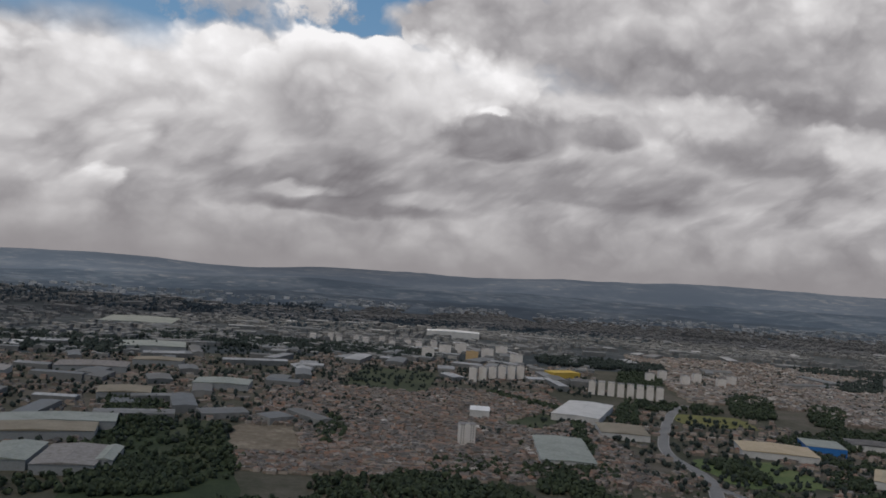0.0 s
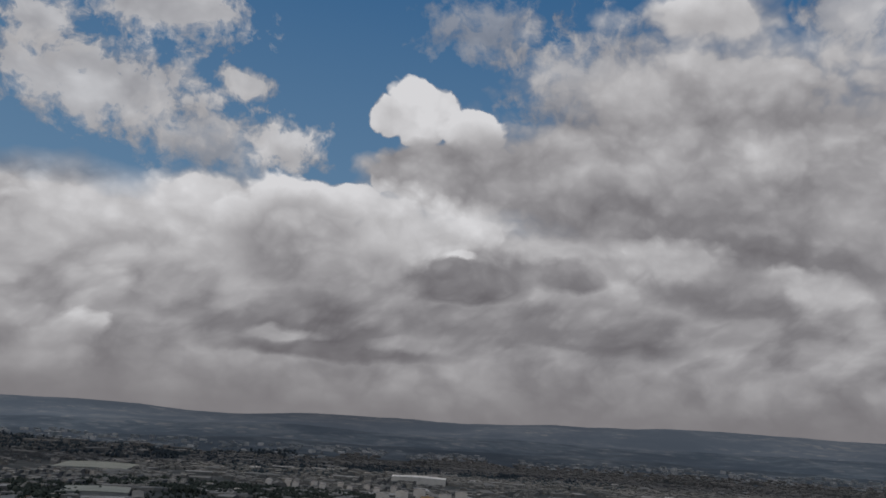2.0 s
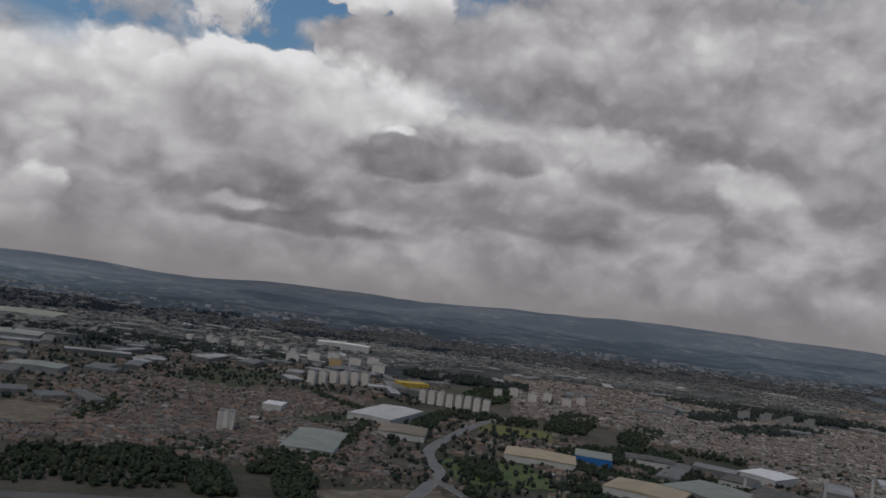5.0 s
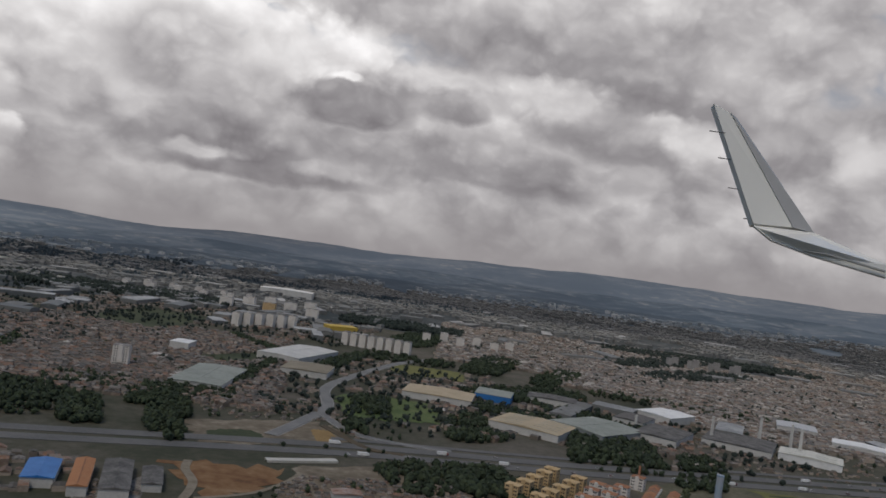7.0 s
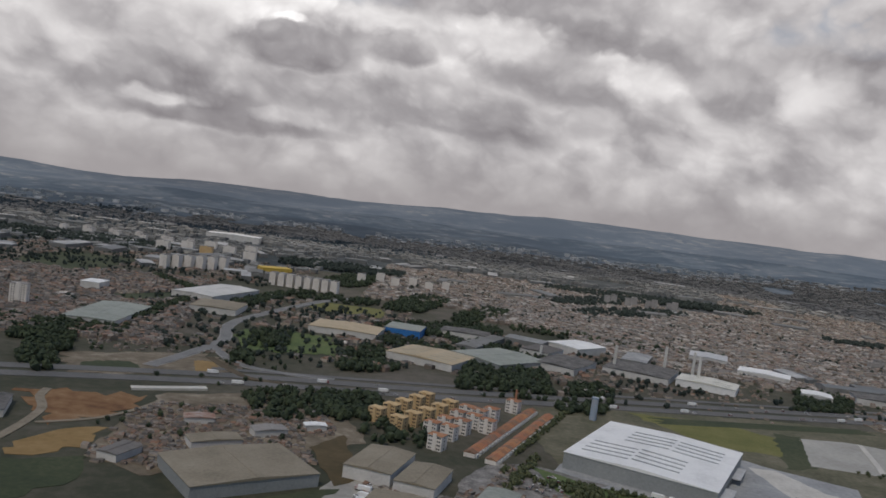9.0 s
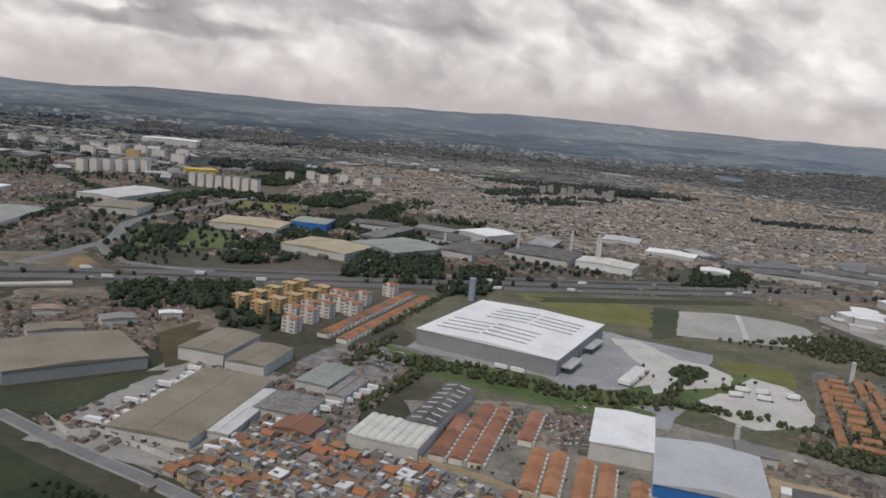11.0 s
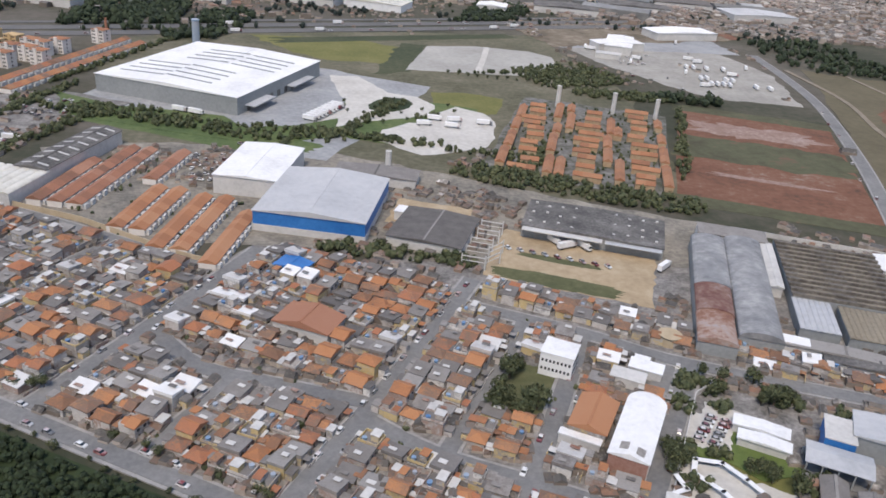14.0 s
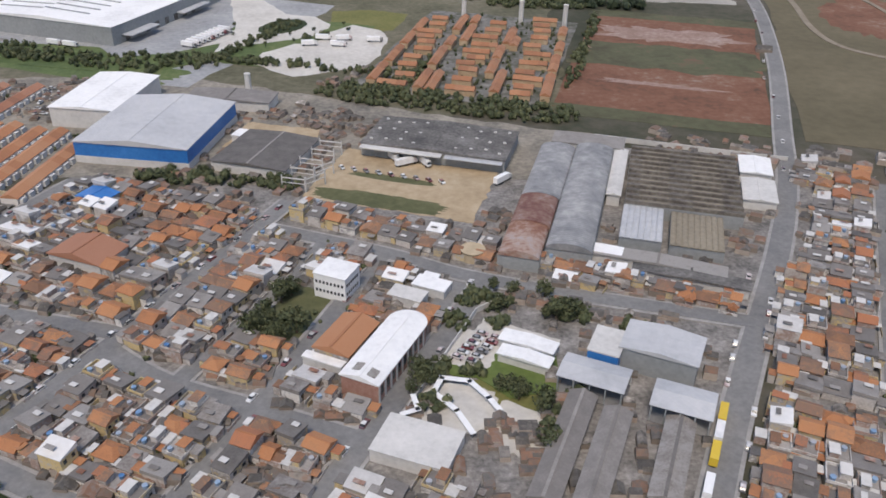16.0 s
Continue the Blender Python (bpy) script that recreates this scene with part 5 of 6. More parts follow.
# ---- apartment blocks ----
def apartment(label, x, y, ang, l, w, storeys, wall_m, roof_m, group, windows=True, st=2.1):
    h = storeys * st
    t = thing("apartment_block", label, "apartment block", at(x, y, ang), group)
    keep(x, y, ang, l, w)
    part("wall", box(-l / 2, -w / 2, 0, l / 2, w / 2, h), wall_m, t)
    part("roof", hip(l, w, h, 1.2, 0.25) if roof_m else box(-l / 2 - 0.1, -w / 2 - 0.1, h, l / 2 + 0.1, w / 2 + 0.1, h + 0.5), roof_m or M_SLAB, t)
    part("stair_tower", box(-l * 0.12, -w / 2 - 0.6, 0, l * 0.12, -w / 2, h + 1.0), wall_m, t)
    if windows:
        win = mesh_of("window", box(-0.45, -0.05, -0.45, 0.45, 0.05, 0.45), M_GLASS)
        for s in range(storeys):
            for k in (-0.36, -0.22, 0.22, 0.36):
                share("window", win, t, pose(k * l, -w / 2 - 0.03, (s + 0.55) * st))
            share("window", win, t, pose(l / 2 + 0.03, 0, (s + 0.55) * st, 0, 0, 90))
    return t


for i, (ax, ay) in enumerate(((316, 488), (324, 501), (331, 515), (339, 530), (345, 541), (330, 474), (338, 487), (346, 500), (354, 514), (361, 528))):
    apartment("ochre apartment block with clay roof", ax, ay, -28, 9, 7, 4, M_APT_O, M_APT_O, "ochre and white estate")
for i, (ax, ay) in enumerate(((353, 446), (350, 472), (360, 468), (358, 486), (368, 484), (366, 504), (376, 500), (380, 514), (388, 522), (384, 492), (405, 552), (372, 520))):
    apartment("white apartment block with clay roof", ax, ay, -28, 9, 7, 4, M_APT_W, M_TILE_EST, "ochre and white estate")
for i in range(8):
    apartment("pale concrete high-rise slab block", 128 + i * 12, 1083 - i * 2.2, -8, 8.5, 14, 8, M_APT_W, None, "row of pale high-rises", False)
for i in range(6):
    apartment("pale concrete high-rise slab block", -28 + i * 13, 1110 + i * 12, -5, 10, 14, 9, M_APT_W, None, "row of pale high-rises", False)
for i in range(7):
    apartment("pale peach far slab block", -110 + i * 24, 1340 + (i % 3) * 55, 2, 20, 14, 8, (M_APT_W, M_APT_O)[i % 4 == 3], None, "far slab estate", False)
for i in range(10):
    apartment("pale low far slab block", -330 + i * 24, 1460 + (i % 2) * 40, 10, 10, 26, 6, M_APT_W, None, "far slab estate", False)
for i in range(8):
    apartment("brownish far high-rise slab block", 640 + i * 18, 1390 + (i % 2) * 30, -10, 10, 10, 8, M_GREYBLOCK, None, "far high-rises", False)
for i in range(9):
    apartment("beige low slab apartment block", 900 + i * 22, 1010 + (i % 2) * 26, -20, 12, 8, 4, M_GREYBLOCK, None, "beige estate", False)
for i in range(6):
    apartment("white far high-rise block", 230 + i * 26, 1240 + (i % 2) * 40, 0, 12, 12, 7, M_APT_W, None, "white high-rises", False)
tw = apartment("yellowish twin high-rise among houses", -20, 712, 10, 14, 10, 9, M_APT_W, None, "")


# ---- rows of orange-roofed terraces ----
def terrace(x, y, ang, l, w, n, material, group, h=2.3, porch=True):
    """A row of n small houses, side by side along y, each with its own roof."""
    step = w / n
    for k in range(n):
        c = -w / 2 + step * (k + 0.5)
        t = thing("terraced_house", "small clay-tiled terraced house", "house", at(x - c * math.sin(radians(ang)), y + c * math.cos(radians(ang)), ang), group)
        part("wall", box(-l / 2, -step / 2 + 0.04, 0, l / 2, step / 2 - 0.04, h), M_APT_W if porch else M_OCHREWALL, t)
        part("roof", extrude_profile([(-l / 2 - 0.3, h), (l / 2 + 0.3, h), (l / 2 + 0.3, h + 0.15), (0, h + 1.5), (-l / 2 - 0.3, h + 0.15)], -step / 2 + 0.02, step / 2 - 0.02), material, t)
        if porch:
            part("porch", box(l / 2, -step * 0.3, 0, l / 2 + 1.2, step * 0.3, 1.9), M_PALE, t)
    keep(x, y, ang, l + 3, w)


for tx, ty, tl, tn in ((467, 285, 38, 9), (474.5, 283, 38, 9), (483, 273, 46, 11), (491, 271, 46, 11), (500, 259, 42, 10)):
    terrace(tx, ty, -16, 5.6, tl, tn, M_TILE_NEW, "orange terraces")
for tx, ty, tl, tn in ((447, 318, 62, 14), (454, 316, 62, 14), (437, 311, 44, 10), (472, 327, 34, 8)):
    terrace(tx, ty, -17, 5.6, tl, tn, M_TILE_DULL, "dull red terraces")
for tx, ty, tl, tn in ((395, 498, 128, 24), (406, 489, 126, 24)):
    terrace(tx, ty, -22, 6.4, tl, tn, M_TILE, "red terraces beside the warehouse")
EC, ES = math.cos(radians(-21)), math.sin(radians(-21))


def estate(cu, cv, turn, length, n):
    terrace(668 + cu * EC - cv * ES, 374 + cu * ES + cv * EC, -21 + turn, 3.9, length, n, M_TILE_EST, "orange-roofed estate", 2.6, False)


erow = random.Random(77)
for lane in (-27, 0, 26):
    for side in (-10.5, 10.5):
        v = -62 + erow.uniform(0, 8)
        while v < 54:
            n = erow.choice((3, 4, 5, 5, 6))
            length = n * 4.6
            if v + length < 62 and erow.random() < 0.9:
                estate(lane + side + erow.uniform(-0.8, 0.8), v + length / 2, 0, length, n)
            v += length + erow.choice((3.5, 5, 8, 13))
    v = -57
    while v < 60:
        n = erow.choice((2, 2, 3))
        estate(lane + erow.uniform(-2.6, 2.2), v, 90 + erow.uniform(-3, 3), n * 4.3, n)
        v += erow.uniform(8.5, 14)


# ---- town houses ----
def lifted(bm, x, y, z):
    bmesh.ops.translate(bm, verts=bm.verts, vec=(x, y, z))
    return bm


def house_kind(i):
    """A house on a narrow lot: main body to the street (-y), yard, annex and roof clutter behind."""
    rnd = random.Random(100 + i)
    l, w = rnd.uniform(3.7, 4.9), rnd.uniform(4.0, 5.6)
    two = rnd.random() < 0.4
    h = rnd.uniform(3.2, 3.8) if two else rnd.uniform(1.8, 2.3)
    style = ("hip", "fibre", "slab", "gable", "fibre", "slab", "hip", "stepped", "white", "fibre", "gable", "slab", "fibre", "cross")[i % 14]
    label = {"hip": "rendered house with hipped clay-tile roof", "gable": "rendered house with pitched clay-tile roof", "slab": "unfinished house with flat concrete roof terrace and water tank",
             "fibre": "low house with grey fibre-cement roof", "white": "house with white sheet roof", "stepped": "house with stepped clay roofs", "cross": "house with crossing clay-tile roofs"}[style]
    t = thing("house", label, "house", at(0, 0), "town houses")
    part("wall", shell(l, w, h, 0.2), M_RENDER, t)
    if style == "hip":
        roof = part("roof", hip(l, w, h, 1.2), M_TILE, t)
        part("ridge_tiles", box(-0.14, -max(0.1, w / 2 + 0.35 - (l / 2 + 0.35) * 0.9), h + 1.16, 0.14, max(0.1, w / 2 + 0.35 - (l / 2 + 0.35) * 0.9), h + 1.3), M_TILE_NEW, roof)
    elif style == "gable":
        roof = part("roof", gable(l, w, h, 1.1), M_TILE, t)
        part("ridge_tiles", box(-0.14, -w / 2 - 0.3, h + 1.22, 0.14, w / 2 + 0.3, h + 1.36), M_TILE_NEW, roof)
    elif style == "stepped":
        part("roof", lifted(gable(l, w * 0.5, h, 1.0), 0, -w * 0.25, 0), M_TILE, t)
        part("rear_roof", lifted(gable(l * 0.9, w * 0.42, h - 0.7, 0.9, 0.1), 0, w * 0.27, 0), M_TILE, t)
    elif style == "cross":
        part("roof", hip(l, w, h, 1.3), M_TILE, t)
        part("front_gable", lifted(gable(l * 0.45, 2.0, h, 0.9, 0.2), l * 0.2, -w / 2 - 0.4, 0.05), M_TILE, t)
        part("porch_wall", box(0, -w / 2 - 1.3, 0, l * 0.4, -w / 2, h), M_RENDER, t)
    elif style == "slab":
        part("roof", box(-l / 2 - 0.1, -w / 2 - 0.1, h, l / 2 + 0.1, w / 2 + 0.1, h + 0.18), M_SLAB, t)
        part("parapet", lifted(shell(l + 0.1, w + 0.1, 0.6, 0.15), 0, 0, h + 0.18), M_RENDER, t)
        part("roof_room", box(-l * 0.4, w * 0.02, h + 0.18, l * 0.15, w * 0.42, h + 1.7), M_RENDER, t)
        part("roof_room_cover", box(-l * 0.45, -w * 0.02, h + 1.7, l * 0.2, w * 0.46, h + 1.8), (M_FIBRE, M_TILE, M_PALE)[i % 3], t)
        bm = bmesh.new()
        bmesh.ops.create_cone(bm, cap_ends=True, segments=10, radius1=0.5, radius2=0.6, depth=0.8, matrix=Matrix.Translation((l * 0.28, -w * 0.25, h + 0.58)))
        part("water_tank", bm, M_TANK, t)
    else:
        rise = 0.7 if i % 2 else -0.7
        lo, hi = (0.15, 0.15 + abs(rise)) if rise > 0 else (0.15 + abs(rise), 0.15)
        part("roof", extrude_profile([(-l / 2 - 0.2, h), (l / 2 + 0.2, h), (l / 2 + 0.2, h + lo), (-l / 2 - 0.2, h + hi)], -w / 2 - 0.2, w / 2 + 0.2), M_HOUSEWHITE if style == "white" else M_FIBRE, t)
        part("roof_sheet", box(-l * 0.3, -w * 0.1, h + 0.9, -l * 0.05, w * 0.3, h + 0.96), (M_PALE, M_FIBRE, M_RUST)[i % 3], t)
    d = rnd.uniform(1.2, 2.2)
    side = rnd.choice((-1, 1))
    part("annex", box(side * l / 2 - (l * 0.55 if side > 0 else 0), w / 2 + 0.3, 0, side * l / 2 + (l * 0.55 if side < 0 else 0), w / 2 + 0.3 + d, rnd.uniform(1.6, 2.3)), M_RENDER, t)
    part("annex_roof", box(side * l / 2 - (l * 0.58 if side > 0 else 0.15), w / 2 + 0.2, 2.32, side * l / 2 + (l * 0.58 if side < 0 else 0.15), w / 2 + 0.4 + d, 2.42), (M_FIBRE, M_TILE, M_FIBRE, M_PALE)[i % 4], t)
    part("carport", box(-side * l * 0.48, -w / 2 - 1.9, 1.75, -side * l * 0.05, -w / 2 - 0.05, 1.83) if side < 0 else box(-l * 0.48, -w / 2 - 1.9, 1.75, -l * 0.05, -w / 2 - 0.05, 1.83), (M_FIBRE, M_TILE, M_PALE)[i % 3], t)
    win = mesh_of("window", box(-0.4, -0.04, -0.35, 0.4, 0.04, 0.35), M_GLASS)
    for k in (-0.25, 0.25):
        share("window", win, t, pose(k * l, -w / 2 - 0.03 - (1.3 if style == "cross" and k > 0 else 0), h - 0.9))
    part("door", box(-0.12 * l - 0.6, -w / 2 - 0.08, 0, -0.12 * l, -w / 2 - 0.005, 1.5), M_BARK, t)
    part("garden_wall", box(-l / 2 - 0.2, -w / 2 - 2.1, 0, l / 2 + 0.2, -w / 2 - 1.95, 1.1), M_RENDER, t)
    return t


KINDS = [house_kind(i) for i in range(28)]
USED = [False] * len(KINDS)


def put_house(x, y, ang, rnd, tiles=0.5):
    while True:
        i = rnd.randrange(len(KINDS))
        tiled = i % 14 in (0, 3, 6, 7, 10, 13)
        if rnd.random() < (tiles if tiled else 1 - tiles) + 0.15:
            break
    s = rnd.uniform(0.88, 1.12)
    m = at(x, y, ang) @ Matrix.Diagonal((s, rnd.uniform(0.9, 1.1), rnd.uniform(0.9, 1.15), 1))
    if USED[i]:
        copy_thing(KINDS[i], m)
    else:
        KINDS[i].matrix_world = m
        USED[i] = True


def fill_block(u0, u1, v0, v1, seed, tiles=0.5, du=6.3, dv=5.7):
    """Rows of lots; houses face the nearer street along v."""
    rnd = random.Random(seed)
    nu, nv = max(1, round((u1 - u0) / du)), max(1, round((v1 - v0) / dv))
    for a in range(nu):
        for b in range(nv):
            u = u0 + (u1 - u0) * (a + 0.5) / nu + rnd.uniform(-0.5, 0.5)
            v = v0 + (v1 - v0) * (b + 0.5) / nv + rnd.uniform(-0.4, 0.4)
            x, y = town(u, v)
            if rnd.random() < 0.05 or not free(x, y, 2.2):
                continue
            put_house(x, y, -32.5 + rnd.choice((90, -90)) + rnd.uniform(-4, 4), rnd, tiles)


fill_block(300, 327, 391, 422, 4, 0.5)
fill_block(333, 362, 391, 424, 5, 0.45)
fill_block(300, 362, 446, 494, 6, 0.4)
fill_block(300, 362, 431, 445, 17, 0.4)
fill_block(370, 407, 389, 418, 7, 0.4)
fill_block(369, 386, 426, 486, 8, 0.5)
fill_block(391, 404, 470, 487, 16, 0.5)
fill_block(391, 405, 425, 442, 18, 0.55)
fill_block(412, 432, 389, 419, 9, 0.4)
fill_block(411, 433, 426, 486, 10, 0.5)
fill_block(438, 462, 389, 420, 11, 0.5)


def island_twin(m):
    """The same surface, varied piece by piece within one mesh."""
    twin = m.copy()
    for nd in list(twin.node_tree.nodes):
        if nd.type == "OBJECT_INFO":
            geo = twin.node_tree.nodes.new("ShaderNodeNewGeometry")
            for lk in list(nd.outputs["Random"].links):
                twin.node_tree.links.new(geo.outputs["Random Per Island"], lk.to_socket)
    return twin


TWINS = {}


def joined_houses(name, label, blocks, seed, tiles, du=6.0, dv=5.9, margin=2.2):
    rnd = random.Random(seed)
    slots, verts, polys, mats = [], [], [], []
    for cx, cy, ang, l, w in blocks:
        nu, nv = max(1, round(l / du)), max(1, round(w / dv))
        for a in range(nu):
            for b in range(nv):
                p, q = -l / 2 + l * (a + 0.5) / nu + rnd.uniform(-0.5, 0.5), -w / 2 + w * (b + 0.5) / nv + rnd.uniform(-0.5, 0.5)
                c, s = math.cos(radians(ang)), math.sin(radians(ang))
                x, y = cx + p * c - q * s, cy + p * s + q * c
                if rnd.random() < 0.04 or not free(x, y, margin):
                    continue
                while True:
                    i = rnd.randrange(len(KINDS))
                    if rnd.random() < (tiles if i % 14 in (0, 3, 6, 7, 10, 13) else 1 - tiles) + 0.1:
                        break
                m = at(x, y, ang + rnd.choice((90, -90, 90, 0)) + rnd.uniform(-4, 4)) @ Matrix.Diagonal((rnd.uniform(0.9, 1.12), rnd.uniform(0.9, 1.12), rnd.uniform(0.85, 1.1), 1))
                for child in KINDS[i].children:
                    if child.name.split(".")[0] in ("window", "door"):
                        continue
                    mat = child.data.materials[0]
                    if mat.name not in TWINS:
                        TWINS[mat.name] = island_twin(mat)
                    if TWINS[mat.name] not in slots:
                        slots.append(TWINS[mat.name])
                    k, n = slots.index(TWINS[mat.name]), len(verts)
                    verts += [tuple(m @ v.co) for v in child.data.vertices]
                    polys += [[n + j for j in f.vertices] for f in child.data.polygons]
                    mats += [k] * len(child.data.polygons)
    me = bpy.data.meshes.new(name)
    me.from_pydata(verts, [], polys)
    for m in slots:
        me.materials.append(m)
    me.polygons.foreach_set("material_index", mats)
    return tagged(new(name, me), label, "houses", kind="stuff")


joined_houses("back_houses", "packed small houses with clay and fibre-cement roofs", [(*town(206, 430), -32.5, 26, 74), (*town(236, 430), -32.5, 24, 74), (*town(272, 454), -32.5, 38, 26), (*town(520, 540), -32.5, 22, 130), (*town(563, 490), -32.5, 50, 190),
      (*town(625, 520), -32.5, 70, 200), (385, 262, -30, 84, 70), (*town(272, 416), -32.5, 38, 48), (*town(520, 435), -32.5, 22, 70), (*town(435, 501), -32.5, 130, 13)], 31, 0.36)
joined_houses("street_row", "row of small clay-roofed houses along a street", [(*town(470, 503), -32.5, 60, 5.5)], 33, 0.7, 5.5, 5.5, 0.6)


# ---- trees ----
def tree_kind(i):
    rnd = random.Random(300 + i)
    h, r = rnd.uniform(3.6, 5.4), rnd.uniform(1.7, 2.5)
    t = thing("tree", "dark green broad-leaved tree", "tree", at(0, 0), "trees")
    bm = bmesh.new()
    bmesh.ops.create_cone(bm, cap_ends=True, segments=7, radius1=0.25, radius2=0.1, depth=h * 0.6, matrix=Matrix.Translation((0, 0, h * 0.3)))
    for k in range(4):
        turn = Matrix.Rotation(k * 1.7 + i, 4, "Z") @ Matrix.Rotation(0.7, 4, "Y")
        bmesh.ops.create_cone(bm, cap_ends=True, segments=5, radius1=0.1, radius2=0.04, depth=1.6, matrix=Matrix.Translation((0, 0, h * 0.5)) @ turn @ Matrix.Translation((0, 0, 0.8)))
    part("trunk", bm, M_BARK, t)
    lobes = [(rnd.uniform(-0.6, 0.6) * r, rnd.uniform(-0.6, 0.6) * r, h * rnd.uniform(0.5, 0.85), r * rnd.uniform(0.45, 0.7)) for _ in range(7)]
    verts, polys = [], []
    for _ in range(420):
        cx, cy, cz, cr = rnd.choice(lobes)
        d = Vector((rnd.gauss(0, 1), rnd.gauss(0, 1), rnd.gauss(0, 0.8))).normalized()
        p = Vector((cx, cy, cz)) + d * cr * rnd.uniform(0.75, 1.08)
        a = Vector((rnd.gauss(0, 1), rnd.gauss(0, 1), rnd.gauss(0, 1))).normalized()
        b = a.cross(d + a * 0.1).normalized()
        s = rnd.uniform(0.16, 0.34)
        n = len(verts)
        verts += [p + a * s, p + b * s, p - a * s, p - b * s]
        polys.append((n, n + 1, n + 2, n + 3))
    me = bpy.data.meshes.new("crown")
    me.from_pydata(verts, [], polys)
    me.materials.append(M_LEAF)
    share("crown", me, t, Matrix())
    return t


TREES = [tree_kind(i) for i in range(6)]
TREE_USED = [False] * 6


def put_tree(x, y, rnd, s=1.0):
    i = rnd.randrange(6)
    m = at(x, y, rnd.uniform(0, 360)) @ Matrix.Diagonal((s, s, s * rnd.uniform(0.9, 1.15), 1))
    if TREE_USED[i]:
        copy_thing(TREES[i], m)
    else:
        TREES[i].matrix_world = m
        TREE_USED[i] = True


rnd = random.Random(5)
for k in range(26):
    put_tree(*town(215 + k * 7.5 + rnd.uniform(-2, 2), 382.5 + rnd.uniform(-1, 1)), rnd, rnd.uniform(0.5, 0.8))
for k in range(34):
    put_tree(*town(*((rnd.uniform(262, 294), 393 + rnd.uniform(-1, 7)) if k < 14 else (rnd.uniform(205, 262), 392 + rnd.uniform(-1, 3)) if k < 24 else (rnd.uniform(300, 362), 391 + rnd.uniform(-0.6, 1)))), rnd, rnd.uniform(0.45, 0.95))
for k in range(16):
    put_tree(*town(*((393 + rnd.uniform(-2, 2), 445 + rnd.uniform(-3, 18)) if k % 2 else (398 + rnd.uniform(-5, 6), 445 + rnd.uniform(-3, 3)))), rnd, rnd.uniform(1.4, 2.0))
for k in range(20):
    put_tree(*((607 + rnd.uniform(-2, 3), 139 + rnd.uniform(-4, 6)) if k < 6 else town(438 + rnd.uniform(0, 24), 481 + rnd.uniform(-4, 7)) if k < 13 else (627 + rnd.uniform(-3, 6), 124 + rnd.uniform(-9, 11))), rnd, rnd.uniform(1.2, 1.7))
for k in range(9):
    put_tree(620 + k * 6, 503 - k * 1.6, rnd, 0.7)
for k in range(8):
    put_tree(545 + rnd.uniform(-18, 14), 252 + rnd.uniform(-4, 6), rnd, rnd.uniform(0.9, 1.2))
for k in range(14):
    put_tree(590 + rnd.uniform(-40, 20), 412 + rnd.uniform(-20, 26), rnd, rnd.uniform(0.6, 0.9))


ICO = bmesh.new()
bmesh.ops.create_icosphere(ICO, subdivisions=1, radius=1.0)
ICO_V, ICO_F = [v.co.copy() for v in ICO.verts], [[v.index for v in f.verts] for f in ICO.faces]
ICO.free()


def woods(name, label, zones, seed, size=4.0, per=22, material=None, clear=False, clump=0.0):
    """Lumpy crowns with loose leaf clumps, over tilted rectangles (x, y, angle, length, width, count)."""
    rnd = random.Random(seed)
    verts, polys = [], []
    for x, y, ang, l, w, count in zones:
        c, s = math.cos(radians(ang)), math.sin(radians(ang))
        for _ in range(count):
            a, b = rnd.uniform(-l / 2, l / 2), rnd.uniform(-w / 2, w / 2)
            if (2 * a / l) ** 4 + (2 * b / w) ** 4 > rnd.uniform(0.6, 1.1):
                continue
            px, py = x + a * c - b * s, y + a * s + b * c
            if clear and not free(px, py, 0.5, True):
                continue
            if clump and noise.noise((px / clump, py / clump, 4.4)) < 0.08:
                continue
            gz = land_height(px, py)
            r = size * rnd.uniform(0.6, 1.2)
            hz = r * rnd.uniform(0.9, 1.4)
            n = len(verts)
            verts += [(px + v.x * r * 0.55 * rnd.uniform(0.7, 1.15), py + v.y * r * 0.55 * rnd.uniform(0.7, 1.15), gz + hz * 0.5 + v.z * hz * 0.52 * rnd.uniform(0.75, 1.1)) for v in ICO_V]
            polys += [[n + i for i in f] for f in ICO_F]
            for _ in range(per):
                d = Vector((rnd.gauss(0, 1), rnd.gauss(0, 1), rnd.gauss(0, 1))).normalized()
                p = Vector((px + d.x * r * 0.58, py + d.y * r * 0.58, gz + hz * 0.52 + d.z * hz * 0.5))
                e = Vector((rnd.gauss(0, 1), rnd.gauss(0, 1), rnd.gauss(0, 1))).normalized()
                f = e.cross(d).normalized() if abs(e.dot(d)) < 0.98 else Vector((1, 0, 0))
                k = r * rnd.uniform(0.14, 0.3)
                n = len(verts)
                verts += [p + e * k, p + f * k, p - e * k, p - f * k]
                polys.append((n, n + 1, n + 2, n + 3))
    me = bpy.data.meshes.new(name)
    me.from_pydata(verts, [], polys)
    me.materials.append(material or M_WOOD)
    return tagged(new(name, me), label, "woods", kind="stuff")


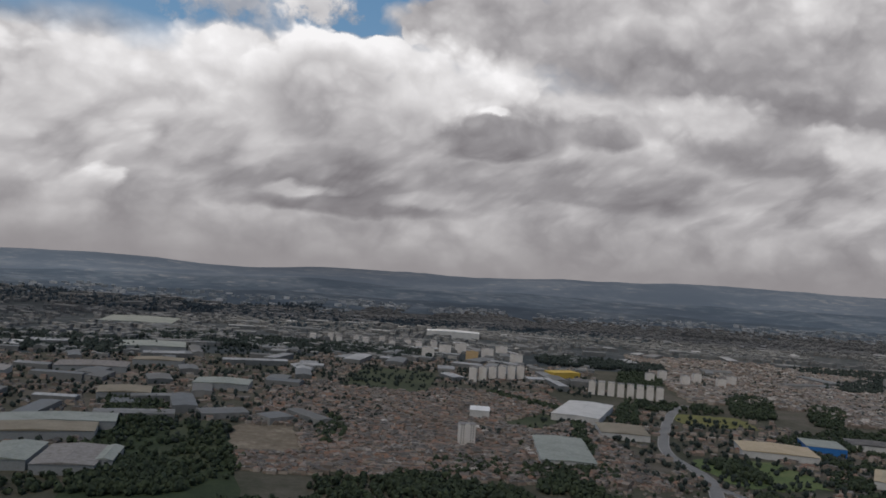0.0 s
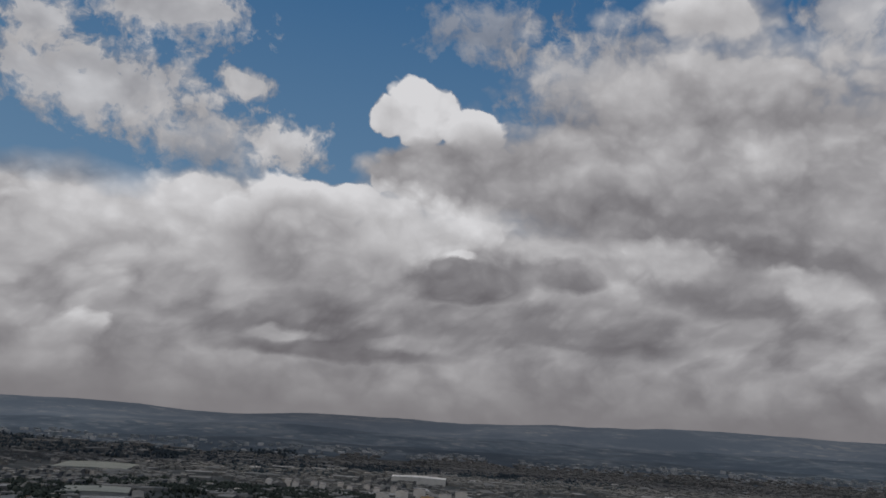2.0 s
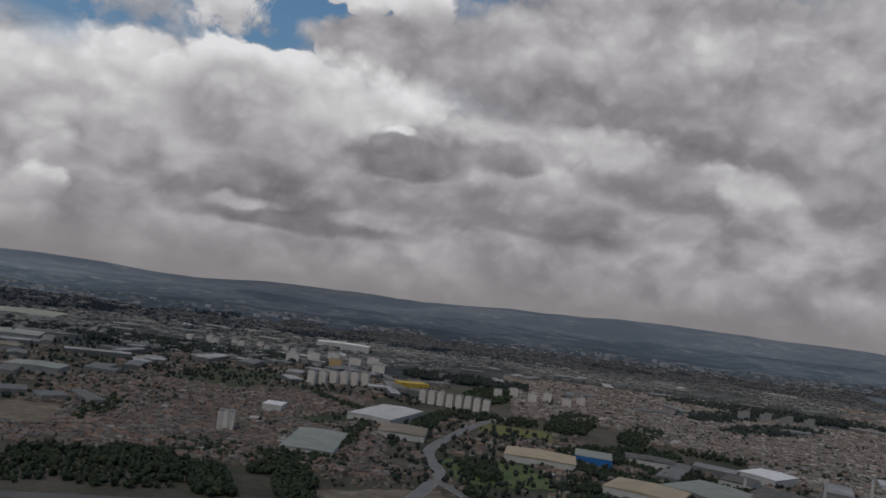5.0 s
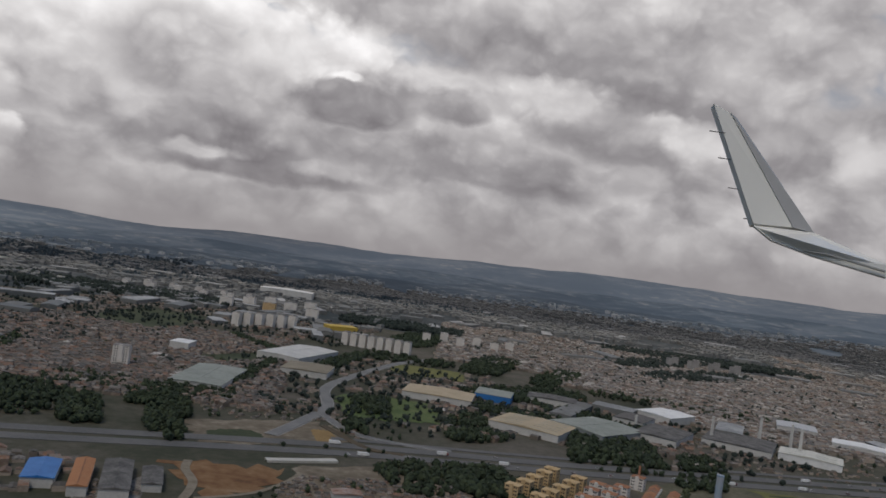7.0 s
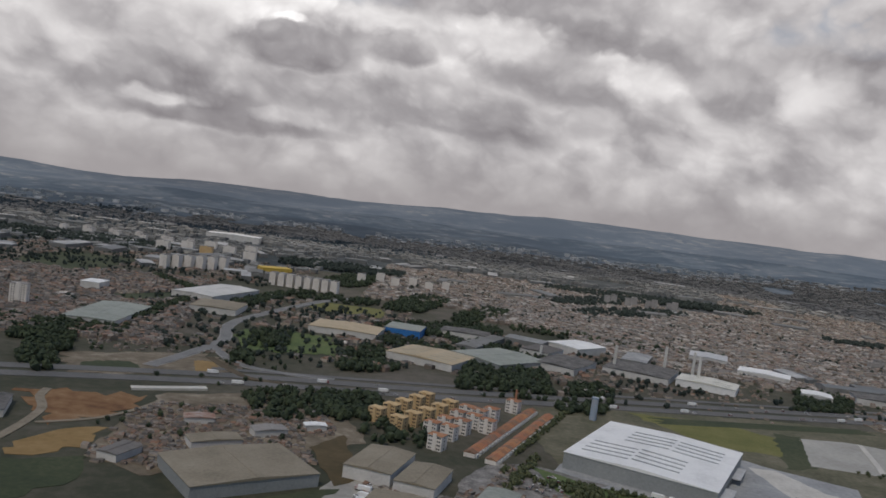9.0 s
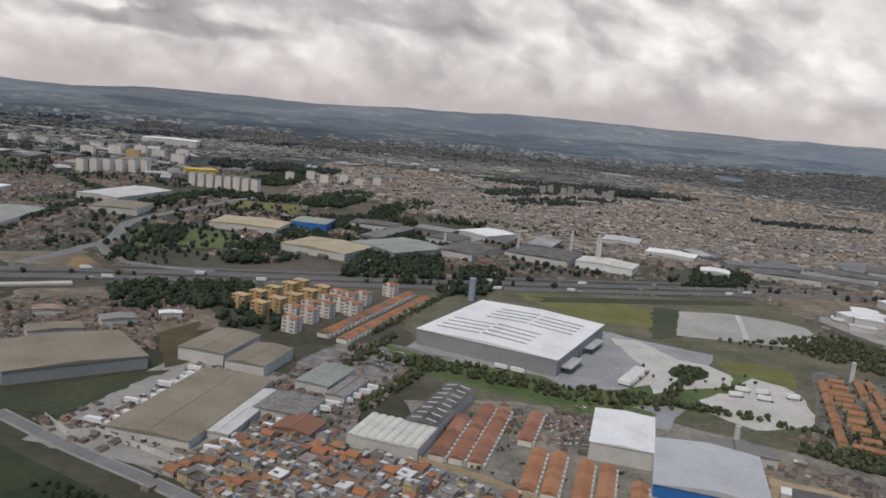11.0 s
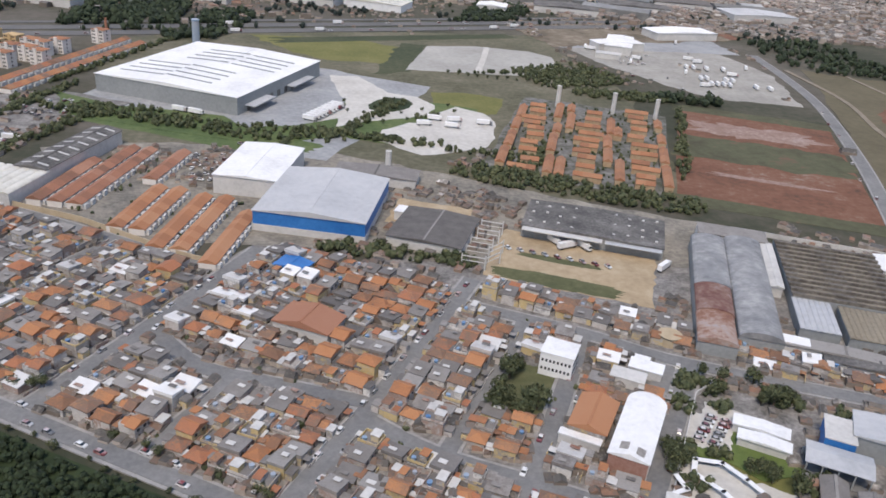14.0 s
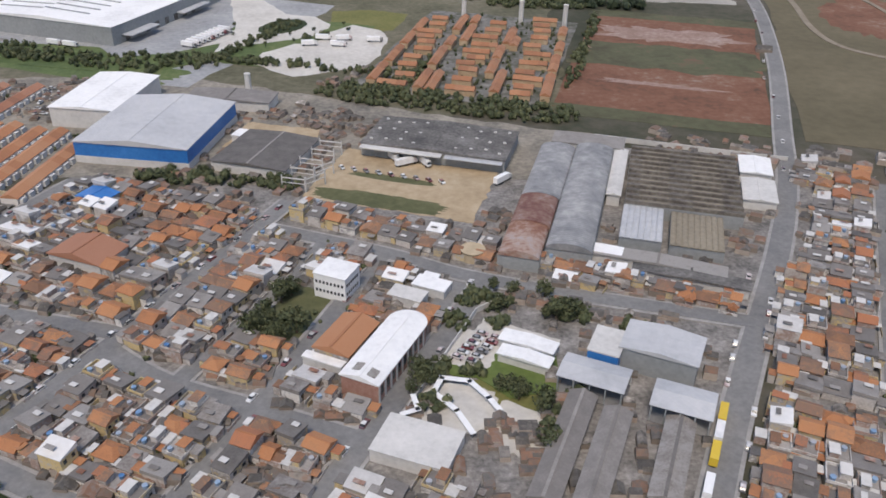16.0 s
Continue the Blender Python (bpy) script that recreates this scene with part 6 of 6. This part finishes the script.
woods("hedge", "dark green hedges and bushes along the bank", [(*town(285, 373), -32.5, 330, 15, 2300), (*town(290, 362), -32.5, 330, 12, 260)], 1, 1.7, 12, M_HEDGE)
woods("bushes", "low bushes in clumps on the grassy bank", [(*town(290, 350), -32.5, 330, 50, 1300)], 15, 1.1, 10, M_HEDGE, False, 26.0)
woods("tree_belt", "belts of dark trees round the warehouse and estate", [(470, 388, -27.5, 120, 14, 60), (555, 395, 55, 60, 8, 70), (640, 310, -24, 110, 22, 330), (412, 408, 63, 8, 60, 70), (413, 366, 66, 76, 7, 110), (396, 414, 70, 90, 6, 110), (425, 520, 68, 150, 5, 130), (452, 398, -24, 80, 22, 130), (515, 378, -10, 70, 20, 100), (575, 430, 50, 24, 15, 36), (588, 406, 30, 18, 6, 12), (665, 512, 10, 80, 5, 34), (702, 508, 22, 72, 58, 520), (618, 348, -20, 60, 8, 60), (560, 372, -18, 70, 8, 90),
      (722, 380, 66, 130, 6, 90), (632, 345, 60, 60, 8, 70), (720, 462, -10, 60, 18, 200), (575, 244, -25, 14, 10, 30), (548, 250, -15, 40, 8, 60)], 2, 2.4, 16, M_LEAF)
woods("estate_trees", "garden trees between the terraces", [(668, 378, -24, 80, 132, 420), (472, 284, -16, 60, 44, 40), (448, 318, -17, 36, 60, 40), (*town(330, 440), -32.5, 60, 110, 40), (*town(390, 440), -32.5, 40, 110, 30), (*town(240, 430), -32.5, 110, 74, 60), (*town(550, 480), -32.5, 80, 200, 90), (380, 290, -20, 90, 100, 70)], 11, 1.4, 10, M_LEAF)
woods("school_trees", "garden trees round the school blocks", [(612, 143, -33, 6, 8, 22), (620, 141, -33, 5, 4, 12), (629, 158, 0, 6, 5, 14), (628, 168, -30, 14, 8, 46), (648, 160, -30, 14, 7, 44), (664, 150, -30, 12, 5, 24), (618, 160, -30, 8, 6, 22), (633, 124, 70, 14, 4, 30), (609, 131, 0, 6, 5, 14), (641, 130, 0, 6, 4, 8)], 17, 2.0, 16, M_LEAF)
woods("wood", "dark patches of trees beside the motorway", [(280, 505, 30, 100, 70, 300), (405, 612, 15, 80, 40, 260), (688, 692, 10, 60, 26, 170), (325, 760, -20, 140, 40, 220),
      (420, 790, -20, 140, 40, 220), (560, 940, -10, 260, 60, 260), (30, 640, 10, 160, 50, 260), (-60, 560, 20, 120, 60, 260), (940, 560, 0, 90, 200, 300), (705, 732, 65, 100, 50, 300), (215, 1010, 0, 120, 70, 240), (870, 330, 60, 30, 20, 20),
      (330, 470, 0, 40, 60, 60), (-250, 600, 20, 140, 220, 500), (-80, 500, 20, 200, 50, 300), (-320, 480, 20, 200, 40, 200), (760, 455, -20, 40, 12, 60)], 3, 4.5, 12, None, True)
woods("grove", "dense dark trees between motorway and factories", [(23, 545, -64, 82, 28, 277), (-20, 560, -61, 39, 35, 166), (75, 572, -70, 154, 30, 453), (355, 870, 40, 161, 66, 535), (310, 1054, 89, 109, 30, 161), (408, 658, 79, 101, 72, 435), (296, 633, 33, 54, 28, 148), (206, 697, -84, 72, 34, 148), (204, 604, -82, 36, 21, 76), (296, 503, 89, 47, 39, 109), (469, 620, 73, 117, 41, 239), (-332, 753, -65, 193, 60, 460), (-231, 528, -65, 81, 69, 557), (51, 641, 86, 131, 21, 196), (150, 924, 81, 148, 24, 216), (327, 1065, 73, 201, 53, 429), (407, 1033, 69, 169, 43, 293), (217, 1249, 81, 191, 66, 503), (292, 690, 68, 70, 30, 70), (-140, 723, -78, 116, 25, 115), (-49, 572, -84, 54, 35, 151), (80, 690, 80, 130, 10, 120), (40, 960, -50, 150, 14, 160), (85, 800, 88, 110, 14, 110)], 41, 5.0, 12, None, True)
# bluish leaf tones stand in for haze, stronger and paler on the remote trees
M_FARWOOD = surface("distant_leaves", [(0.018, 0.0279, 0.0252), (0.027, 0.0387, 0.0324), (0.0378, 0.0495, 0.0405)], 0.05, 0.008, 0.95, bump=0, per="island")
M_HAZEWOOD = surface("hazed_remote_leaves", [(0.032, 0.050, 0.064), (0.044, 0.064, 0.080), (0.058, 0.080, 0.098)], 0.05, 0.008, 0.95, bump=0, per="island")
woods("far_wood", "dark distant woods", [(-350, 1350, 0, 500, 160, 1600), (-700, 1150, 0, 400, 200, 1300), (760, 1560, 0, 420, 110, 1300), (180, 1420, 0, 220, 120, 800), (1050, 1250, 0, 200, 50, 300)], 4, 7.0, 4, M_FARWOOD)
woods("remote_wood", "remote woods tinted blue-grey as haze", [(20, 2050, 0, 700, 300, 2600), (-900, 2000, 0, 900, 400, 1600), (-494, 2022, -69, 771, 302, 900)], 45, 7.0, 4, M_HAZEWOOD)
woods("scattered_trees", "dark trees between the far sheds", [(-400, 850, 20, 560, 520, 1500), (-60, 1150, 0, 420, 300, 700), (190, 780, 0, 300, 340, 700), (450, 760, -20, 320, 240, 420), (-300, 1250, 0, 600, 200, 600)], 8, 4.2, 6, M_FARWOOD, True)
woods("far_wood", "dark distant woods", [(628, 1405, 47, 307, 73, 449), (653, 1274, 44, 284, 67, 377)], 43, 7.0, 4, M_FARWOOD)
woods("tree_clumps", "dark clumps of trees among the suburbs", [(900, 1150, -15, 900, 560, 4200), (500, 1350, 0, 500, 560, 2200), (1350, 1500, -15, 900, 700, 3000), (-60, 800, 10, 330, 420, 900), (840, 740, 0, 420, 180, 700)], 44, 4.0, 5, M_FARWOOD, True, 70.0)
woods("street_trees", "small trees scattered among the suburbs", [(900, 1150, -15, 900, 560, 700), (500, 1350, 0, 500, 560, 400), (-60, 800, 10, 330, 420, 260), (1350, 1500, -15, 900, 700, 500), (230, 440, 20, 130, 80, 40), (840, 740, 0, 400, 160, 140), (170, 600, 0, 160, 160, 120)], 6, 3.0, 6, None, True)


# ---- the wide town ----
def wide_town(name, label, zones, seed, size, margin=1.0, roof=None, wall=None):
    rnd = random.Random(seed)
    verts, polys, mats = [], [], []
    for x, y, ang, l, w, count in zones:
        c, s = math.cos(radians(ang)), math.sin(radians(ang))
        for _ in range(count):
            a, b = rnd.uniform(-l / 2, l / 2), rnd.uniform(-w / 2, w / 2)
            px, py = x + a * c - b * s, y + a * s + b * c
            if (size > 5.7 and noise.noise((px / 160, py / 160, 2.0)) < -0.32) or not free(px, py, margin):
                continue
            hx, hy = size * rnd.uniform(0.35, 0.75), size * rnd.uniform(0.35, 0.9)
            h = size * rnd.choice((0.35, 0.4, 0.55, 0.7)) * rnd.uniform(0.8, 1.2)
            if size > 20:
                hx, hy, h = hx * 0.8, hy * rnd.uniform(1.2, 2.4), rnd.uniform(5, 8)
            elif size > 12:
                h *= 0.6
            th = radians(ang + 20 * noise.noise((px / 200, py / 200, 5.0)) * 3 + rnd.choice((0, 90)))
            co, si = math.cos(th), math.sin(th)
            gz = land_height(px, py)
            if gz:
                gz, h = gz - 3.0, h + 4.0
            ring = [(px + i * hx * co - j * hy * si, py + i * hx * si + j * hy * co) for i, j in ((-1, -1), (1, -1), (1, 1), (-1, 1))]
            n = len(verts)
            verts += [(*q, gz - 0.5) for q in ring] + [(*q, gz + h) for q in ring]
            polys += [(n + i, n + (i + 1) % 4, n + 4 + (i + 1) % 4, n + 4 + i) for i in range(4)]
            mats += [1] * 4
            n = len(verts)
            rise = rnd.choice((0.05, 0.3, 0.6)) * min(hx, 2.5) + 0.05
            verts += [(*q, gz + h) for q in ring]
            verts += [((ring[0][0] + ring[1][0]) / 2, (ring[0][1] + ring[1][1]) / 2, gz + h + rise), ((ring[2][0] + ring[3][0]) / 2, (ring[2][1] + ring[3][1]) / 2, gz + h + rise)]
            polys += [(n, n + 4, n + 5, n + 3), (n + 4, n + 1, n + 2, n + 5), (n, n + 1, n + 4), (n + 2, n + 3, n + 5)]
            mats += [0] * 4
    me = bpy.data.meshes.new(name)
    me.from_pydata(verts, [], polys)
    me.materials.append(roof or M_TOWNROOF)
    me.materials.append(wall or M_TOWNWALL)
    me.polygons.foreach_set("material_index", mats)
    return tagged(new(name, me), label, "town", kind="stuff")


wide_town("yard_clutter", "small sheds, stores and stacked goods in the yards", [(*town(330, 440), -32.5, 62, 106, 900), (*town(400, 437), -32.5, 62, 100, 850), (626, 121, -33, 14, 14, 40), (655, 163, -30, 40, 12, 60), (570, 300, -20, 60, 40, 110), (480, 330, -16, 70, 40, 120), (*town(240, 430), -32.5, 100, 74, 300), (*town(555, 480), -32.5, 90, 190, 380), (640, 112, -31, 40, 40, 60), (385, 262, -30, 90, 70, 160), (380, 345, -20, 50, 90, 230), (405, 410, -20, 40, 40, 70), (245, 430, 20, 110, 100, 900), (205, 385, 0, 40, 50, 90), (108, 380, 0, 40, 80, 70), (300, 300, -20, 40, 40, 60), (150, 560, 30, 110, 60, 120), (790, 690, 15, 180, 80, 500), (560, 265, -20, 60, 60, 120), (655, 190, -24, 90, 40, 200), (720, 225, -24, 50, 90, 160), (600, 278, -24, 40, 40, 90),
      (340, 330, -14, 60, 110, 110), (500, 345, -16, 30, 30, 60), (790, 560, -15, 160, 160, 260), (870, 720, 10, 320, 120, 420), (520, 740, -20, 260, 160, 420), (*town(470, 440), -32.5, 60, 90, 70), (150, 600, 10, 120, 120, 200), (640, 330, -24, 110, 26, 90)], 32, 2.4, 0.5)
wide_town("suburb", "dense small houses of a hillside suburb", [(-60, 800, 10, 330, 420, 6500), (40, 400, 20, 100, 60, 120), (-100, 690, 10, 200, 160, 1100), (840, 260, -30, 160, 160, 400)], 21, 4.8)
wide_town("suburb", "endless grey and clay-red suburb", [(900, 1130, -15, 900, 540, 16000), (1350, 1500, -15, 900, 700, 9000), (500, 1350, 0, 500, 560, 6000), (700, 850, -20, 420, 160, 2400), (1050, 780, -10, 420, 240, 2800)], 22, 5.6, 1.0, M_TOWNPALE)
wide_town("far_town", "far suburbs in haze-tinted colours", [(900, 2150, 0, 2000, 900, 12000), (-300, 1750, 0, 900, 1000, 3000), (-900, 1600, 0, 900, 1100, 1200), (1900, 2100, 0, 900, 1200, 3000), (300, 2350, 0, 1400, 300, 1500)], 23, 9.5, 1.0, M_FARTOWN, M_FARTOWN)
wide_town("far_town", "haze-tinted pale roofs scattered over the far slopes", [(600, 2620, 0, 2200, 240, 700), (-900, 2400, 0, 1000, 500, 200)], 27, 11.5, 1.0, M_HAZETOWN, M_HAZETOWN)
wide_town("far_sheds", "long pale sheds scattered over the far land", [(-450, 900, 20, 500, 700, 80), (-100, 1250, 0, 500, 300, 40), (440, 790, -20, 220, 160, 12), (900, 1700, 0, 1600, 900, 110), (-500, 1900, 0, 1200, 1000, 80), (880, 790, -10, 360, 120, 36)], 24, 23.0, 8.0, M_SHEDROOF, M_FARTOWN)
wide_town("small_sheds", "low sheds and stores between the factories", [(-330, 880, 20, 500, 560, 1100), (-60, 1200, 0, 420, 260, 800), (180, 800, 0, 280, 340, 420), (420, 760, -20, 300, 240, 300)], 25, 5.0, 1.5)


# ---- vehicles ----
def wheel_mesh(r, w):
    bm = bmesh.new()
    bmesh.ops.create_cone(bm, cap_ends=True, segments=10, radius1=r, radius2=r, depth=w, matrix=Matrix.Rotation(radians(90), 4, "X"))
    return mesh_of("wheel", bm, M_RUBBER)


def car_kind():
    t = thing("car", "parked car on the street", "car", at(0, 0), "parked cars")
    part("body", extrude_profile([(-1.45, 0.25), (1.45, 0.25), (1.5, 0.6), (0.8, 0.72), (-1.4, 0.75), (-1.5, 0.5)], -0.6, 0.6), M_PAINT, t)
    cabin = part("cabin", extrude_profile([(-1.3, 0.73), (0.75, 0.71), (0.3, 1.05), (-0.9, 1.08)], -0.52, 0.52), M_GLASS, t)
    part("roof_panel", box(-0.85, -0.5, 1.06, 0.28, 0.5, 1.12), M_PAINT, cabin)
    wm = wheel_mesh(0.25, 1.28)
    for wx in (-0.95, 0.95):
        share("axle", wm, t, pose(wx, 0, 0.25))
    return t


def truck_kind(l=8.0, material=None, label="white box lorry parked in a yard", name="lorry", cab=True):
    t = thing(name, label, name, at(0, 0), "lorries")
    part("cargo_box" if cab else "body", box(-l / 2, -0.85, 0.6, l / 2 - (1.5 if cab else 0), 0.85, 2.6), material or M_WHITE, t)
    part("chassis", box(-l / 2, -0.6, 0.35, l / 2, 0.6, 0.58), M_RUBBER, t)
    if cab:
        cab_ = part("cab", extrude_profile([(l / 2 - 1.35, 0.6), (l / 2, 0.6), (l / 2, 1.3), (l / 2 - 0.3, 2.1), (l / 2 - 1.35, 2.1)], -0.8, 0.8), M_PAINT, t)
        part("windscreen", extrude_profile([(l / 2 - 0.02, 1.3), (l / 2 + 0.03, 1.3), (l / 2 - 0.27, 2.05), (l / 2 - 0.32, 2.05)], -0.72, 0.72), M_GLASS, cab_)
    else:
        part("window_band", box(-l / 2 + 0.2, -0.87, 1.5, l / 2 - 0.2, 0.87, 2.1), M_GLASS, t)
    wm = wheel_mesh(0.35, 1.7)
    for wx in (-l / 2 + 1.2, l / 2 - 1):
        share("axle", wm, t, pose(wx, 0, 0.35))
    return t


CAR, LORRY = car_kind(), truck_kind()
first = {"car": True, "lorry": True}


def place(ob, key, x, y, ang, z=0.2):
    m = at(x, y, ang, z)
    if first.pop(key, False):
        ob.matrix_world = m
        return ob
    return copy_thing(ob, m)


rnd = random.Random(9)
for u_, v0_, v1_, off in ((296, 392, 465, 2.2), (366, 392, 495, 2.2), (409, 392, 480, 2.0), (435, 392, 484, 2.2), (503.5, 395, 520, 3.2)):
    v_ = v0_
    while v_ < v1_:
        v_ += rnd.uniform(4, 15)
        x, y = town(u_ + rnd.choice((-off, off)), v_)
        place(CAR, "car", x, y, 57.5 + rnd.choice((0, 180)))
for k in range(22):
    x, y = town(205 + k * 7.4 + rnd.uniform(-2, 2), 388 + rnd.choice((-2.3, 2.3)))
    place(CAR, "car", x, y, -32.5)
for k in range(20):
    x, y = (741 + k * 5.4, 222 + k * 11.4)
    if k % 2:
        place(CAR, "car", x + rnd.uniform(-2, 2), y, 64)
for k in range(14):
    place(CAR, "car", 497 + rnd.uniform(-14, 6), 345 + rnd.uniform(-18, 16), rnd.uniform(0, 180))
for k in range(9):
    place(CAR, "car", 596 + k * 4, 262 - k * 1.9 - 9, -70)
for k in range(9):
    place(LORRY, "lorry", 531 + k * 1.9, 398 + k * 3.1, -32 + rnd.uniform(-3, 3), 0.4)
for x, y, a in ((588, 395, 0), (602, 392, -20), (605, 402, 0), (595, 404, -15), (620, 398, -10), (468, 408, -27), (476, 404, -27), (614, 258, -65), (618, 253, 20), (624, 253, -68), (648, 236, 40), (346, 199, -34)):
    place(LORRY, "lorry", x, y, a, 0.4)
for k in range(12):
    place(CAR if k % 3 else LORRY, "lorry", 300 + k * 2.2, 300 + k * 7.4 + rnd.uniform(-1, 1), 166, 0.4)
for k in range(11):
    if k % 4 != 3:
        place(LORRY, "lorry", 308 + k * 1.4 + rnd.uniform(-0.5, 0.5), 296 + k * 6.2, 166 + rnd.uniform(-4, 4), 0.4)
for k in range(16):
    place(CAR, "car", 296 + (k % 8) * 4.6, 295 - (k % 8) * 2.2 + (k // 8) * 5, 60 + rnd.uniform(-10, 10), 0.4)
for k in range(18):
    place(CAR, "car", 402 + rnd.uniform(-14, 18), 408 + rnd.uniform(-14, 12), rnd.choice((68, -22)), 0.4)
for k in range(14):
    place(LORRY, "lorry", 312 + k * 4.2 + 38, 292 + k * 6.0 - 10, -13 + rnd.uniform(-4, 4), 0.4)
for k in range(18):
    place(CAR if k % 2 else LORRY, "lorry", 800 + rnd.uniform(-52, 60), 540 + rnd.uniform(-60, 120), rnd.choice((0, -25, 65)), 0.4)
for row_, count in ((0, 13), (1, 13), (2, 9), (3, 7)):
    for k in range(count):
        if rnd.random() < 0.3:
            place(LORRY, "lorry", 793 + k * 4.3 + row_ * 5 + rnd.uniform(-0.6, 0.6), 514 + rnd.uniform(-1.5, 1.5) - k * 1.0 - row_ * 15 + (row_ > 1) * 62, 78 + rnd.uniform(-3, 3), 0.4)
for k in range(24):
    place(CAR if k % 4 else LORRY, "car", 745 + rnd.uniform(0, 34), 548 + rnd.uniform(0, 60), rnd.choice((66, -24)), 0.4)
for k in range(40):
    j = rnd.uniform(3, 7.9)
    a, b = HIGH[int(j)], HIGH[int(j) + 1]
    f = j - int(j)
    side = rnd.choice((-3, 3, 16, 21))
    place(CAR if rnd.random() < 0.7 else LORRY, "highway", a[0] + (b[0] - a[0]) * f - side * 0.3, a[1] + (b[1] - a[1]) * f + side, math.degrees(math.atan2(b[1] - a[1], b[0] - a[0])), 0.4)
for v_, paint, label in ((459, M_BUSYEL, "yellow city bus at the kerb"), (453, M_WHITE, "white city bus at the kerb"), (446.5, M_BUSYEL, "yellow city bus at the kerb"), (437, M_WHITE, "white city bus at the kerb")):
    b_ = truck_kind(5.6, paint, label, "bus", False)
    b_.matrix_world = at(*town(500.6, v_), 57.5, 0.42)
for k in range(12):
    place(CAR, "car", 617 + (k % 6) * 1.5 + (k // 6) * 3, 146 + (k % 6) * 1.6 - (k // 6) * 2, -33 + (k % 3) * 4, 0.5)
for k in range(26):
    place(CAR, "car", 482 + (k % 5) * 4.2 + rnd.uniform(-1, 1), 315 + (k // 5) * 6 + rnd.uniform(-1, 1), rnd.choice((74, -16)), 0.4)


# ---- walls and the switchyard ----
def wall_run(label, pts, h, material):
    t = thing("boundary_wall", label, "wall")
    for (x0, y0), (x1, y1) in zip(pts, pts[1:]):
        d = math.hypot(x1 - x0, y1 - y0)
        share("wall_panel", mesh_of("wall_panel", box(-d / 2, -0.12, 0, d / 2, 0.12, h), material), t, at((x0 + x1) / 2, (y0 + y1) / 2, math.degrees(math.atan2(y1 - y0, x1 - x0))))


wall_run("long yellowish boundary wall of the terraces", [town(201, 471.5), town(231, 474), town(276, 470), town(291, 471)], 2.2, M_TANROOF)
wall_run("pale boundary wall of the depot yard", [(281, 302), (295, 288), (304, 292), (336, 274), (367, 259)], 2.2, M_PALE)
wall_run("pale wall along the red plot", [(690, 268), (742, 244), (752, 240)], 2.0, M_PALE)
wall_run("white wall round the school", [town(439, 428), town(439, 474), town(444, 484)], 1.6, M_PALE)
gantry = thing("switchyard_gantry", "grey concrete gantry of an electric switchyard", "gantry", at(0, 0), "switchyard gantries")
part("post", box(-4.1, -0.15, 0, -3.8, 0.15, 5.4), M_PALE, gantry)
part("post", box(3.8, -0.15, 0, 4.1, 0.15, 5.4), M_PALE, gantry)
part("beam", box(-4.1, -0.12, 4.4, 4.1, 0.12, 4.7), M_PALE, gantry)
part("beam", box(-3.8, -0.1, 2.8, 3.8, 0.1, 3.0), M_PALE, gantry)
for k, (gx, gy) in enumerate(((580, 238), (583, 245), (586, 252), (590, 259), (593, 266), (587, 239), (590, 247))):
    if k == 0:
        gantry.matrix_world = at(gx, gy, -22)
    else:
        copy_thing(gantry, at(gx, gy, -22 + (k > 4) * 60))


# ---- the aircraft wing tip ----
def wing():
    t = thing("aircraft_wing", "pale grey aircraft wing with upturned winglet", "wing")

    def dirv(az, el, dist):
        k = dist / math.cos(radians(az))
        return (265.6 + k * math.sin(radians(az)), -0.7 + dist, 139.6 + k * math.tan(radians(el)))

    def slab(name, pts, thick, material, label=""):
        bm = bmesh.new()
        n = len(pts)
        v1 = [bm.verts.new(p) for p in pts]
        v2 = [bm.verts.new((p[0], p[1] + thick, p[2] - thick * 0.3)) for p in pts]
        bm.faces.new(v1)
        bm.faces.new(v2[::-1])
        for i in range(n):
            bm.faces.new((v1[i - 1], v2[i - 1], v2[i], v1[i]))
        bmesh.ops.recalc_face_normals(bm, faces=bm.faces)
        return part(name, bm, material, t, label)

    slab("winglet", [dirv(15.83, 12.5, 10.4), dirv(17.0, 12.0, 10.4), dirv(21.8, 5.0, 10.1), dirv(19.36, 4.95, 10.1)], 0.12, M_WING)
    slab("leading_edge", [dirv(17.0, 12.0, 10.38), dirv(17.4, 11.7, 10.4), dirv(23.1, 4.75, 10.1), dirv(21.8, 5.0, 10.08)], 0.14, M_WINGEDGE, "darker grey leading edge")
    slab("wing_tip", [dirv(19.36, 4.85, 10.1), dirv(23.0, 4.8, 10.1), dirv(27.5, 3.3, 9.0), dirv(27.5, 2.5, 9.0), dirv(23.2, 3.3, 9.7), dirv(20.6, 4.0, 10.0)], 0.04, M_WING)
    slab("aileron_gap", [dirv(22.6, 3.55, 9.75), dirv(24.0, 3.5, 9.5), dirv(27.4, 2.85, 8.98), dirv(27.4, 2.95, 8.98), dirv(24.0, 3.62, 9.5)], 0.02, M_WINGEDGE, "dark hinge gap")
    for az, el_ in ((16.3, 10.7), (17.1, 9.0), (18.0, 7.1), (19.2, 5.2)):
        p = Vector(dirv(az, el_, 10.3))
        bm = bmesh.new()
        bmesh.ops.create_cone(bm, cap_ends=True, segments=6, radius1=0.007, radius2=0.004, depth=0.2, matrix=Matrix.Translation(p) @ Matrix.Rotation(radians(90), 4, "Y"))
        part("static_wick", bm, M_RUBBER, t)


wing()
